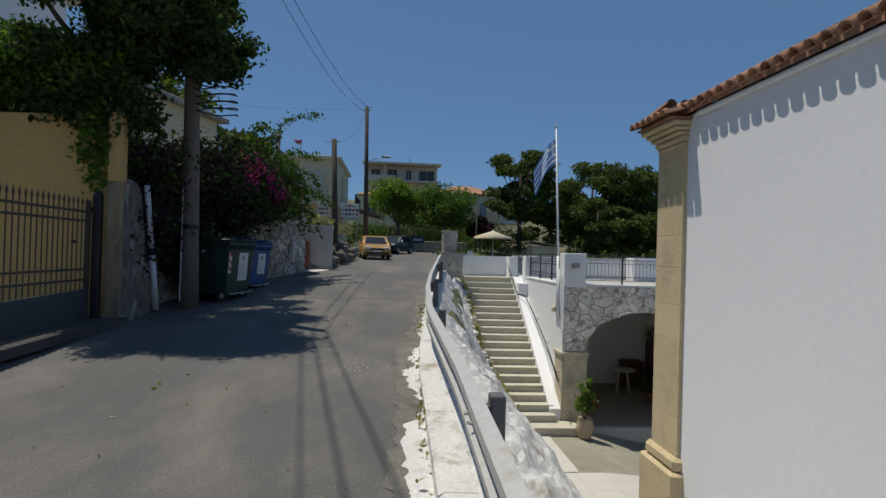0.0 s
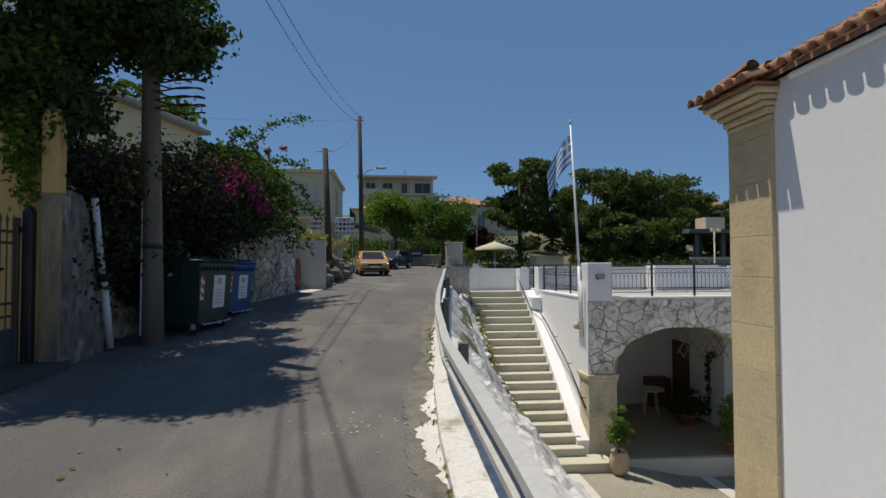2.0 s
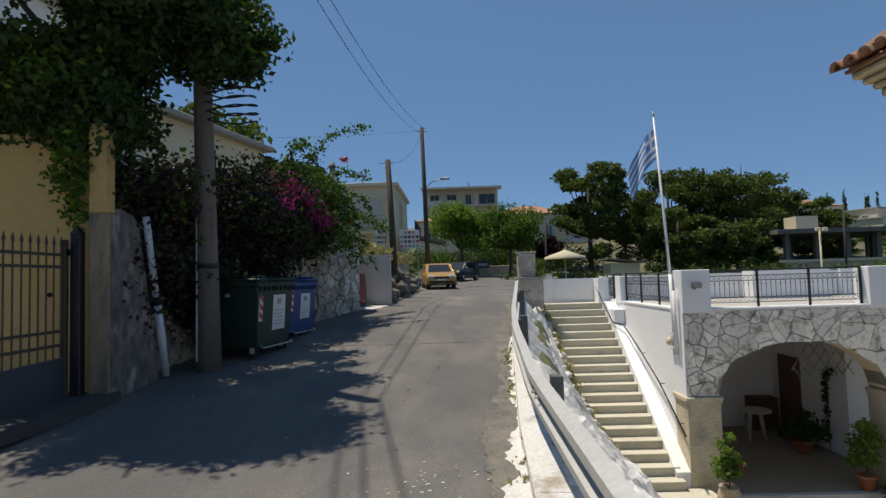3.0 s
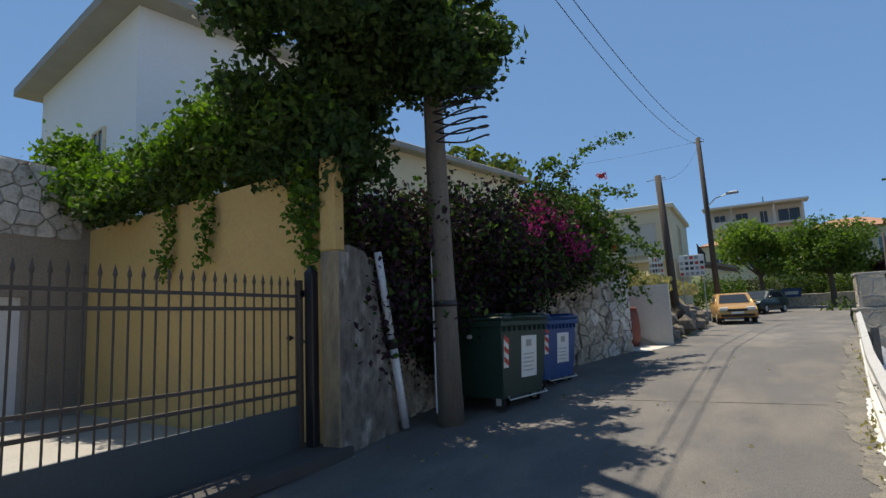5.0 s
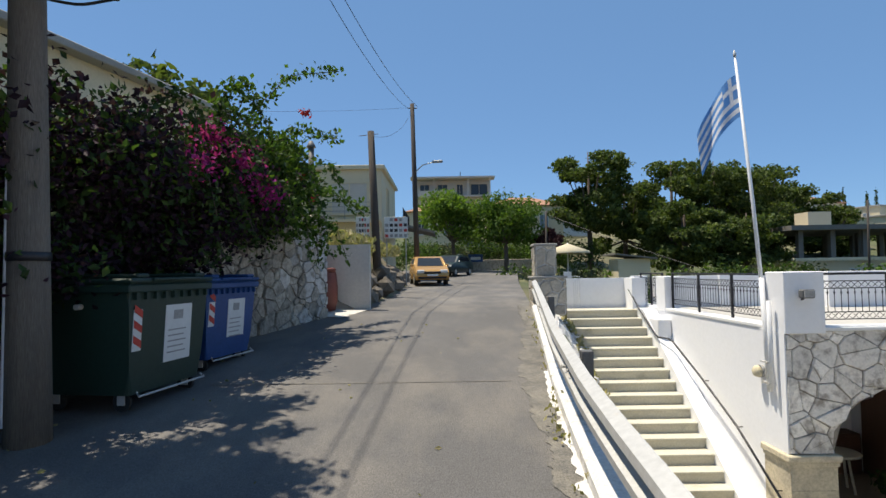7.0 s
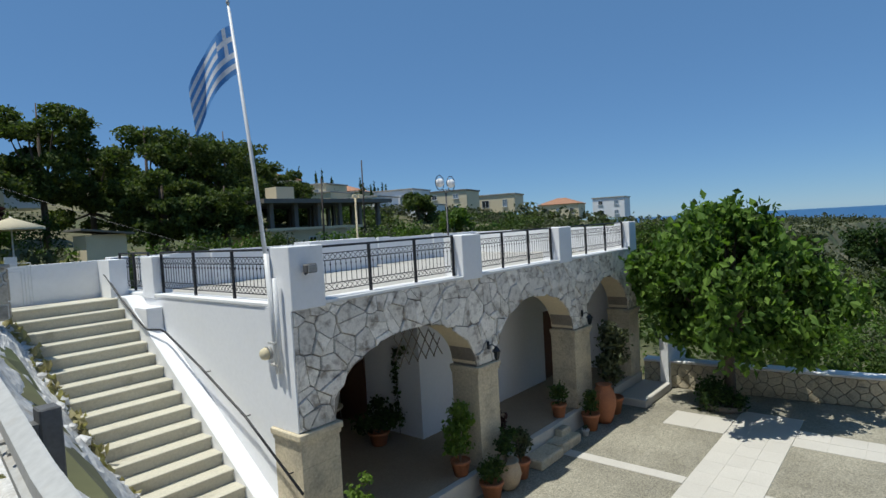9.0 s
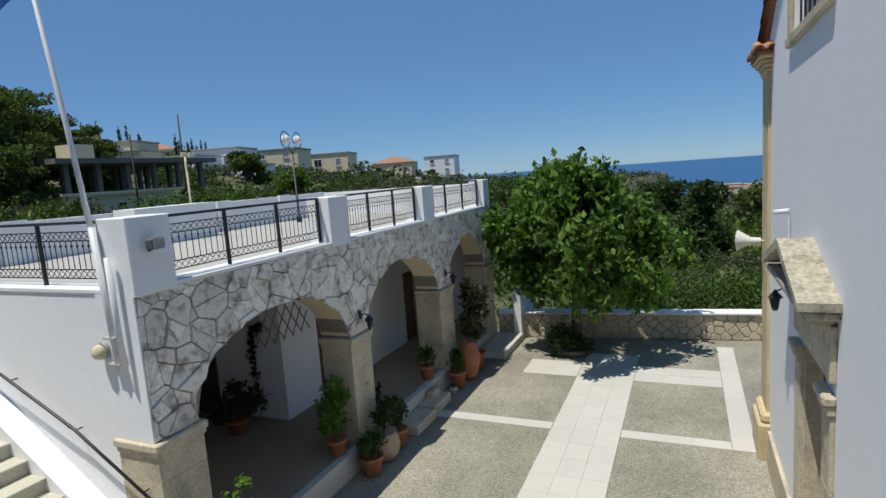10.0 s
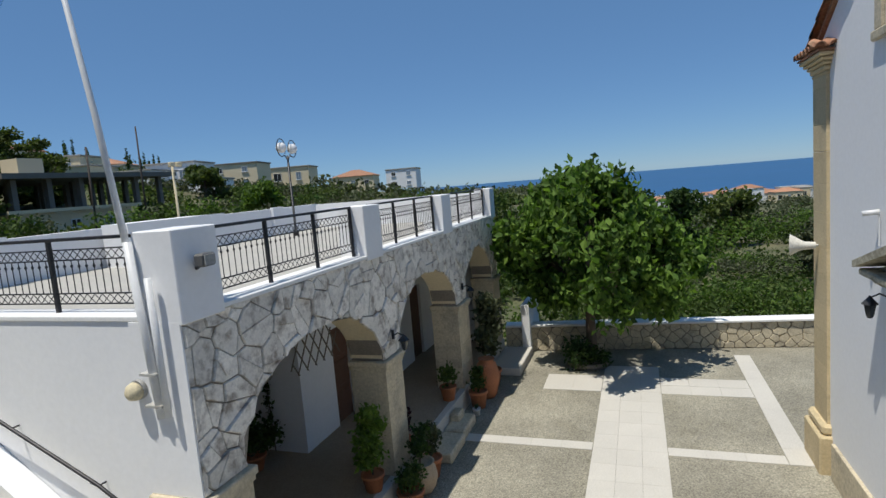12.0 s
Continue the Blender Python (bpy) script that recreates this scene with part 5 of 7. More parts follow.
for pts in ([(-3.9, 17.2, 3.7), (-3.7, 17.6, 4.5), (-3.3, 18.0, 5.1), (-2.5, 18.4, 5.3)], [(-3.6, 17.8, 3.6), (-3.3, 18.3, 4.2), (-2.6, 18.7, 4.05)], [(-3.1, 18.7, 3.1), (-2.6, 19.2, 3.0), (-2.2, 19.5, 2.7)], [(-4.2, 16.5, 3.8), (-4.0, 16.9, 4.5), (-3.7, 17.0, 4.6)]):
    spray(pts, 34, 0.07, 0.10, L_BOUG, boug)
    bm = B()
    tube(bm, along(pts, 12), 0.008, 5)
    part("stem", bm, BARK, boug)

for k in range(26):
    c = along([(-4.3, 14.6, 3.2), (-4.0, 16.2, 3.3), (-3.6, 17.6, 3.2), (-3.4, 18.4, 2.9)], 26)[k] + Vector((rng.uniform(0, 0.3), rng.uniform(-0.3, 0.3), rng.uniform(-0.9, 0.5)))
    out, up = rng.uniform(0.35, 0.9), rng.uniform(0.15, 0.6)
    pts = [c, c + Vector((out * 0.4, rng.uniform(-0.2, 0.3), up)), c + Vector((out * 0.8, rng.uniform(-0.2, 0.4), up * 0.7)), c + Vector((out, rng.uniform(-0.2, 0.4), up * 0.7 - rng.uniform(0.3, 0.8)))]
    # the first sprays take the dark leaf, their shade put into the colour
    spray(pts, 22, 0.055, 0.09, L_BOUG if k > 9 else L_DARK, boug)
    bm = B()
    tube(bm, along(pts, 8), 0.006, 4)
    part("stem", bm, BARK, boug)
ivy = thing("ivy", "bright green ivy heaped along the ochre wall with hanging strands", "climber", (-8, 11.7, 3.5))
blobs = []
for c in along([(-5.4, 11.6, 3.85), (-6.2, 11.7, 4.1), (-7.0, 11.8, 4.15), (-8.3, 11.9, 4.15), (-10.0, 12.0, 3.85), (-11.3, 12.1, 3.9), (-12.8, 12.3, 4.9)], 34):
    for q in range(3):
        r = rng.uniform(0.4, 0.75)
        blobs.append((c.x + rng.normal() * 0.2, c.y + rng.normal() * 0.25, c.z + rng.uniform(-0.25, 0.55), r, r, r * 0.8))
blobs += [(-5.9 - 0.45 * k, 12.1 + 0.06 * k, 3.75, 0.45, 0.35, 0.35) for k in range(5)]
P = cloud(rng, blobs, 34000, 0.6)
# sunlit tips and shaded underside painted as two leaf colours, split by height
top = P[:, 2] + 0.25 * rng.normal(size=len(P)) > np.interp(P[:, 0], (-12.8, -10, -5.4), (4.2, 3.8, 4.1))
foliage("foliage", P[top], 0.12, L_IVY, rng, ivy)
foliage("shaded_foliage", P[~top], 0.12, L_BUSH, rng, ivy, "lower ivy leaves coloured as if in shade")
for x, z0, z1 in ((-5.12, 3.6, 2.1), (-5.3, 3.6, 2.3), (-5.45, 3.6, 2.7), (-7.5, 3.6, 2.45), (-8.6, 3.6, 2.3)):
    y = 11.2 - 0.12 * (x + 5)
    spray([(x, y, z0), (x + 0.05, y - 0.03, (z0 + z1) / 2), (x - 0.02, y, z1)], 30, 0.075, 0.10, L_IVY, ivy, "strand")

tree1 = thing("tree", "dense evergreen tree arching over the gate and pole", "tree", (-5.6, 12.4, 2.5))
bm = B()
tube(bm, [(-5.7, 12.6, 1.5), (-5.6, 12.5, 3.6), (-5.3, 12.2, 5.2), (-4.9, 11.9, 6.6)], [0.16, 0.14, 0.10, 0.03], 10)
part("trunk", bm, BARK, tree1)
for q in ([(-5.5, 12.3, 4.2), (-6.2, 11.8, 5.2), (-6.6, 11.4, 5.9)], [(-5.3, 12.2, 5.0), (-4.4, 12.6, 5.6), (-3.6, 12.9, 5.7)], [(-5.3, 12.2, 4.8), (-5.2, 10.9, 5.8), (-5.0, 10.0, 6.4)], [(-5.1, 12.0, 6.0), (-4.6, 13.4, 6.6), (-4.3, 14.7, 6.9)], [(-5.0, 11.9, 6.2), (-4.4, 11.6, 6.7), (-3.7, 11.3, 7.0)]):
    bm = B()
    tube(bm, q, [0.08, 0.05, 0.015], 8)
    part("limb", bm, BARK, tree1)
blobs = []
for c, s, n in (((-5.2, 12.1, 5.0), 0.65, 12), ((-4.6, 12.3, 5.5), 0.75, 12), ((-5.3, 11.8, 5.6), 0.8, 14), ((-4.9, 11.7, 6.4), 0.8, 14), ((-4.0, 12.9, 5.3), 0.35, 5), ((-5.6, 11.9, 4.2), 0.7, 12), ((-3.8, 12.7, 5.0), 0.45, 7), ((-5.2, 11.5, 3.7), 0.5, 7), ((-5.5, 11.5, 4.6), 0.6, 12), ((-4.9, 10.9, 5.6), 0.6, 10), ((-5.3, 11.0, 6.1), 0.5, 10), ((-4.0, 10.7, 6.0), 0.6, 8), ((-3.9, 11.6, 6.1), 0.45, 6)):
    for k in range(n):
        r = rng.uniform(0.3, 0.6)
        blobs.append((c[0] + rng.normal() * s * 0.6, c[1] + rng.normal() * s * 0.5, c[2] + rng.normal() * s * 0.45, r, r, r * 0.75))
# unseen upper clumps, added above the view to cast dappled shade on the lane
for k in range(46):
    r = rng.uniform(0.25, 0.5)
    y = rng.uniform(10.3, 15.2)
    blobs.append((rng.uniform(-5.3, float(np.interp(y, (10.3, 11.6), (-4.8, -4.05))) + 0.35 * math.sin(y * 1.9)), y, rng.uniform(6.5, 7.3), r, r, r * 0.6))
P = cloud(rng, blobs, 72000, 0.75)
foliage("crown", P, 0.108, L_DARK, rng, tree1, "dense dark green crown", vary=0.5)
for x, y, z0, z1 in ((-5.1, 11.2, 4.4, 2.8), (-4.85, 11.3, 4.2, 3.1), (-4.95, 11.6, 4.2, 2.6), (-4.6, 12.0, 4.2, 3.2)):
    spray([(x, y, z0), (x, y, z1)], 26, 0.11, 0.11, L_DARK, tree1, "hanging_spray")

# the whole garden side stands a little nearer the lane
for ob in set(bpy.data.objects) - before_garden:
    if not ob.parent and not ob.name.startswith("cable") and ob not in (midp, farp):
        ob.location.x += 0.08 if ob == up_ else 0.13

# ---------- houses above the lane ----------
def window(parent, c, u, w, h, m=GLASSDARK, frame_m=None, sill=True):
    """A window in a wall: frame, recessed pane and sill; c is the middle of its foot, u runs along the wall (outside to the right of u)."""
    frame_m = frame_m or STEELWHITE
    c, u = Vector(c), Vector(u).normalized()
    n = Vector((u.y, -u.x, 0))
    bm = B()
    t = 0.07
    for s in (-1, 1):
        obox(bm, c + u * s * (w / 2 - t / 2) + n * 0.02, u, (t, 0.1, h))
    obox(bm, c + n * 0.02 + Vector((0, 0, h - t)), u, (w - 2 * t - 0.002, 0.1, t))
    obox(bm, c + n * 0.02, u, (w - 2 * t - 0.002, 0.1, t))
    obox(bm, c + n * 0.02 + Vector((0, 0, t)), u, (0.05, 0.08, h - 2 * t))
    f = part("window", bm, frame_m, parent)
    bm = B()
    obox(bm, c + n * 0.005 + Vector((0, 0, 0.02)), u, (w - 0.06, 0.04, h - 0.04))
    part("pane", bm, m, f)
    if sill:
        bm = B()
        obox(bm, c + n * 0.08 - Vector((0, 0, 0.06)), u, (w + 0.16, 0.2, 0.06))
        part("sill", bm, frame_m, f)
    return f

def slab_house(name, c, u, w, d, z0, z1, over, wall_m, roof_m, label, roof_h=0.22):
    """A flat-roofed house: c is the middle of its front foot, u along the front, d deep."""
    c, u = Vector(c), Vector(u).normalized()
    n = Vector((u.y, -u.x, 0))
    t = thing(name, label, "house", (c.x, c.y, z0))
    bm = B()
    obox(bm, Vector((c.x, c.y, z0)) - n * d / 2, u, (w, d, z1 - z0))
    part("wall", bm, wall_m, t)
    bm = B()
    obox(bm, Vector((c.x, c.y, z1)) - n * d / 2, u, (w + 2 * over, d + 2 * over, roof_h), 0.02)
    part("roof", bm, roof_m, t)
    return t, u, n
# lower cream house behind the bougainvillea
h1, hu, hn = slab_house("house", (-8.35, 20.5, 0), (0.24, 0.97, 0), 8.6, 7.0, 2.0, 6.3, 0.35, CREAMWALL, CONCRETE, "cream rendered bungalow half hidden behind the bougainvillea", 0.18)
for s in (-2.2, 1.4):
    window(h1, Vector((-8.35, 20.5, 3.6)) + hu * s + hn * 0.02, hu, 1.2, 1.3, SHUTTER)
# upper white house at the back of the yard
h2, hu, hn = slab_house("house", (-17.2, 14.9, 0), (0.98, -0.2, 0), 8.0, 8.0, 3.0, 9.8, 0.7, WALLWHITE, CONCRETE, "white two-storey house with a broad overhanging roof slab", 0.3)
window(h2, Vector((-17.2, 14.9, 5.6)) + hu * 1.6 + hn * 0.02, hu, 0.9, 1.5, GLASSDARK, CREAMWALL)
window(h2, Vector((-17.2, 14.9, 5.4)) + hu * 4.0 - hn * 2.2 + hu * 0.02, Vector((-hn.x, -hn.y, 0)), 2.0, 2.0, SHUTTER, CREAMWALL)
window(h2, Vector((-17.2, 14.9, 5.6)) - hu * 1.8 + hn * 0.02, hu, 1.0, 1.4, GLASSDARK, CREAMWALL)
bm = B()
obox(bm, Vector((-17.2, 14.9, 4.6)) + hn * 0.5, hu, (8.2, 1.2, 0.8))
part("balcony", bm, WALLWHITE, h2)

# ---------- up the lane ----------
bm = B()
prism(bm, [(-4.6, 21.5), (-2.2, 21.2), (-2.2, 21.4), (-4.6, 21.7)], lambda u, w, d: Vector((u, w, 0.3 + d)), 1.85)
structure("wall_lane", bm, LANEWALL, "plain greyed cream wall beside the lane", "wall")
bm = B()
pts = [(-5.0, 19.9), (-3.1, 19.75), (-2.55, 19.5), (-2.2, 21.15), (-5, 21.5)]
bm.faces.new([bm.verts.new((a, b, road_z(b) + 0.02)) for a, b in pts])
structure("concrete_pad", bm, PAVE, "pale concrete apron before the white wall", "pavement")
br = thing("barrel", "rust-red plastic barrel against the white wall", "barrel", (-3.2, 20.9, 0.6))
bm = B()
lathe(bm, [(0.24, 0.0), (0.29, 0.2), (0.30, 0.5), (0.27, 0.85), (0.24, 0.9)], (-3.2, 20.9, 0.62), 18)
part("body", bm, BARRELRED, br)
bm = B()
lathe(bm, [(0.26, 0.9), (0.26, 0.96), (0.2, 0.98)], (-3.2, 20.9, 0.62), 18)
part("lid", bm, BARRELRED, br)

# dry grassy bank with boulders
v, f = [], []
for j in range(31):
    yb = 21.2 + 18 * j / 30
    for i in range(9):
        t = i / 8
        v.append((left_x(yb) + 0.1 - 4.5 * t, yb, road_z(yb) - 0.1 + 1.9 * smooth(0, 0.55, t) + 0.18 * noise.noise(Vector((t * 6, yb, 1)))))
for j in range(30):
    for i in range(8):
        k = j * 9 + i
        f.append((k, k + 1, k + 10, k + 9))
verge = tagged(new("grass_bank", raw("grass_bank", v, f, SOIL)), "dry grassy bank with boulders beside the lane", "bank", "", "structure")
for k in range(34):
    yb = 21.8 + 13 * k / 34
    bm = B()
    bmesh.ops.create_icosphere(bm, subdivisions=1, radius=rr.uniform(0.22, 0.42))
    c = Vector((left_x(yb) - rr.uniform(0.05, 0.75), yb, road_z(yb) + rr.uniform(0.1, 0.9)))
    for q in bm.verts:
        q.co = c + Vector((q.co.x * rr.uniform(.7, 1.1), q.co.y * rr.uniform(.8, 1.3), q.co.z * rr.uniform(.7, 1.0)))
    part("boulder", bm, DARKROCK, verge)
P = np.column_stack([rng.uniform(-5.2, -2.7, 6000), rng.uniform(21.5, 37, 6000), np.zeros(6000)])
P[:, 2] = [road_z(y) + 1.5 + rng.uniform(0, 0.45) for y in P[:, 1]]
tagged(foliage("dry_grass", P, 0.17, L_DRY, rng, None, "dry yellow grass on the bank", flat=-2.0), category="grass", kind="stuff")

# ---------- vehicles ----------
def car(x, y, z, yaw, paint, label, k=1.0):
    t = thing("car", label, "car", (0, 0, 0))
    W, Ln = 1.66 * k, 3.95
    prof = [(-1.90, 0.26), (-2.0, 0.46), (-1.96, 0.64), (-1.80, 0.76), (-1.45, 0.87), (-1.05, 0.94), (-0.42, 1.38), (-0.1, 1.45), (0.5, 1.47), (1.15, 1.40), (1.72, 1.05), (1.93, 0.92), (1.97, 0.30)]
    bm = B()
    rows = []
    for s in (-1, -0.93, 0.93, 1):
        rows.append([bm.verts.new((s * W / 2 * (1 - 0.13 * max(0, (zz - 0.85)) / 0.6 * (1 if abs(s) > .9 else 1)), yy, zz if abs(s) < 1 else 0.3 + (zz - 0.3) * 0.985)) for yy, zz in prof])
    for a, b in zip(rows, rows[1:]):
        for i in range(len(prof)):
            q = (i + 1) % len(prof)
            bm.faces.new((a[i], a[q], b[q], b[i]))
    bm.faces.new(rows[0][::-1])
    bm.faces.new(rows[-1])
    bmesh.ops.bevel(bm, geom=bm.edges[:], offset=0.035, segments=2, profile=0.6, affect='EDGES')
    for f in bm.faces:
        f.smooth = True
    body = part("body", bm, paint, t)
    bm = B()
    bm.faces.new([bm.verts.new(c) for c in ((-0.66 * k, -1.06, 0.955), (0.66 * k, -1.06, 0.955), (0.56 * k, -0.50, 1.37), (-0.56 * k, -0.50, 1.37))])
    part("windscreen", bm, GLASSDARK, body, "dark windscreen")
    for s in (-1, 1):
        bm = B()
        bm.faces.new([bm.verts.new(c) for c in ((s * W * 0.482, -0.75, 0.98), (s * W * 0.482, 1.3, 1.0), (s * W * 0.455, 1.0, 1.32), (s * W * 0.452, -0.3, 1.34))])
        part("side_window", bm, GLASSDARK, body)
        bm = B()
        obox(bm, Vector((s * W * 0.34, -1.94, 0.60)), (1, 0, 0), (0.36, 0.12, 0.15), 0.03)
        part("headlight", bm, STICKER, t, "clear headlight")
        bm = B()
        obox(bm, Vector((s * (W / 2 + 0.07), -0.72, 0.93)), (1, 0, 0), (0.18, 0.1, 0.12), 0.02)
        part("wing_mirror", bm, paint, t)
        for yy in (-1.25, 1.25):
            bm = B()
            tube(bm, [(s * (W / 2 - 0.18), yy, 0.29), (s * (W / 2 + 0.01), yy, 0.29)], 0.29, 20)
            wh = part("wheel", bm, RUBBER, t)
            bm = B()
            tube(bm, [(s * (W / 2 + 0.005), yy, 0.29), (s * (W / 2 + 0.02), yy, 0.29)], 0.18, 14)
            part("rim", bm, GALV, wh)
    bm = B()
    box(bm, -0.42, 0.42, -2.005, -1.96, 0.56, 0.68, 0.02)
    part("grille", bm, RUBBER, t)
    bm = B()
    box(bm, -0.7, 0.7, -2.0, -1.95, 0.32, 0.42, 0.01)
    part("bumper_inlet", bm, RUBBER, t)
    bm = B()
    box(bm, -0.26, 0.26, -2.02, -1.99, 0.45, 0.54)
    part("number_plate", bm, STICKER, t)
    t.matrix_basis = pose(x, y, z, 0, 0, yaw)
    return t
car(-1.3, 37.2, road_z(37.2), 8, CARGOLD, "gold hatchback parked facing down the lane")
car(0.05, 47.5, road_z(47.5), -25, DARKCAR, "dark green van parked further up the lane", 1.05)

# ---------- trees ----------
def tree(base, height, crown, lobes, n, size, m, label, trunk=0.16, seed=1, lean=(0, 0), shell=0.55, squash=0.75, spread=0.62, low=0.42, taper=0.0, droop=0.0, bulk=1.0, shade=None, dome=False):
    """Trunk, limbs and a broken crown of leaf clumps; crown is its half width."""
    r = np.random.default_rng(seed)
    b = Vector(base)
    t = thing("tree", label, "tree", base)
    top = b + Vector((lean[0], lean[1], height * 0.82))
    fork = b.lerp(top, 0.42)
    bm = B()
    tube(bm, [b - Vector((0, 0, 0.3)), b.lerp(fork, 0.5) + Vector((0.05, 0.02, 0)), fork, top], [trunk * 1.2, trunk, trunk * 0.8, trunk * 0.15], 9)
    part("trunk", bm, BARK, t)
    blobs = []
    for k in range(lobes):
        a = 2 * math.pi * (k + r.uniform(-.4, .4)) / lobes * 2.4
        rad = crown * spread * math.sqrt(r.uniform(0.05, 1))
        h01 = r.uniform(0, 1)
        rad *= 1 - taper * h01 ** 1.6
        if dome:
            rad = crown * 0.84 * float(np.interp(h01, (0, 0.3, 0.65, 0.9, 1), (0.72, 1.0, 0.74, 0.36, 0.15))) * r.uniform(0.1, 1) ** 0.4
        hz = height * (low + (0.9 - low) * h01 * (1 - (0 if dome else 0.35) * rad / crown))
        s = crown * r.uniform(0.26, 0.42) * bulk * (1 - 0.3 * taper * h01)
        c = b + Vector((lean[0] * 0.7 + rad * math.cos(a), lean[1] * 0.7 + rad * math.sin(a), hz))
        blobs.append((c.x, c.y, c.z, s, s, s * squash))
        if k % 3 == 0:
            bm = B()
            tube(bm, [fork, fork.lerp(c, 0.6) + Vector((0, 0, -0.1 * s)), c], [trunk * 0.45, trunk * 0.3, trunk * 0.08], 6)
            part("limb", bm, BARK, t)
    if dome:
        for k in range(16):
            a, q = r.uniform(0, 6.28), crown * r.uniform(0.05, 0.6)
            blobs.append((b.x + q * math.cos(a), b.y + q * math.sin(a), b.z + height * (0.97 - 0.16 * q), 0.22, 0.22, 0.5))
    P = cloud(r, blobs, n, shell)
    foliage("crown", P, size, m, r, t, vary=0.5, droop=droop)
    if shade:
        # a darker leaf colour inside the clumps paints the crown's inner shade
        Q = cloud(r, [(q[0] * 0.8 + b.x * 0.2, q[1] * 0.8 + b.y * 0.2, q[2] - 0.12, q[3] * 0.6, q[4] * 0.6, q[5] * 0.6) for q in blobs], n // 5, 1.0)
        foliage("inner_leaves", Q, size * 0.8, shade, r, t, "inner leaves coloured dark as crown shade", droop=droop)
    return t
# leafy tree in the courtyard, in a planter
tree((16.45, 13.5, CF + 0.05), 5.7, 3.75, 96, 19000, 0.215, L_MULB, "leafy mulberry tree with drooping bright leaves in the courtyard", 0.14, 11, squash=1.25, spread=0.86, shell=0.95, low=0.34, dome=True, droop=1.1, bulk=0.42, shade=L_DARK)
pl = thing("planter", "round stone planter bed with dark shrubs under the tree", "planter", (16.2, 13.6, CF))
bm = B()
lathe(bm, [(0.55, 0), (0.55, 0.14), (0.50, 0.16), (0.46, 0.12)], (16.3, 13.6, CF), 24)
part("rim", bm, MORTAR, pl)
foliage("shrub", cloud(rng, [(16.1, 13.9, CF + 0.55, 0.45, 0.45, 0.4), (15.9, 13.5, CF + 0.45, 0.35, 0.35, 0.35), (15.75, 13.9, CF + 0.4, 0.3, 0.4, 0.5), (16.0, 13.2, CF + 0.3, 0.3, 0.3, 0.3)], 1300, 0.7), 0.10, L_DARK, rng, pl)
tree((40, 9.4, -5.6), 6.0, 2.7, 30, 5200, 0.30, L_DARK, "dark bushy conifer below the courtyard wall", 0.2, 81, squash=0.9, spread=0.6, low=0.2, taper=0.5)
tree((33, 3.0, -5.2), 4.2, 2.2, 22, 3000, 0.26, L_OLIVE, "grey-green olive tree below the courtyard wall", 0.15, 82, low=0.25)
tree((48, 16.0, -6.0), 6.5, 2.9, 24, 3600, 0.34, L_OLIVE, "grey-green olive tree below the courtyard wall", 0.18, 83, low=0.25)
tree((58, 4.0, -6.6), 6.0, 3.4, 26, 3600, 0.38, L_PINE, "green carob tree on the slope", 0.2, 84, low=0.2)
tree((74, 13.0, -7.5), 7.5, 3.6, 26, 3600, 0.42, L_DARK, "dark pine on the slope below the church", 0.22, 85, low=0.25)
# trees up the lane
tree((0.3, 56, 1.4), 7.4, 3.9, 34, 8000, 0.26, L_FEATHER, "light green roadside tree at the head of the lane", 0.18, 21)
tree((4.6, 54, 1.3), 6.9, 3.6, 34, 8000, 0.25, L_LIGHT, "rounded green roadside tree at the head of the lane", 0.18, 22)
tree((8.2, 55, 1.0), 4.3, 1.8, 14, 1800, 0.30, L_PURPLE, "purple-leaved small tree beyond the lane", 0.1, 23)
# pine wood
pines = [(13.6, 62, 13.4, 3.7), (18.6, 67, 11.6, 3.4), (23.2, 66, 13.2, 3.9), (27.6, 66, 13.0, 4.1), (31.8, 67, 13.6, 4.4), (36.2, 70, 12.2, 3.8), (41, 69, 9.4, 3.2), (21, 58, 7.6, 3.2), (26, 57, 6.6, 3.0), (45, 74, 8.6, 3.0)]
for k, (x, y, h, c) in enumerate(pines):
    tree((x, y, -0.3), h * 1.20, c * 1.12, 44, 14000, 0.33, L_PINE, "dark Mediterranean pine in the grove beyond the terrace", 0.28, 40 + k, squash=0.55, spread=0.82, low=0.24 if k not in (0, 2) else 0.34, bulk=0.88, shell=0.45)
tree((-11.5, 30, 3.5), 6.5, 3.2, 20, 3500, 0.36, L_PINE, "dark pine behind the cream bungalow", 0.2, 60, squash=0.6)
tree((-9.0, 33, 3.0), 5.2, 2.6, 16, 2500, 0.34, L_PINE, "dark pine behind the cream bungalow", 0.2, 61, squash=0.6)
# shrubs beyond the terrace and the landing wall
def bush(c, r, n, size, m, label, seed):
    g = np.random.default_rng(seed)
    t = thing("bush", label, "bush", c)
    blobs = [(c[0] + g.normal() * r[0] * 0.5, c[1] + g.normal() * r[1] * 0.5, c[2] + r[2] * g.uniform(0.2, 0.7), r[0] * g.uniform(.3, .55), r[1] * g.uniform(.3, .55), r[2] * g.uniform(.3, .55)) for _ in range(12)]
    foliage("crown", cloud(g, blobs, n, 0.6), size, m, g, t)
    bm = B()
    tube(bm, [Vector(c) - Vector((0, 0, 0.5)), Vector(c) + Vector((0, 0, r[2] * 0.5))], [0.06, 0.02], 6)
    part("stem", bm, BARK, t)
    return t
gb = np.random.default_rng(77)
gh = np.random.default_rng(78)
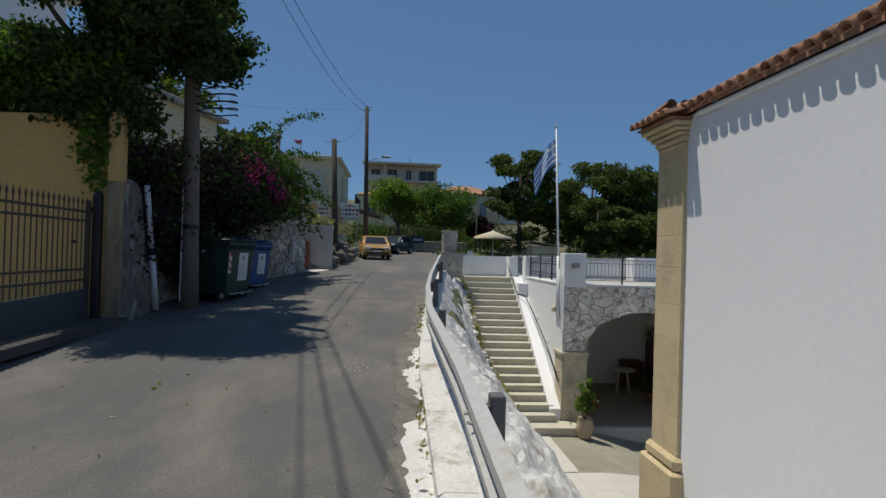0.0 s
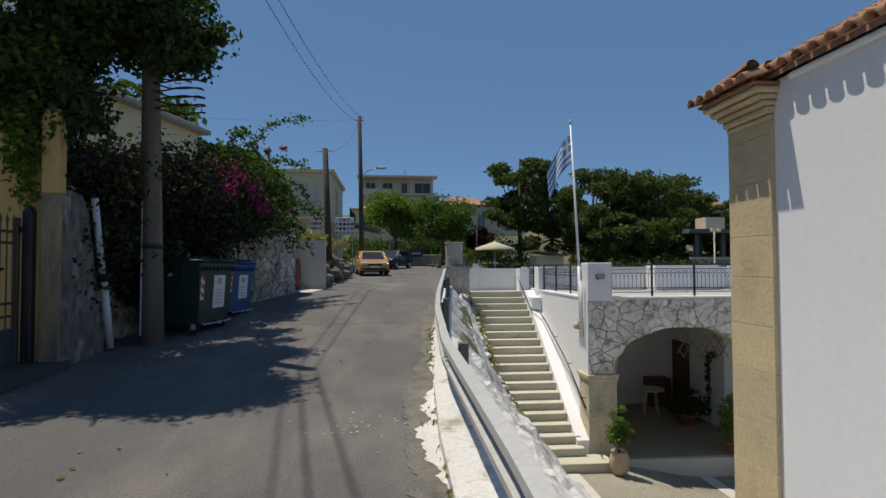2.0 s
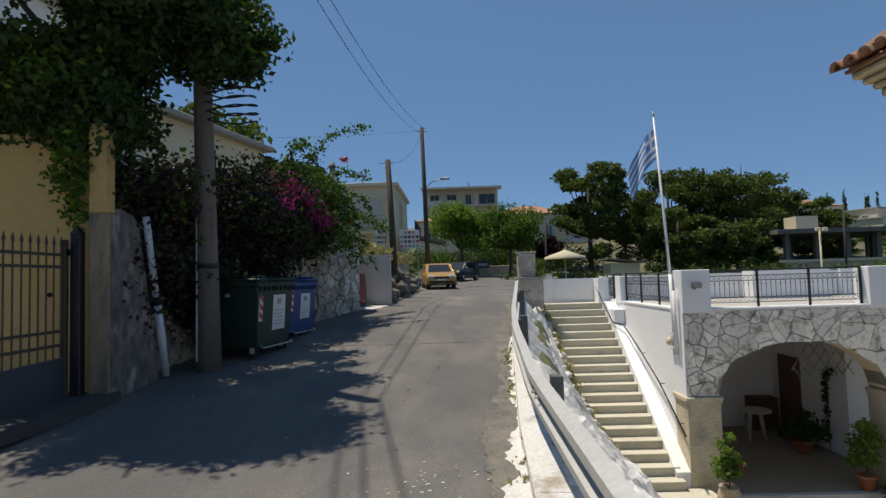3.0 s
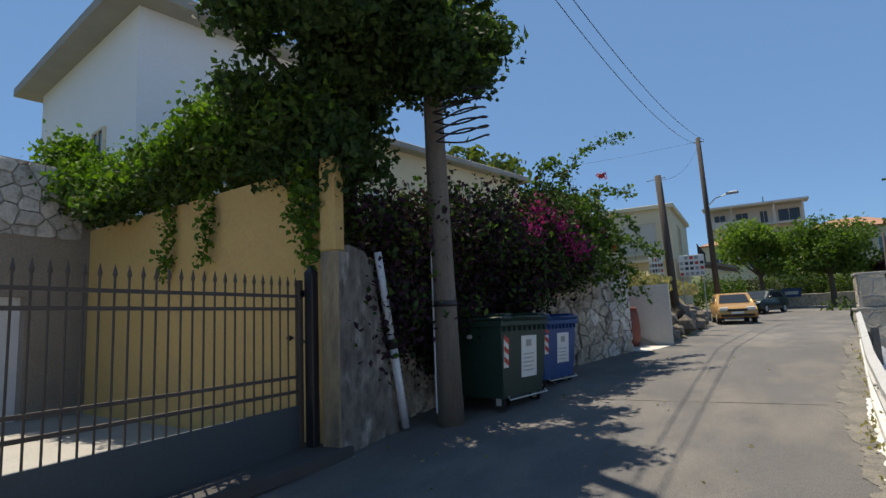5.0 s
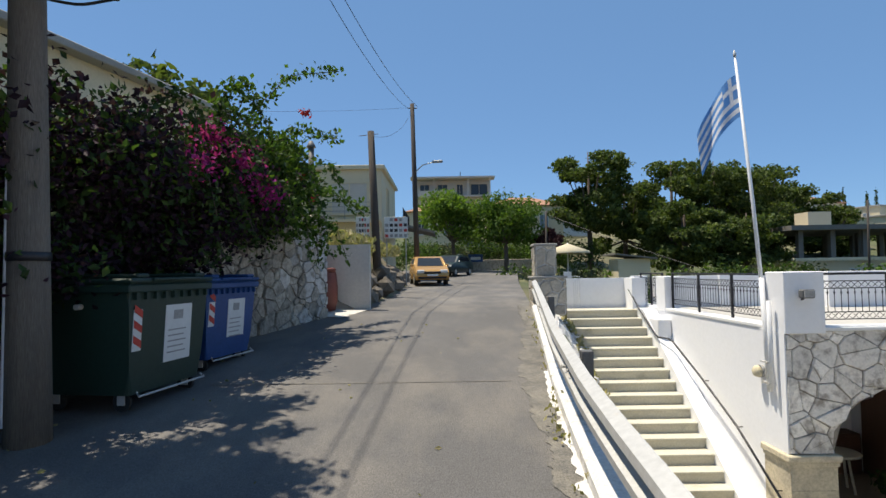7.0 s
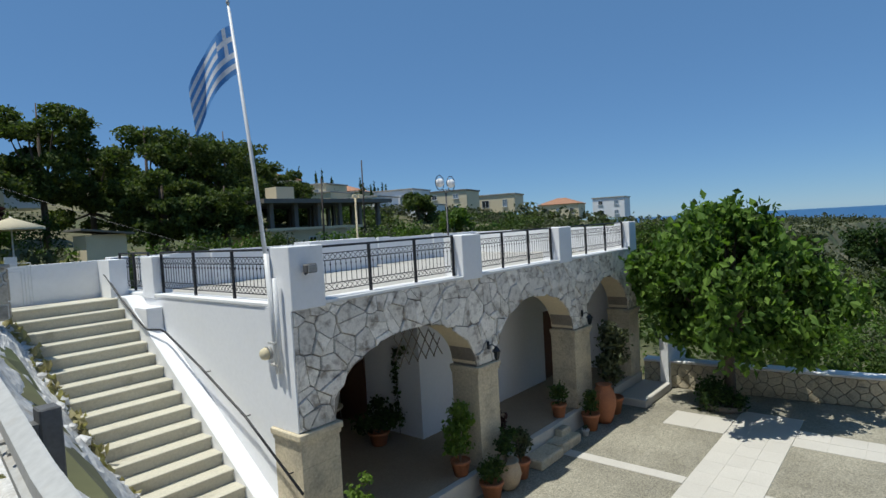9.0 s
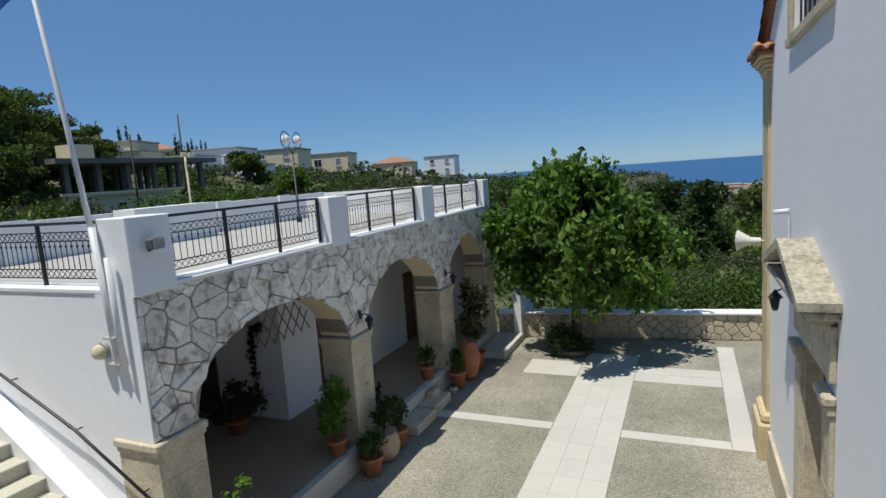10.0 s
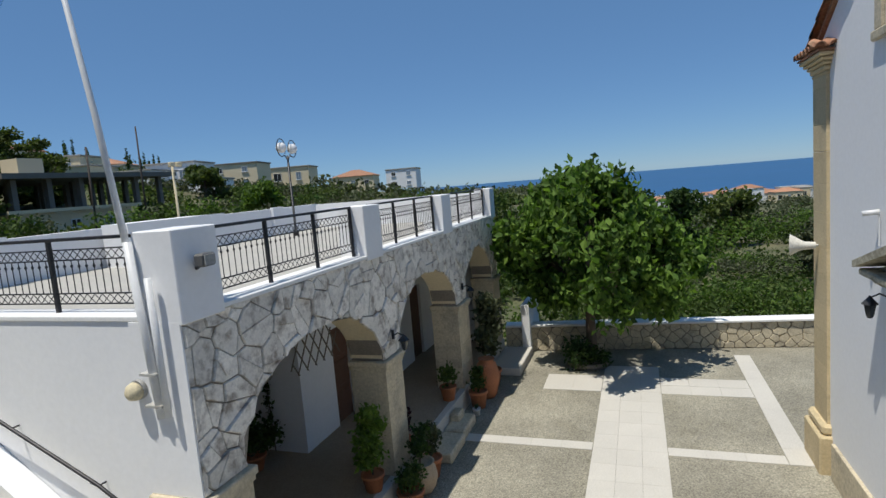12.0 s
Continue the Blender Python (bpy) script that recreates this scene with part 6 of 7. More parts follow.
for k in range(22):
    x, y = -3.5 + 17.0 * (k + gh.uniform(-.3, .3)) / 22, 61 + gh.uniform(-1.0, 4.5)
    bush((x, y, 1.3 + 0.12 * (y - 60)), (1.7, 1.5, 2.2 + gh.uniform(0, 1.2)), 900, 0.22, (L_BUSH, L_DARK, L_LIGHT, L_OLIVE)[k % 4], "dense garden hedge behind the stone wall", 850 + k)
for k in range(9):
    x, y = -7.5 + 3.0 * gh.uniform(0, 1), 50 + 9 * gh.uniform(0, 1)
    bush((x, y, 1.6), (1.5, 1.5, 2.3), 800, 0.2, (L_BUSH, L_DARK)[k % 2], "dark shrub beside the lane below the houses", 880 + k)
for k in range(16):
    x = 8 + k * 2.5 + gb.uniform(-.8, .8)
    bush((x, 46 + gb.uniform(-4, 4), -0.9), (2.2, 1.6, 2.6), 1100, 0.26, (L_BUSH, L_OLIVE, L_LIGHT)[k % 3], "green scrub bush below the pine grove", 200 + k)
for k in range(46):
    a = k / 46
    x = 24 + 60 * a + gb.uniform(-4, 4)
    y = 30 - 55 * a * gb.uniform(0.2, 1.0) + gb.uniform(-4, 4)
    bush((x, y, ground_z(x, y)), (3.0, 3.0, 3.0), 900, 0.34, (L_BUSH, L_OLIVE, L_PINE, L_LIGHT)[k % 4], "green and grey scrub on the slope below the courtyard", 300 + k)
for k in range(40):
    x = 30 + 90 * gb.uniform(0, 1)
    y = 34 + 60 * gb.uniform(0, 1)
    bush((x, y, ground_z(x, y) - 0.4), (3.6, 3.6, 2.2), 700, 0.42, (L_BUSH, L_OLIVE, L_PINE)[k % 3], "scrub and olive trees on the hillside", 400 + k)
for k in range(22):
    x, y = 22.5 + 3.4 * gb.uniform(-1, 1), 5.5 + k * 0.5
    bush((x, y, -4.6), (1.1, 1.1, 1.7), 900, 0.13, (L_BUSH, L_LIGHT)[k % 2], "vine leaves and shrubs behind the courtyard wall", 500 + k)

for k in range(9):
    y = 34 + 2.5 * k
    x = right_x(y) + 1.3 + gb.uniform(0, 0.8)
    bush((x, y, road_z(min(y, 60)) - 0.35), (0.7, 1.4, 0.5 + 0.3 * gb.uniform(0, 1)), 300, 0.15, (L_DRY, L_OLIVE, L_DRY, L_BUSH)[k % 4], "dry grass and low shrubs beside the lane", 700 + k)
for k in range(12):
    x, y = 5 + 14 * gb.uniform(0, 1), 26 + 24 * gb.uniform(0, 1)
    bush((x, y, ground_z(x, y)), (2.2, 2.2, 1.5), 700, 0.22, (L_DRY, L_BUSH, L_LIGHT)[k % 3], "dry grass and shrubs behind the terrace", 730 + k)

for k in range(18):
    x, y = 25 + 15 * gb.uniform(0, 1), 3 + 11 * gb.uniform(0, 1)
    bush((x, y, ground_z(x, y)), (1.5, 1.5, 1.2), 700, 0.17, (L_LIGHT, L_BUSH, L_OLIVE)[k % 3], "leafy green shrub on the slope below the courtyard", 760 + k)
# ---------- far houses ----------
def villa(c, w, d, h, wall_m, roof_m, label, tiled=False, yaw=0.0, storeys=1, plain=False):
    u = Vector((math.cos(radians(yaw)), math.sin(radians(yaw)), 0))
    if tiled:
        t, u, n = slab_house("house", c, u, w, d, c[2], c[2] + h, 0.25, wall_m, roof_m, label, 0.12)
        bm = B()
        mid = Vector((c[0], c[1], c[2] + h + 0.12)) - n * d / 2
        ring = [bm.verts.new(mid + u * a * (w / 2 + 0.3) + n * b * (d / 2 + 0.3)) for a, b in ((-1, -1), (1, -1), (1, 1), (-1, 1))]
        r1, r2 = bm.verts.new(mid - u * (w / 2 - d / 2) + Vector((0, 0, d * 0.2))), bm.verts.new(mid + u * (w / 2 - d / 2) + Vector((0, 0, d * 0.2)))
        bm.faces.new((ring[0], ring[1], r2, r1))
        bm.faces.new((ring[1], ring[2], r2))
        bm.faces.new((ring[2], ring[3], r1, r2))
        bm.faces.new((ring[3], ring[0], r1))
        bm.faces.new(ring[::-1])
        part("tiled_roof", bm, TILE, t, "hipped orange tile roof")
    else:
        t, u, n = slab_house("house", c, u, w, d, c[2], c[2] + h, 0.2, wall_m, roof_m, label, 0.25)
    m = 0 if plain else max(2, int(w / 3.2))
    for s in range(storeys):
        for k in range(m):
            x = (k + 0.5) / m - 0.5
            window(t, Vector((c[0], c[1], c[2] + h / storeys * s + h / storeys * 0.32)) + u * x * w + n * 0.02, u, 1.1 if (k + s) % 3 else 1.7, h / storeys * 0.42, SHUTTER if k % 2 else GLASSDARK)
    return t, u, n
# cream two-storey house by the lane
h3, hu, hn = villa((-7.6, 41, 1.6), 7.0, 9.0, 6.0, CREAMWALL, CREAMWALL, "cream two-storey house with a side balcony", storeys=2, plain=True)
window(h3, (-9.6, 40.98, 5.35), (1, 0, 0), 1.7, 1.5, GLASSDARK, CREAMWALL)
window(h3, (-6.0, 40.98, 4.95), (1, 0, 0), 2.2, 1.9, LANEWALL, CREAMWALL)
window(h3, (-7.6, 40.98, 2.2), (1, 0, 0), 1.5, 1.5, GLASSDARK, CREAMWALL)
window(h3, (-4.08, 44.2, 5.0), (0, 1, 0), 1.3, 1.9, GLASSDARK, CREAMWALL, False)
bm = B()
obox(bm, Vector((-7.6, 40.7, 4.45)), (1, 0, 0), (7.0, 0.6, 0.16))
part("ledge", bm, CREAMWALL, h3)
bm = B()
for z in (5.1, 5.35, 5.6):
    tube(bm, [(-7.7, 40.5, z), (-4.7, 40.5, z)], 0.02, 5)
for x in (-7.7, -6.2, -4.7):
    tube(bm, [(x, 40.5, 4.6), (x, 40.5, 5.6)], 0.02, 5)
part("front_rail", bm, LAMPGREY, h3)
bm = B()
obox(bm, Vector((-3.5, 45.5, 4.4)), (0, 1, 0), (6.5, 1.2, 0.18))
bal = part("balcony", bm, CREAMWALL, h3)
bm = B()
for k in range(22):
    tube(bm, [(-2.95, 42.4 + k * 0.29, 4.58), (-2.95, 42.4 + k * 0.29, 5.4)], 0.02, 4)
tube(bm, [(-2.95, 42.3, 5.42), (-2.95, 48.7, 5.42)], 0.03, 5)
part("balcony_rail", bm, BLACKIRON, bal)
bm = B()
tube(bm, [(-8.2, 40.75, 4.6), (-8.2, 40.75, 8.9)], 0.17, 10)
tube(bm, [(-8.2, 40.75, 8.9), (-8.2, 40.75, 9.0), (-8.2, 40.75, 9.3)], [0.28, 0.26, 0.1], 10)
part("chimney_pipe", bm, POSTGREY, h3)
bm = B()
prism(bm, [(-3.3, 4.3), (-1.0, 3.75), (-1.0, 3.9), (-3.3, 4.45)], lambda u, w, d: Vector((u, 41 + d, w)), 4.0)
part("canopy", bm, ROOFGREY, h3, "dark sloping canopy")
# long white house on the skyline, orange-roofed house before it
h4, hu, hn = villa((0.9, 92, 10.2), 11.2, 9, 5.0, LANEWALL, LANEWALL, "long cream house with balconies on the skyline", storeys=2, plain=True)
for x, w in ((-3.3, 1.5), (-0.6, 1.6), (2.0, 1.0), (4.9, 2.6)):
    window(h4, (x, 91.98, 12.9), (1, 0, 0), w, 1.7, GLASSDARK, CREAMWALL, False)
bm = B()
obox(bm, Vector((0.9, 91.2, 12.5)), (1, 0, 0), (11.6, 1.6, 0.2))
bal4 = part("balcony", bm, LANEWALL, h4)
bm = B()
obox(bm, Vector((-2.4, 90.5, 12.7)), (1, 0, 0), (4.6, 0.12, 0.75))
part("balcony_wall", bm, LANEWALL, bal4)
for x in (-4.6, -1.8, 3.2, 6.4):
    bm = B()
    obox(bm, Vector((x, 90.6, 12.7)), (1, 0, 0), (0.22, 0.22, 2.5))
    part("balcony_pillar", bm, LANEWALL, bal4)
bm = B()
obox(bm, Vector((0.9, 91.0, 15.2)), (1, 0, 0), (12.4, 2.4, 0.25))
part("canopy_slab", bm, LANEWALL, h4)
bm = B()
tube(bm, [(2.2, 95, 15.4), (2.2, 95, 17.0)], 0.06, 5)
part("mast", bm, BLACKIRON, h4)
villa((9.5, 77, 5.2), 9.5, 7, 4.2, CREAMWALL, TILE, "cream bungalow with an orange tiled roof", True)
villa((-1.5, 74, 4.6), 6.5, 7, 3.9, CREAMWALL, TILE, "cream bungalow with an orange tiled roof", True)
villa((17, 84, 6.0), 5.0, 6, 4.6, WALLWHITE, CONCRETE, "plain white flat-roofed house")
# concrete-framed unfinished building
FBX, FBY = 28.2, 55.0
fb = thing("concrete_frame", "unfinished concrete-framed building over a pale ground floor", "building", (FBX + 6, FBY + 3, -1))
bm = B()
box(bm, FBX + 1.0, FBX + 11.5, FBY + 0.5, FBY + 9, -1.5, 1.9)
part("ground_floor", bm, CREAMWALL, fb)
bm = B()
box(bm, FBX, FBX + 16.0, FBY - 0.8, FBY + 10, 4.45, 4.85)
part("roof_slab", bm, ROOFGREY, fb)
for k in range(6):
    for yy in (FBY + 0.3, FBY + 4.6, FBY + 9):
        bm = B()
        xx = FBX + 1.3 + 2.7 * k
        box(bm, xx - 0.2, xx + 0.2, yy - 0.2, yy + 0.2, 1.9, 4.45)
        part("column", bm, ROOFGREY, fb)
bm = B()
box(bm, FBX + 0.4, FBX + 12, FBY - 0.3, FBY + 0.0, 1.9, 2.15)
part("parapet", bm, CREAMWALL, fb)
bm = B()
box(bm, FBX + 4.5, FBX + 6.6, FBY + 4, FBY + 6, 4.85, 6.4)
part("stair_head", bm, CREAMWALL, fb)
for k in range(3):
    window(fb, Vector((FBX + 3 + 3 * k, FBY + 0.48, 0.5)), (1, 0, 0), 0.9, 0.7)
for x, y, z, w, h, m, roof, tl, yaw in ((61, 92, 4.6, 9, 3.8, CREAMWALL, CONCRETE, False, -70), (74, 84, 4.2, 8, 4.2, WALLWHITE, CONCRETE, False, -72), (53, 96, 7.5, 8, 3.6, CREAMWALL, TILE, True, -68), (104, 82, 3.6, 9, 4.0, CREAMWALL, CONCRETE, False, -72), (66, 99, 7.2, 8, 3.4, CREAMWALL, CONCRETE, False, -70), (64.5, 83, 2.4, 7.5, 4.6, WALLWHITE, CONCRETE, False, -72), (70.5, 76.5, 2.0, 6.5, 3.2, WALLWHITE, CONCRETE, False, -72), (89, 84, 3.8, 9.5, 4.6, CREAMWALL, ROOFGREY, False, -72), (77.5, 103, 5.5, 8, 4.0, CREAMWALL, CONCRETE, False, -68), (84, 112, 7, 9, 3.5, CREAMWALL, TILE, True, -68), (123.5, 77, 1.4, 10, 3.6, CREAMWALL, TILE, True, -75), (138, 70.5, 1.2, 8, 5.0, WALLWHITE, CONCRETE, False, -78), (58, 108, 6, 9, 3.6, CREAMWALL, TILE, True, -60)):
    villa((x, y, z), w, 8, h, m, roof, "flat-roofed pale hillside villa" if not tl else "hillside villa with an orange tiled roof", tl, yaw, 2 if h > 4.5 else 1)
tree((64.5, 69, 0.8), 7.0, 3.2, 18, 2600, 0.5, L_PINE, "dark pine among the hillside villas", 0.2, 71, squash=0.6)
tree((36, 38.5, -1.6), 5.0, 1.9, 16, 2200, 0.3, L_LIGHT, "pale feathery tree behind the terrace", 0.12, 72, squash=1.1)
for k in range(30):
    a = k / 29
    x, y = 38 + 22 * a + gb.uniform(-3, 3), 47 - 22 * a + gb.uniform(-3, 3)
    bush((x, y, -1.7), (2.6, 2.6, 1.7 if k % 3 else 2.5), 1000, 0.30, (L_BUSH, L_PINE, L_LIGHT, L_BUSH)[k % 4], "dense green bush along the slope behind the terrace", 600 + k)
for k in range(26):
    x, y = 50 + 40 * gb.uniform(0, 1), 60 + 42 * gb.uniform(0, 1)
    bush((x, y, ground_z(x, y) - 0.3), (3.0, 3.0, 2.4), 700, 0.45, (L_BUSH, L_OLIVE, L_PINE)[k % 3], "scrub among the hillside villas", 650 + k)
for k in range(22):
    x, y = 44 + 50 * gb.uniform(0, 1), 88 + 30 * gb.uniform(0, 1)
    z = ground_z(x, y)
    t = thing("cypress", "slim dark cypress on the hillside", "tree", (x, y, z))
    hh = gb.uniform(3, 6)
    foliage("crown", cloud(gb, [(x, y, z + hh * (0.25 + 0.2 * i), 0.55 - 0.1 * i, 0.55 - 0.1 * i, hh * 0.2) for i in range(4)], 350, 0.7), 0.3, L_DARK, gb, t)
# far town on the coast
for k in range(34):
    x, y = 260 + 130 * gb.uniform(0, 1), -75 + 75 * gb.uniform(0, 1)
    z = ground_z(x, y)
    w, h = gb.uniform(7, 13), gb.uniform(3.5, 7)
    villa((x, y, z), w, 8, h, WALLWHITE if k % 3 else CREAMWALL, CONCRETE, "small pale house of the far coastal town" if k % 2 else "small tiled house of the far coastal town", bool(k % 2), -80)
far = []
for k in range(900):
    x, y = 90 + 330 * gb.uniform(0, 1), -120 + 330 * gb.uniform(0, 1)
    far.append((x, y, ground_z(x, y) + 0.8, gb.uniform(2, 5), gb.uniform(2, 5), gb.uniform(1.5, 3.2)))
tagged(foliage("far_woods", cloud(gb, far, 42000, 0.6), 1.1, L_OLIVE, gb, None, "scattered olive trees and scrub on the far slope"), category="woods", kind="stuff")
near = []
for k in range(900):
    x, y = 20 + 80 * gb.uniform(0, 1) ** 1.4, -40 + 90 * gb.uniform(0, 1)
    if 4 < x < 20 and y < 24:
        continue
    near.append((x, y, ground_z(x, y) + 0.3, gb.uniform(0.6, 1.6), gb.uniform(0.6, 1.6), gb.uniform(0.5, 1.1)))
tagged(foliage("scrub", cloud(gb, near, 46000, 0.6), 0.30, L_BUSH, gb, None, "low green scrub covering the slope"), category="scrub", kind="stuff")

# ---------- flag, lamps and fittings on the terrace ----------
fp = thing("flagpole", "white flagpole at the corner pillar with a striped blue flag", "flagpole", (4.56, 16.66, -0.4))
bm = B()
tube(bm, [(4.55, 16.62, -0.45), (4.55, 16.74, 1.3)], 0.042, 12)
part("lower_tube", bm, STEELWHITE, fp)
bm = B()
tube(bm, [(4.55, 16.72, 1.0), (4.55, 16.9, 2.5), (4.55, 17.28, 5.0)], [0.034, 0.03, 0.02], 12)
part("pole", bm, STEELWHITE, fp)
bm = B()
tube(bm, [(4.55, 17.28, 5.0), (4.55, 17.29, 5.06), (4.55, 17.30, 5.16)], [0.012, 0.03, 0.004], 8)
part("finial", bm, GALV, fp)
for z in (-0.32, 0.0):
    bm = B()
    box(bm, 4.50, 4.64, 16.56 + z * 0.07 + 0.02, 16.78 + z * 0.07, z - 0.012, z + 0.012)
    part("clamp", bm, GALV, fp)
bm = B()
tube(bm, [(4.52, 16.5, -0.42), (4.52, 16.52, 0.95)], 0.035, 10)
part("sleeve", bm, STEELWHITE, fp)
def flag_point(a, b):
    """The flag's cloth: a along its length from the pole, b up its height; it hangs in folds, blown a little towards the lane."""
    top = Vector((4.55, 17.24, 4.72))
    foot = Vector((4.55, 17.13, 3.98))
    p = foot.lerp(top, b)
    q = p + Vector((-0.52 * a, 0.38 * a, -0.72 * a * a - 0.22 * a))
    w = 0.075 * a * math.sin(a * 9 + b * 2.5)
    return q + Vector((0.55, 0.8, 0)) * w
def cloth(a0, a1, b0, b1, m, name, lift=0.0):
    bm = B()
    na, nb_ = max(2, round((a1 - a0) * 20)), 2
    g = [[bm.verts.new(flag_point(a0 + (a1 - a0) * i / na, b0 + (b1 - b0) * j / nb_) + Vector((-0.5, -0.6, 0)) * lift) for j in range(nb_ + 1)] for i in range(na + 1)]
    for i in range(na):
        for j in range(nb_):
            f = bm.faces.new((g[i][j], g[i + 1][j], g[i + 1][j + 1], g[i][j + 1]))
            f.smooth = True
    return part(name, bm, m, fp)
for k in range(9):
    canton = k >= 4
    cloth(0.37 if canton else 0.0, 1.0, k / 9, (k + 1) / 9, FLAGBLUE if k % 2 == 0 else FLAGWHITE, "flag_stripe")
cloth(0.0, 0.145, 4 / 9, 6 / 9, FLAGBLUE, "flag_canton")
cloth(0.225, 0.37, 4 / 9, 6 / 9, FLAGBLUE, "flag_canton")
cloth(0.0, 0.145, 7 / 9, 1.0, FLAGBLUE, "flag_canton")
cloth(0.225, 0.37, 7 / 9, 1.0, FLAGBLUE, "flag_canton")
cloth(0.145, 0.225, 4 / 9, 1.0, FLAGWHITE, "flag_cross")
cloth(0.0, 0.145, 6 / 9, 7 / 9, FLAGWHITE, "flag_cross")
cloth(0.225, 0.37, 6 / 9, 7 / 9, FLAGWHITE, "flag_cross")

fl = thing("floodlight", "small grey floodlight on the white corner pillar", "lamp", (4.85, 16.2, 1.05))
bm = B()
obox(bm, Vector((4.86, 16.13, 1.0)), (1, 0.12, 0), (0.20, 0.12, 0.13), 0.02)
hs = part("housing", bm, POSTGREY, fl)
bm = B()
obox(bm, Vector((4.855, 16.062, 1.015)), (1, 0.12, 0), (0.16, 0.012, 0.10))
part("glass", bm, LAMPGREY, hs)
bm = B()
tube(bm, [(4.86, 16.18, 1.02), (4.86, 16.25, 0.98)], 0.02, 6)
part("arm", bm, BLACKIRON, fl)
bl = thing("bulkhead_lamp", "round cream bulkhead lamp on the stair wall", "lamp", (4.6, 16.9, -0.18))
bm = B()
tube(bm, [(4.603, 16.9, -0.18), (4.55, 16.9, -0.18)], 0.10, 16)
bs = part("base", bm, LAMPGREY, bl)
bm = B()
tube(bm, [(4.55, 16.9, -0.18), (4.50, 16.9, -0.19), (4.46, 16.9, -0.20), (4.445, 16.9, -0.20)], [0.095, 0.09, 0.06, 0.01], 16)
part("glass", bm, CANVAS, bl)

lp = thing("lamp_post", "black terrace lamp post with two white globes in rings", "lamp post", (14.3, 21.4, 0.47))
bm = B()
tube(bm, [(14.3, 21.4, 0.47), (14.3, 21.4, 0.62), (14.3, 21.4, 0.66), (14.3, 21.4, 2.75)], [0.09, 0.08, 0.035, 0.028], 10)
part("post", bm, BLACKIRON, lp)
for s in (-1, 1):
    c = Vector((14.3 + s * 0.34, 21.4 + s * 0.05, 2.95))
    bm = B()
    tube(bm, [c + Vector((0.24 * math.cos(q), 0.03 * math.cos(q), 0.24 * math.sin(q))) for q in np.linspace(-2.4 if s > 0 else -0.7, 3.5 if s > 0 else 5.2, 26)], 0.014, 6)
    part("ring", bm, BLACKIRON, lp)
    bm = B()
    tube(bm, [(14.3, 21.4, 2.6), (14.3 + s * 0.12, 21.4, 2.74), c + Vector((-s * 0.1, 0, -0.2))], 0.016, 6)
    part("arm", bm, BLACKIRON, lp)
    bm = B()
    bmesh.ops.create_uvsphere(bm, u_segments=20, v_segments=12, radius=0.145, matrix=Matrix.Translation(c))
    for f in bm.faces:
        f.smooth = True
    part("globe", bm, GLOBE, lp, "white glass globe")

def lantern(p, n, name="wall_lantern"):
    t = thing(name, "small black wrought wall lantern", "lantern", p, "wall lanterns")
    p, n = Vector(p), Vector(n)
    bm = B()
    tube(bm, [p, p + n * 0.10 + Vector((0, 0, 0.05)), p + n * 0.2 + Vector((0, 0, 0.0))], 0.012, 6)
    tube(bm, [p + Vector((0, 0, -0.06)), p + Vector((0, 0, 0.1))], 0.03, 8)
    part("bracket", bm, BLACKIRON, t)
    c = p + n * 0.2
    bm = B()
    tube(bm, [c + Vector((0, 0, -0.26)), c + Vector((0, 0, -0.22)), c + Vector((0, 0, -0.08))], [0.03, 0.05, 0.075], 6)
    part("glass", bm, GLASSDARK, t)
    bm = B()
    tube(bm, [c + Vector((0, 0, -0.08)), c + Vector((0, 0, 0.0)), c + Vector((0, 0, 0.03))], [0.10, 0.03, 0.008], 6)
    part("cap", bm, BLACKIRON, t)
    return t
lantern((9.2, FY - 0.03, -0.95), (0, -1, 0))
lantern((13.4, FY - 0.03, -0.95), (0, -1, 0))
lantern((8.75, CY + 0.02, -0.25), (0, 1, 0))
hn_ = thing("horn_speaker", "cream horn loudspeaker on the church corner", "loudspeaker", (11.6, 9.35, 0.05))
bm = B()
tube(bm, [(11.5, 9.30, 0.05), (11.52, 9.46, 0.05), (11.55, 9.56, 0.06), (11.58, 9.66, 0.06)], [0.06, 0.07, 0.12, 0.19], 18, False)
part("horn", bm, HORNPLASTIC, hn_)
bm = B()
tube(bm, [(11.55, 9.5, 0.05), (11.58, 9.67, 0.06)], [0.05, 0.035], 10)
part("driver", bm, LAMPGREY, hn_)
bm = B()
tube(bm, [(11.5, 9.26, 0.05), (11.5, 9.36, 0.05)], 0.025, 6)
part("bracket", bm, GALV, hn_)
ws = thing("security_camera", "small white camera on a thin pipe above the porch", "camera", (9.05, 9.22, 0.5))
bm = B()
tube(bm, [(9.05, 9.225, 0.36), (9.05, 9.225, 0.78)], 0.012, 6)
part("pipe", bm, STEELWHITE, ws)
bm = B()
tube(bm, [(9.05, 9.22, 0.80), (9.10, 9.40, 0.78)], 0.035, 8)
part("body", bm, STEELWHITE, ws)

# ---------- inside the arcade ----------
bm = B()
box(bm, 9.25, 9.30, 20.2, 21.2, AFL, -1.15)
dd = structure("door_2", bm, DOORWOOD, "dark brown wooden door inside the arcade", "door")
bm = B()
box(bm, 10.56, 11.29, 18.40, 18.46, AFL, -1.26)
d3 = structure("door_3", bm, DOORWOOD, "dark brown panelled door behind the first pier", "door")
for k in range(3):
    bm = B()
    box(bm, 10.64, 11.21, 18.375, 18.399, AFL + 0.12 + 0.66 * k, AFL + 0.68 + 0.66 * k, 0.012)
    part("door_panel", bm, DOORWOOD, d3)
bm = B()
box(bm, 14.91, 15.69, 18.40, 18.46, AFL, -1.26)
structure("door_4", bm, DOORWOOD, "dark brown door behind the second arch", "door")
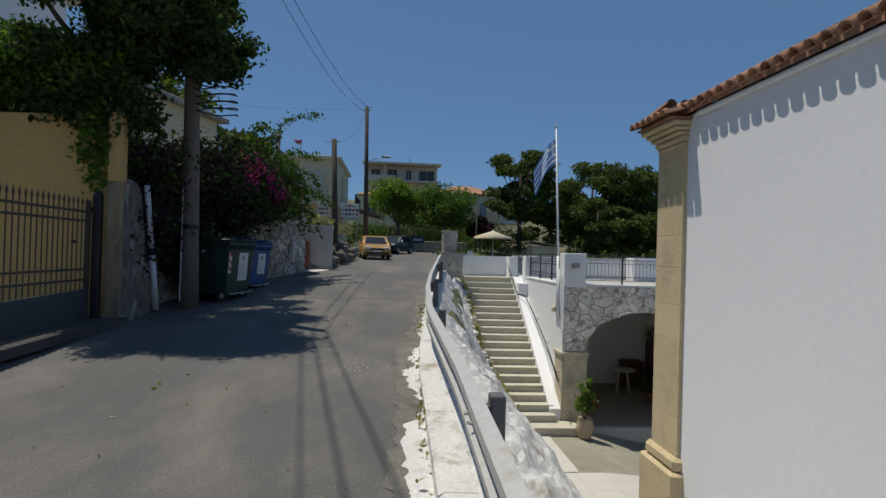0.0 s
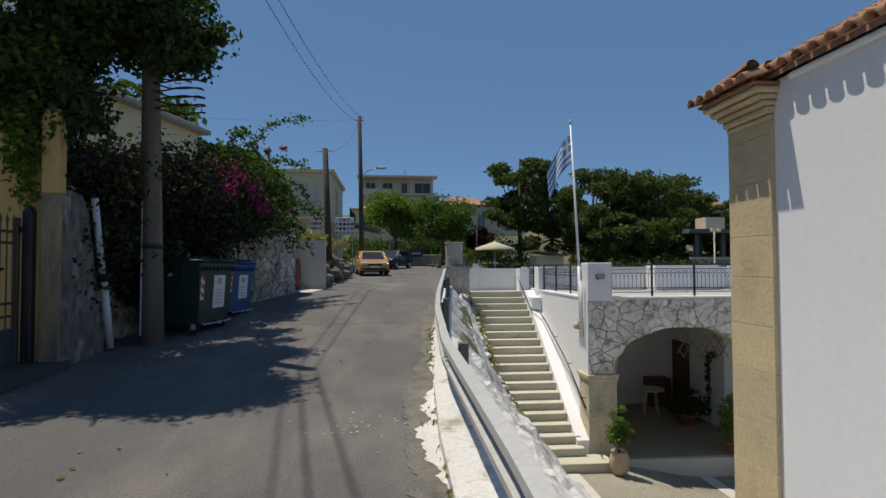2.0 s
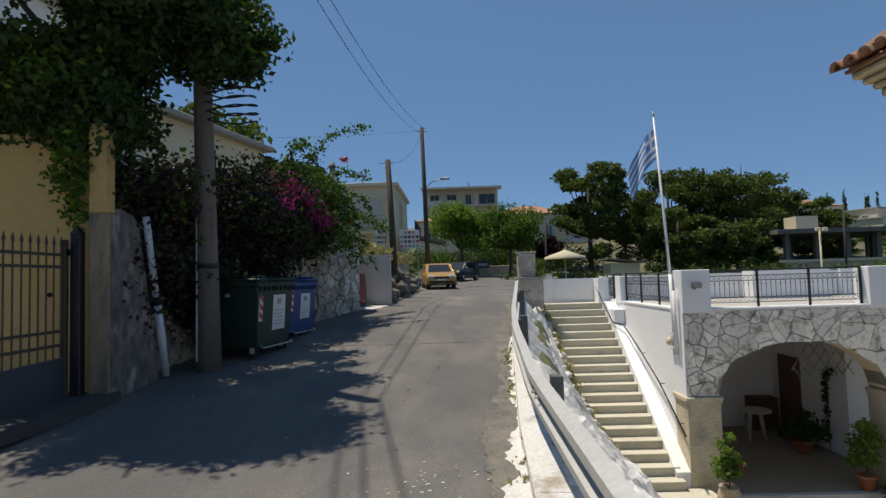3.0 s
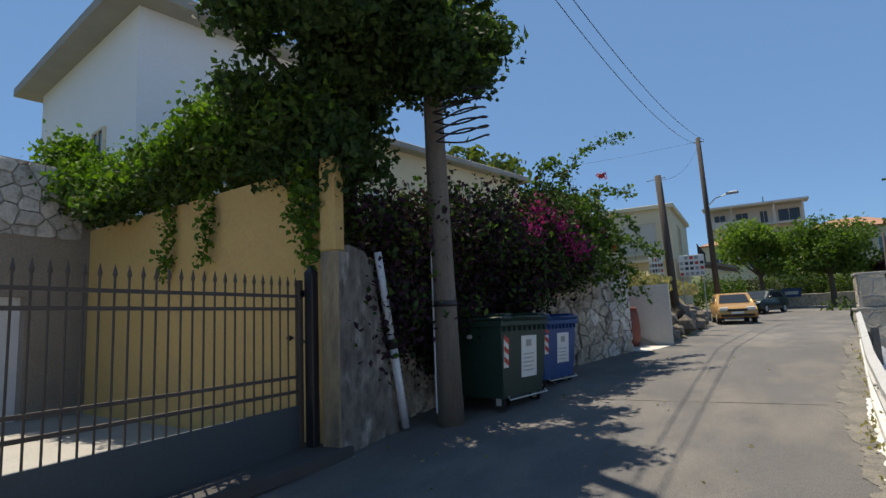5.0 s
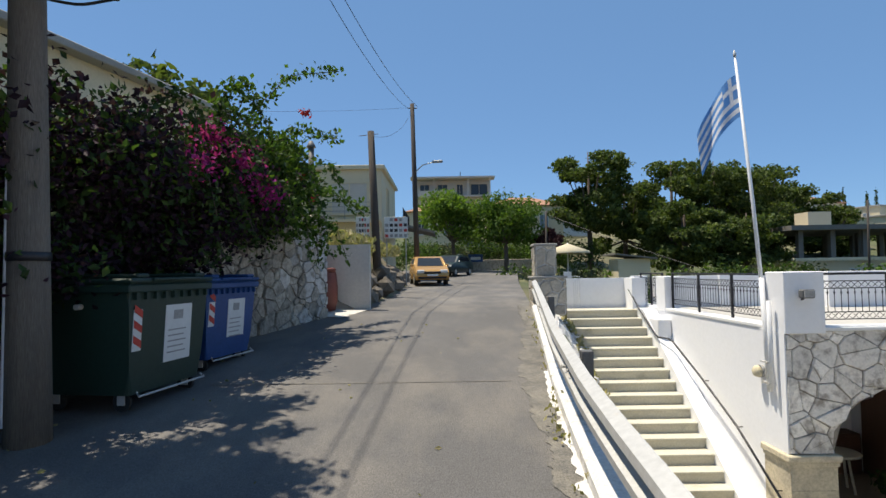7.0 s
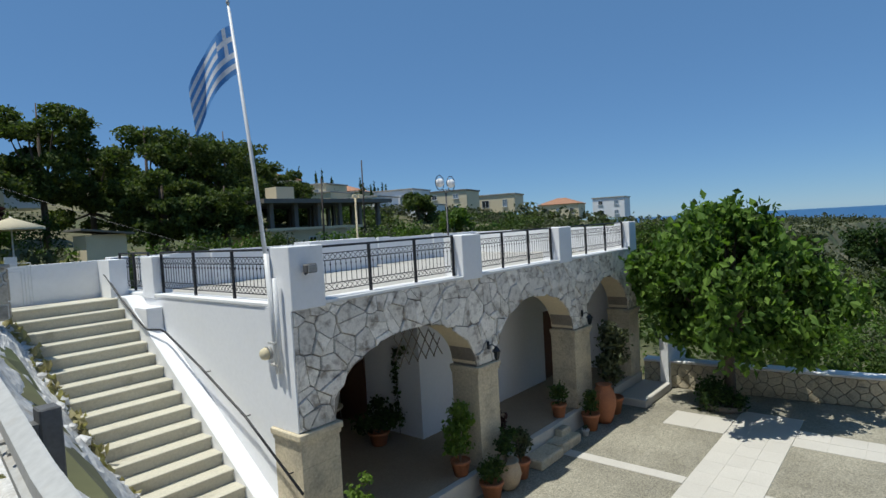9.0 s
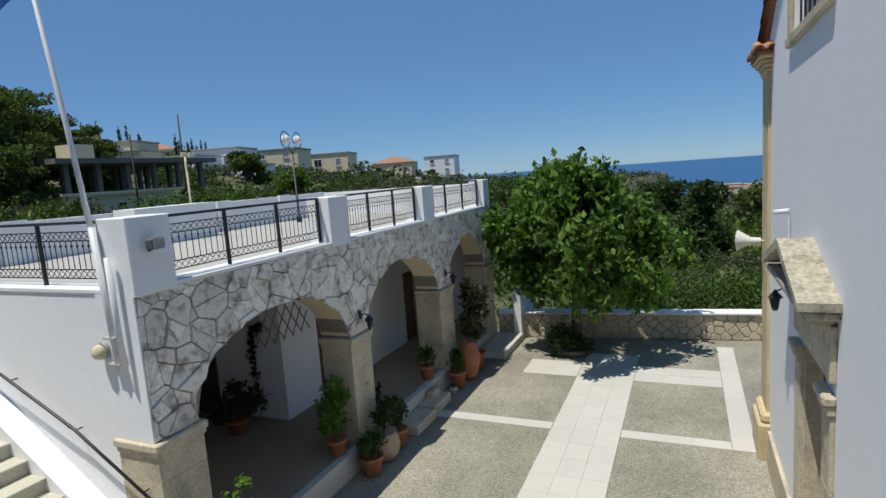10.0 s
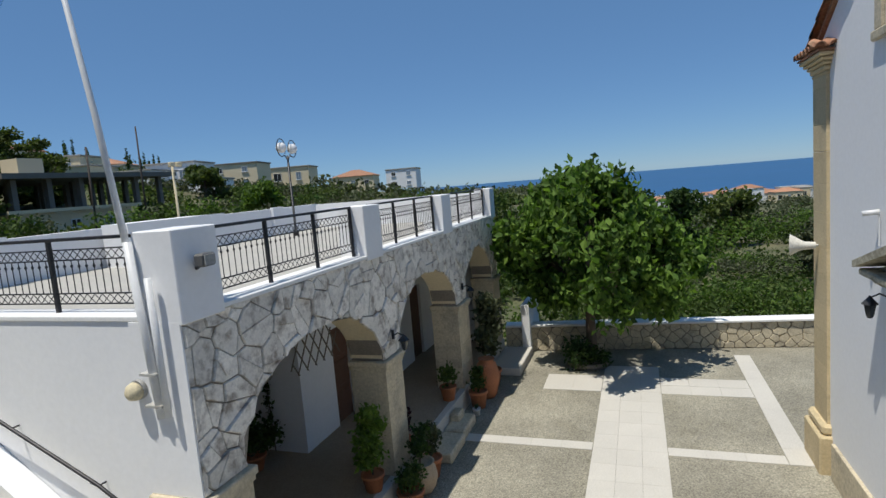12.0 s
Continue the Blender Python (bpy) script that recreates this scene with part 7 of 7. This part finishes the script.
tb = thing("pedestal_table", "old round-topped table on splayed legs", "table", (8.0, 20.2, AFL))
bm = B()
lathe(bm, [(0.40, 0.76), (0.42, 0.78), (0.42, 0.81), (0.40, 0.82)], (8.0, 20.2, AFL), 20)
part("tabletop", bm, STEPSTONE, tb)
for a in range(4):
    q = a * math.pi / 2 + 0.5
    bm = B()
    tube(bm, [(8.0 + 0.30 * math.cos(q), 20.2 + 0.30 * math.sin(q), AFL), (8.0 + 0.18 * math.cos(q), 20.2 + 0.18 * math.sin(q), AFL + 0.77)], 0.028, 6)
    part("leg", bm, STEPSTONE, tb)
ch = thing("cupboard", "low dark wooden cupboard against the back wall", "cupboard", (8.75, 21.3, AFL))
bm = B()
box(bm, 8.4, 9.15, 21.1, 21.58, AFL, AFL + 0.92, 0.015)
cb_ = part("body", bm, DOORWOOD, ch)
for x in (8.42, 8.785):
    bm = B()
    box(bm, x, x + 0.345, 21.08, 21.098, AFL + 0.06, AFL + 0.86)
    dr_ = part("door", bm, DOORWOOD, ch)
    bm = B()
    tube(bm, [(x + (0.31 if x < 8.5 else 0.03), 21.07, AFL + 0.5), (x + (0.31 if x < 8.5 else 0.03), 21.045, AFL + 0.5)], 0.012, 6)
    part("handle", bm, GALV, dr_)
bm = B()
box(bm, 12.0, 12.5, 18.30, 18.321, -1.75, -1.35)
pq = solid("wall_plaque", bm, SAND, "square sandstone plaque on the white arcade wall", "plaque")
tr = thing("trellis", "diamond wooden trellis under the first arch", "trellis", (8.0, 17.0, -0.9))
bm = B()
for k in range(9):
    x = 6.9 + 0.24 * k
    for dx in (-1, 1):
        a, b = (x, -1.05), (x + dx * 0.6, -0.12)
        def inside(p):
            t = arch_top(p[0])
            return t is not None and p[1] < t - 0.02
        q = [Vector(a).lerp(Vector(b), i / 8) for i in range(9)]
        q = [p for p in q if 7.2 < p[0] < 8.6 and inside(p)]
        if len(q) > 1:
            tube(bm, [(q[0][0], 16.98 + 0.012 * dx, q[0][1]), (q[-1][0], 16.98 + 0.012 * dx, q[-1][1])], 0.011, 4)
part("lattice", bm, WOODPOLE, tr)

def plant(name, c, blobs, n, size, m, label, pot=None, seed=0, flowers=None):
    """A potted plant: pot, soil and a loose head of leaves with stems."""
    g = np.random.default_rng(900 + seed)
    t = thing(name, label, "potted plant", c)
    c = Vector(c)
    h = 0.0
    if pot:
        kind, r, h, pm = pot
        bm = B()
        prof = {"pot": [(r * 0.66, 0), (r * 0.92, h * 0.84), (r, h * 0.84), (r, h), (r * 0.88, h), (r * 0.85, h * 0.88)],
                "urn": [(r * 0.6, 0), (r * 0.85, h * 0.2), (r, h * 0.5), (r * 0.9, h * 0.8), (r * 0.72, h * 0.92), (r * 0.85, h), (r * 0.7, h), (r * 0.62, h * 0.93)]}[kind]
        lathe(bm, prof, c, 20)
        p = part("pot", bm, pm, t)
        bm = B()
        lathe(bm, [(r * 0.6, h * 0.80), (r * 0.58, h * 0.87)], c, 14)
        part("soil", bm, SOIL, p)
    B_ = [(c.x + a, c.y + b, c.z + h + z, q, q, q * 0.85) for a, b, z, q in blobs]
    for k in range(4):
        bm = B()
        e = B_[k % len(B_)]
        tube(bm, [c + Vector((0, 0, h * 0.85)), Vector(e[:3])], [0.014, 0.006], 5)
        part("stem", bm, BARK, t)
    foliage("foliage", cloud(g, B_, n, 0.9), size, m, g, t)
    if flowers:
        foliage("blossom", cloud(g, [(c.x + a, c.y + b, c.z + h + z, q, q, q) for a, b, z, q in flowers], 40, 1.0), 0.06, L_RED, g, t, "red blossom")
    return t
plant("flower_pot", (5.02, 15.5, court_z(5.02)), [(0, 0, 0.25, 0.22), (-0.12, 0.05, 0.45, 0.2), (0.12, 0, 0.5, 0.2), (-0.2, -0.05, 0.3, 0.16), (0.18, -0.05, 0.28, 0.16), (0.0, 0, 0.65, 0.18), (-0.14, 0.02, 0.82, 0.15), (0.08, -0.02, 0.95, 0.13)], 950, 0.085, L_FEATHER, "pale clay urn with a bushy red-flowering plant by the stairs", ("urn", 0.23, 0.52, CLAYPALE), 1, [(0.28, -0.08, 0.3, 0.05), (0.2, -0.1, 0.42, 0.04)])
plant("flower_pot", (8.62, 15.92, CF), [(0, 0, 0.2, 0.3), (-0.15, 0, 0.25, 0.25), (0.15, 0, 0.25, 0.25)], 900, 0.07, L_BUSH, "terracotta pot with a dense dark green bush", ("pot", 0.24, 0.36, TERRA), 2)
plant("flower_pot", (8.35, 16.45, AFL), [(0, 0, 0.35, 0.3), (-0.15, 0, 0.65, 0.3), (0.15, 0, 0.75, 0.28), (0, 0, 1.0, 0.25), (-0.25, 0, 0.3, 0.2)], 1300, 0.10, L_FEATHER, "tall yellow-green shrub in a pot before the first pier", ("pot", 0.2, 0.3, TERRA), 3)
plant("flower_pot", (9.2, 15.95, CF), [(0, 0, 0.25, 0.22), (0.1, 0, 0.5, 0.22), (-0.12, 0, 0.4, 0.2)], 700, 0.08, L_DARK, "wide pale clay urn with a dark leafy plant", ("urn", 0.30, 0.55, CLAYPALE), 4)
plant("flower_pot", (9.72, 15.95, CF), [(0, 0, 0.2, 0.2), (0.08, 0, 0.45, 0.22), (-0.1, 0, 0.55, 0.18), (0.2, 0, 0.3, 0.18)], 700, 0.09, L_OLIVE, "terracotta pot with a grey-green spiky plant", ("pot", 0.21, 0.38, TERRA), 5)
plant("flower_pot", (9.75, 16.5, AFL), [(0, 0, 0.2, 0.22), (0.05, 0, 0.4, 0.2)], 400, 0.09, L_PURPLE, "dark purple leafy plant in a pot behind the pier", ("pot", 0.17, 0.26, TERRA), 6)
plant("flower_pot", (12.25, 16.42, AFL), [(0, 0, 0.2, 0.25), (0.1, 0, 0.35, 0.2), (-0.1, 0, 0.35, 0.2)], 600, 0.08, L_BUSH, "terracotta pot with a green plant on the plinth", ("pot", 0.2, 0.33, TERRA), 7)
plant("flower_pot", (12.95, 15.92, CF), [(0, 0, 0.2, 0.24), (0.05, 0, 0.45, 0.2)], 600, 0.08, L_BUSH, "terracotta pot with a dark green plant", ("pot", 0.23, 0.42, TERRA), 8)
plant("flower_pot", (12.5, 15.85, CF), [(0, 0, 0.06, 0.08)], 60, 0.05, L_OLIVE, "small white pot with a seedling", ("pot", 0.10, 0.16, STEELWHITE), 9)
plant("shrub_pot", (14.4, 15.95, CF), [(0, 0, 0.6, 0.35), (-0.3, 0, 1.0, 0.4), (0.3, 0, 1.1, 0.4), (0, 0, 1.5, 0.4), (-0.2, 0, 1.9, 0.3), (0.35, -0.1, 1.6, 0.3)], 2200, 0.13, L_OLIVE, "tall pale-leaved oleander in a clay pot beside the arcade", ("pot", 0.28, 0.45, TERRA), 10)
plant("fern_pot", (8.55, 19.0, AFL), [(0, 0, 0.3, 0.4), (-0.35, 0.1, 0.25, 0.3), (0.35, -0.1, 0.25, 0.35), (0.1, 0.1, 0.6, 0.25)], 1500, 0.10, L_DARK, "spreading dark potted plant in the shaded arcade", ("pot", 0.25, 0.3, TERRA), 11)
plant("potted_palm", (5.75, 17.6, AFL), [(0, 0, 0.3, 0.2), (0, 0, 0.5, 0.2)], 300, 0.12, L_DARK, "small dark potted plant behind the corner pier", ("pot", 0.18, 0.3, TERRA), 12)
vine = thing("climbing_vine", "thin dark vine trained up the inner arcade wall", "climber", (9.26, 19.0, AFL))
spray([(9.27, 19.05, AFL + 0.7), (9.25, 19.1, -1.8), (9.25, 19.0, -1.35), (9.2, 18.7, -1.28)], 40, 0.05, 0.10, L_DARK, vine)
bm = B()
tube(bm, [(9.28, 19.05, AFL), (9.28, 19.1, -1.4)], 0.01, 5)
part("stem", bm, BARK, vine)
js = thing("storage_jar", "large terracotta storage jar beside the arcade", "jar", (13.62, 15.85, CF))
bm = B()
lathe(bm, [(0.16, 0), (0.22, 0.12), (0.30, 0.45), (0.31, 0.62), (0.24, 0.86), (0.17, 0.94), (0.21, 1.0), (0.15, 1.0), (0.12, 0.93)], (13.62, 15.85, CF), 24)
part("body", bm, TERRA, js)
for s in (-1, 1):
    bm = B()
    tube(bm, [(13.62 + s * 0.2, 15.83, CF + 0.88), (13.62 + s * 0.31, 15.83, CF + 0.82), (13.62 + s * 0.29, 15.83, CF + 0.70)], 0.02, 6)
    part("lug", bm, TERRA, js)
for k, (x0, x1, y0, z1) in enumerate(((10.2, 11.15, 15.72, 0.2), (11.2, 12.1, 15.76, 0.22), (11.6, 12.0, 15.98, 0.38))):
    bm = B()
    box(bm, x0, x1, y0, 16.21, CF - 0.02, CF + z1, 0.03)
    solid("stone_block", bm, SAND, "rough stone block used as a step to the arcade", "stone", "loose step stones")

# ---------- stone marker and gate at the stair head ----------
mo = thing("stone_marker", "two-tier pillar of grey stones with pale pointing", "pillar", (2.08, 21.05, 0.6))
tiers = ((1.60, 2.34, 20.72, 21.40, 0.45, 1.28), (1.66, 2.14, 20.80, 21.30, 1.34, 2.03))
for x0, x1, y0, y1, z0, z1 in tiers:
    bm = B()
    box(bm, x0 + 0.02, x1 - 0.02, y0 + 0.02, y1 - 0.02, z0, z1)
    part("core", bm, KERBWHITE, mo)
    for to3, w in ((lambda u, v_, d: Vector((u, y0 + 0.02 - d, v_)), (x0, x1)), (lambda u, v_, d: Vector((x0 + 0.02 - d, u, v_)), (y0, y1)), (lambda u, v_, d: Vector((x1 - 0.02 + d, u, v_)), (y0, y1))):
        for poly in cells(rr, w[0] + 0.02, w[1] - 0.02, z0, z1, 0.30, 0.35):
            if area(poly) > 0.008:
                stone_piece(shrink(poly, 0.022), to3, 0.035, MARKER, mo)
    bm = B()
    box(bm, x0 - 0.03, x1 + 0.03, y0 - 0.03, y1 + 0.03, z1, z1 + 0.055, 0.01)
    part("cap", bm, CONCRETE, mo)
wg = thing("iron_gate", "white iron gate of concentric bars at the stair head", "gate", (2.75, 22.2, 0.47))
for k in range(4):
    e = 0.05 * k
    bm = B()
    tube(bm, [(2.52 + e, 22.3, 0.52), (2.52 + e, 22.3, 1.30 - e), (3.02 - e, 22.3, 1.30 - e), (3.02 - e, 22.3, 0.52)], 0.012, 5)
    part("bar", bm, STEELWHITE, wg)
sp = thing("notice_post", "small white notice on a post behind the landing wall", "sign", (2.95, 23.4, 0.5))
bm = B()
box(bm, 2.93, 2.97, 23.4, 23.44, 0.3, 1.2)
part("post", bm, STEELWHITE, sp)
bm = B()
box(bm, 2.85, 3.06, 23.37, 23.40, 1.12, 1.42)
part("board", bm, STICKER, sp)

# ---------- boards and clutter up the lane ----------
def board(x0, x1, y, z0, z1, label):
    t = thing("sign_board", label, "sign", ((x0 + x1) / 2, y, z0), "roadside boards")
    bm = B()
    box(bm, x0, x1, y, y + 0.04, z0, z1, 0.005)
    bd = part("panel", bm, STICKER, t)
    for s in (x0 + 0.08, x1 - 0.08):
        bm = B()
        tube(bm, [(s, y + 0.06, z0 - 1.9), (s, y + 0.06, z1)], 0.025, 6)
        part("post", bm, LAMPGREY, t)
    n, m = 5, 4
    for i in range(n):
        for j in range(m):
            if j == m - 1 and i in (0, n - 1):
                continue
            bm = B()
            a = x0 + (x1 - x0) * (i + 0.16) / n
            c = z0 + (z1 - z0) * (j + 0.2) / m
            box(bm, a, a + (x1 - x0) * 0.68 / n, y - 0.012, y - 0.002, c, c + (z1 - z0) * 0.55 / m)
            part("picture", bm, (RED if (i + j) % 5 == 0 else BLACKIRON if (i * j) % 3 else LAMPGREY), bd)
    return t
board(-2.78, -1.86, 30.0, 2.82, 3.66, "white roadside board with rows of small pictures")
board(-4.0, -3.45, 30.6, 2.85, 3.75, "narrow white roadside board with rows of small pictures")
bm = B()
box(bm, 1.3, 7.5, 58.5, 58.9, 1.2, 2.5, 0.03)
structure("wall_lane_end", bm, RUBBLE, "low stone wall closing the head of the lane", "wall")
bm = B()
box(bm, 0.75, 1.15, 57.6, 58.0, 1.3, 3.0, 0.02)
structure("pillar_lane_end", bm, WALLWHITE, "white gate pillar at the head of the lane", "pillar")
bs_ = thing("blue_sign", "small blue and white sign on the far wall", "sign", (2.4, 58.4, 2.6))
bm = B()
box(bm, 1.7, 3.0, 58.42, 58.48, 2.3, 3.0)
part("panel", bm, BINBLUE, bs_)
bm = B()
box(bm, 1.9, 2.8, 58.40, 58.418, 2.5, 2.75)
part("text_bar", bm, STICKER, bs_)
um = thing("garden_umbrella", "cream canvas garden umbrella beyond the landing", "umbrella", (7.7, 45, 0))
bm = B()
tube(bm, [(7.7, 45, -1.5), (7.7, 45, 3.25)], 0.04, 8)
part("pole", bm, STEELWHITE, um)
bm = B()
tube(bm, [(7.7, 45, 2.55), (7.7, 45, 2.7), (7.7, 45, 3.2)], [1.5, 1.48, 0.03], 8, False)
part("canopy", bm, CANVAS, um)
sh = thing("shed", "small pale shed with a sloping roof beyond the landing", "shed", (11.5, 44, -0.5))
bm = B()
box(bm, 10.4, 12.4, 43, 45, -1.5, 2.1)
part("wall", bm, CREAMWALL, sh)
bm = B()
prism(bm, [(10.1, 2.35), (12.7, 2.05), (12.7, 2.15), (10.1, 2.45)], lambda u, w, d: Vector((u, 42.6 + d, w)), 2.8)
part("roof", bm, ROOFGREY, sh)
for x, y, top in ((6.6, 47, 5.6), (38, 52, 8.5), (29, 47, 6.0)):
    p_ = wooden_pole((x, y, -1.0), (x + 0.1, y, top), 0.09, 0.06, "thin dark pole beyond the terrace")
cable((6.7, 47, 5.4), (16, 30, -0.5), 0.3, 0.012)
fl2 = thing("floodlight_mast", "slim mast with twin floodlights behind the parapet", "lamp post", (12.2, 23.5, 0))
bm = B()
tube(bm, [(12.2, 23.5, -1), (12.2, 23.5, 2.6)], 0.03, 8)
part("mast", bm, CANVAS, fl2)
for s in (-1, 1):
    bm = B()
    obox(bm, Vector((12.2 + s * 0.12, 23.4, 2.6)), (1, 0, 0), (0.16, 0.1, 0.12), 0.015)
    part("lamp_head", bm, CANVAS, fl2)
# dried paint drips on the asphalt
v, f = [], []
for k in range(40):
    x, y, q = rr.gauss(-0.4, 0.27), rr.gauss(8.6, 0.16), rr.uniform(0.004, 0.012)
    b0 = len(v)
    for i in range(7):
        a_, e_ = 2 * math.pi * i / 7, q * rr.uniform(0.6, 1.2)
        v.append((x + 1.5 * e_ * math.cos(a_), y + e_ * math.sin(a_), road_z(y) + 0.005))
    f.append(tuple(range(b0, b0 + 7)))
tagged(new("paint_drips", raw("paint_drips", v, f, KERBWHITE)), "small white paint drips dried on the asphalt", "paint", "", "stuff")
# dry weeds at the foot of the bank and along the kerb
W = []
for k in range(260):
    yb = rng.uniform(9, 21.5)
    t = rng.uniform(0.8, 1.0)
    x0, x1 = right_x(yb) + 0.27, stair_left(yb)
    zt = road_z(yb) + 0.09
    zb = float(np.interp(yb, (-14, 14.5, 15.7, 21.9, 22.5), (-4.0, -3.9, -3.25, 0.40, 0.45)))
    W.append((x0 + (x1 - x0) * t, yb, zt + (zb - zt) * t ** float(np.interp(yb, (9.5, 14.5), (1.8, 1.0))) + 0.06))
W = np.repeat(np.array(W), 5, 0) + rng.normal(size=(1300, 3)) * 0.05
tagged(foliage("dry_weeds", W, 0.16, L_DRY, rng, None, "dry weeds among the whitewashed rocks", flat=-1.5), category="weeds", kind="stuff")
W = np.array([(right_x(y) + rng.uniform(-0.1, 0.04), y, road_z(y) + 0.05) for y in rng.uniform(3, 20, 60)])
W = np.repeat(W, 4, 0) + rng.normal(size=(240, 3)) * 0.03
tagged(foliage("kerb_weeds", W, 0.06, L_DRY, rng, None, "small dry weeds along the kerb", flat=-1.0), category="weeds", kind="stuff")
W = np.array([(rng.uniform(-4.6, -0.2), y, road_z(y) + 0.012) for y in rng.uniform(3, 19, 90)])
tagged(foliage("fallen_leaves", W, 0.05, L_DRY, rng, None, "dry fallen leaves and specks on the asphalt", flat=0.9), category="litter", kind="stuff")

# ---------- facing stones of the arcade ----------
def outside_arch(u, w):
    """Moves a point that lies in an opening to the opening's edge."""
    for a, b in ARCH:
        if a < u < b:
            top = arch_top(u)
            if w < top:
                dv, dl, dr = top - w, u - a, b - u
                if w < SPR + 0.02 or min(dl, dr) < dv:
                    return (a, w) if dl < dr else (b, w)
                return (u, top - rr.uniform(0.0, 0.07))
    return (u, w)
def split(poly):
    """Cuts a piece in two along a slanting line through its middle."""
    cu, cv = sum(p[0] for p in poly) / len(poly), sum(p[1] for p in poly) / len(poly)
    a = rr.uniform(0, math.pi)
    n = (math.cos(a), math.sin(a))
    halves = []
    for sgn in (1, -1):
        res = []
        for k in range(len(poly)):
            A, C = poly[k], poly[(k + 1) % len(poly)]
            da, dc = (sgn * ((q[0] - cu) * n[0] + (q[1] - cv) * n[1]) for q in (A, C))
            if da <= 0:
                res.append(A)
            if da * dc < 0:
                t = da / (da - dc)
                res.append((A[0] + t * (C[0] - A[0]), A[1] + t * (C[1] - A[1])))
        if len(res) > 2:
            halves.append(res)
    return halves
facing = []
pieces = []
for poly in cells(rr, FX0, FX1, -1.29, FTOP, 0.285, 0.49, 0.85, 0.9):
    pieces += split(poly) if area(poly) > 0.05 and rr.random() < 0.55 else [poly]
for poly in pieces:
    cu = sum(p[0] for p in poly) / len(poly)
    cv = sum(p[1] for p in poly) / len(poly)
    t = arch_top(cu)
    if t is not None and cv < t - 0.02:
        far_in = t - cv > 0.30 and cv > SPR
        if far_in or (t - cv > 0.12):
            continue
    q = [outside_arch(*p) for p in poly]
    r = []
    for p in q:
        if not r or math.hypot(p[0] - r[-1][0], p[1] - r[-1][1]) > 0.02:
            r.append(p)
    if len(r) < 3 or area(r) < 0.005:
        continue
    facing.append((cu, shrink(r, rr.uniform(0.003, 0.014)), rr.uniform(0.010, 0.05)))
facing.sort(key=lambda q: q[0])
def on_wall(u, w, d):
    return Vector((u, FY + 0.03 - d, w))
for cu, s, deep in facing[:300]:
    stone_piece(s, on_wall, deep, CRAZY, wall_south)
tagged(hang(new("far_stones", stones_mesh("far_stones", [(q, on_wall, deep) for cu, q, deep in facing[300:]], CRAZY)), wall_south), "smaller facing stones at the far arches", kind="stuff")
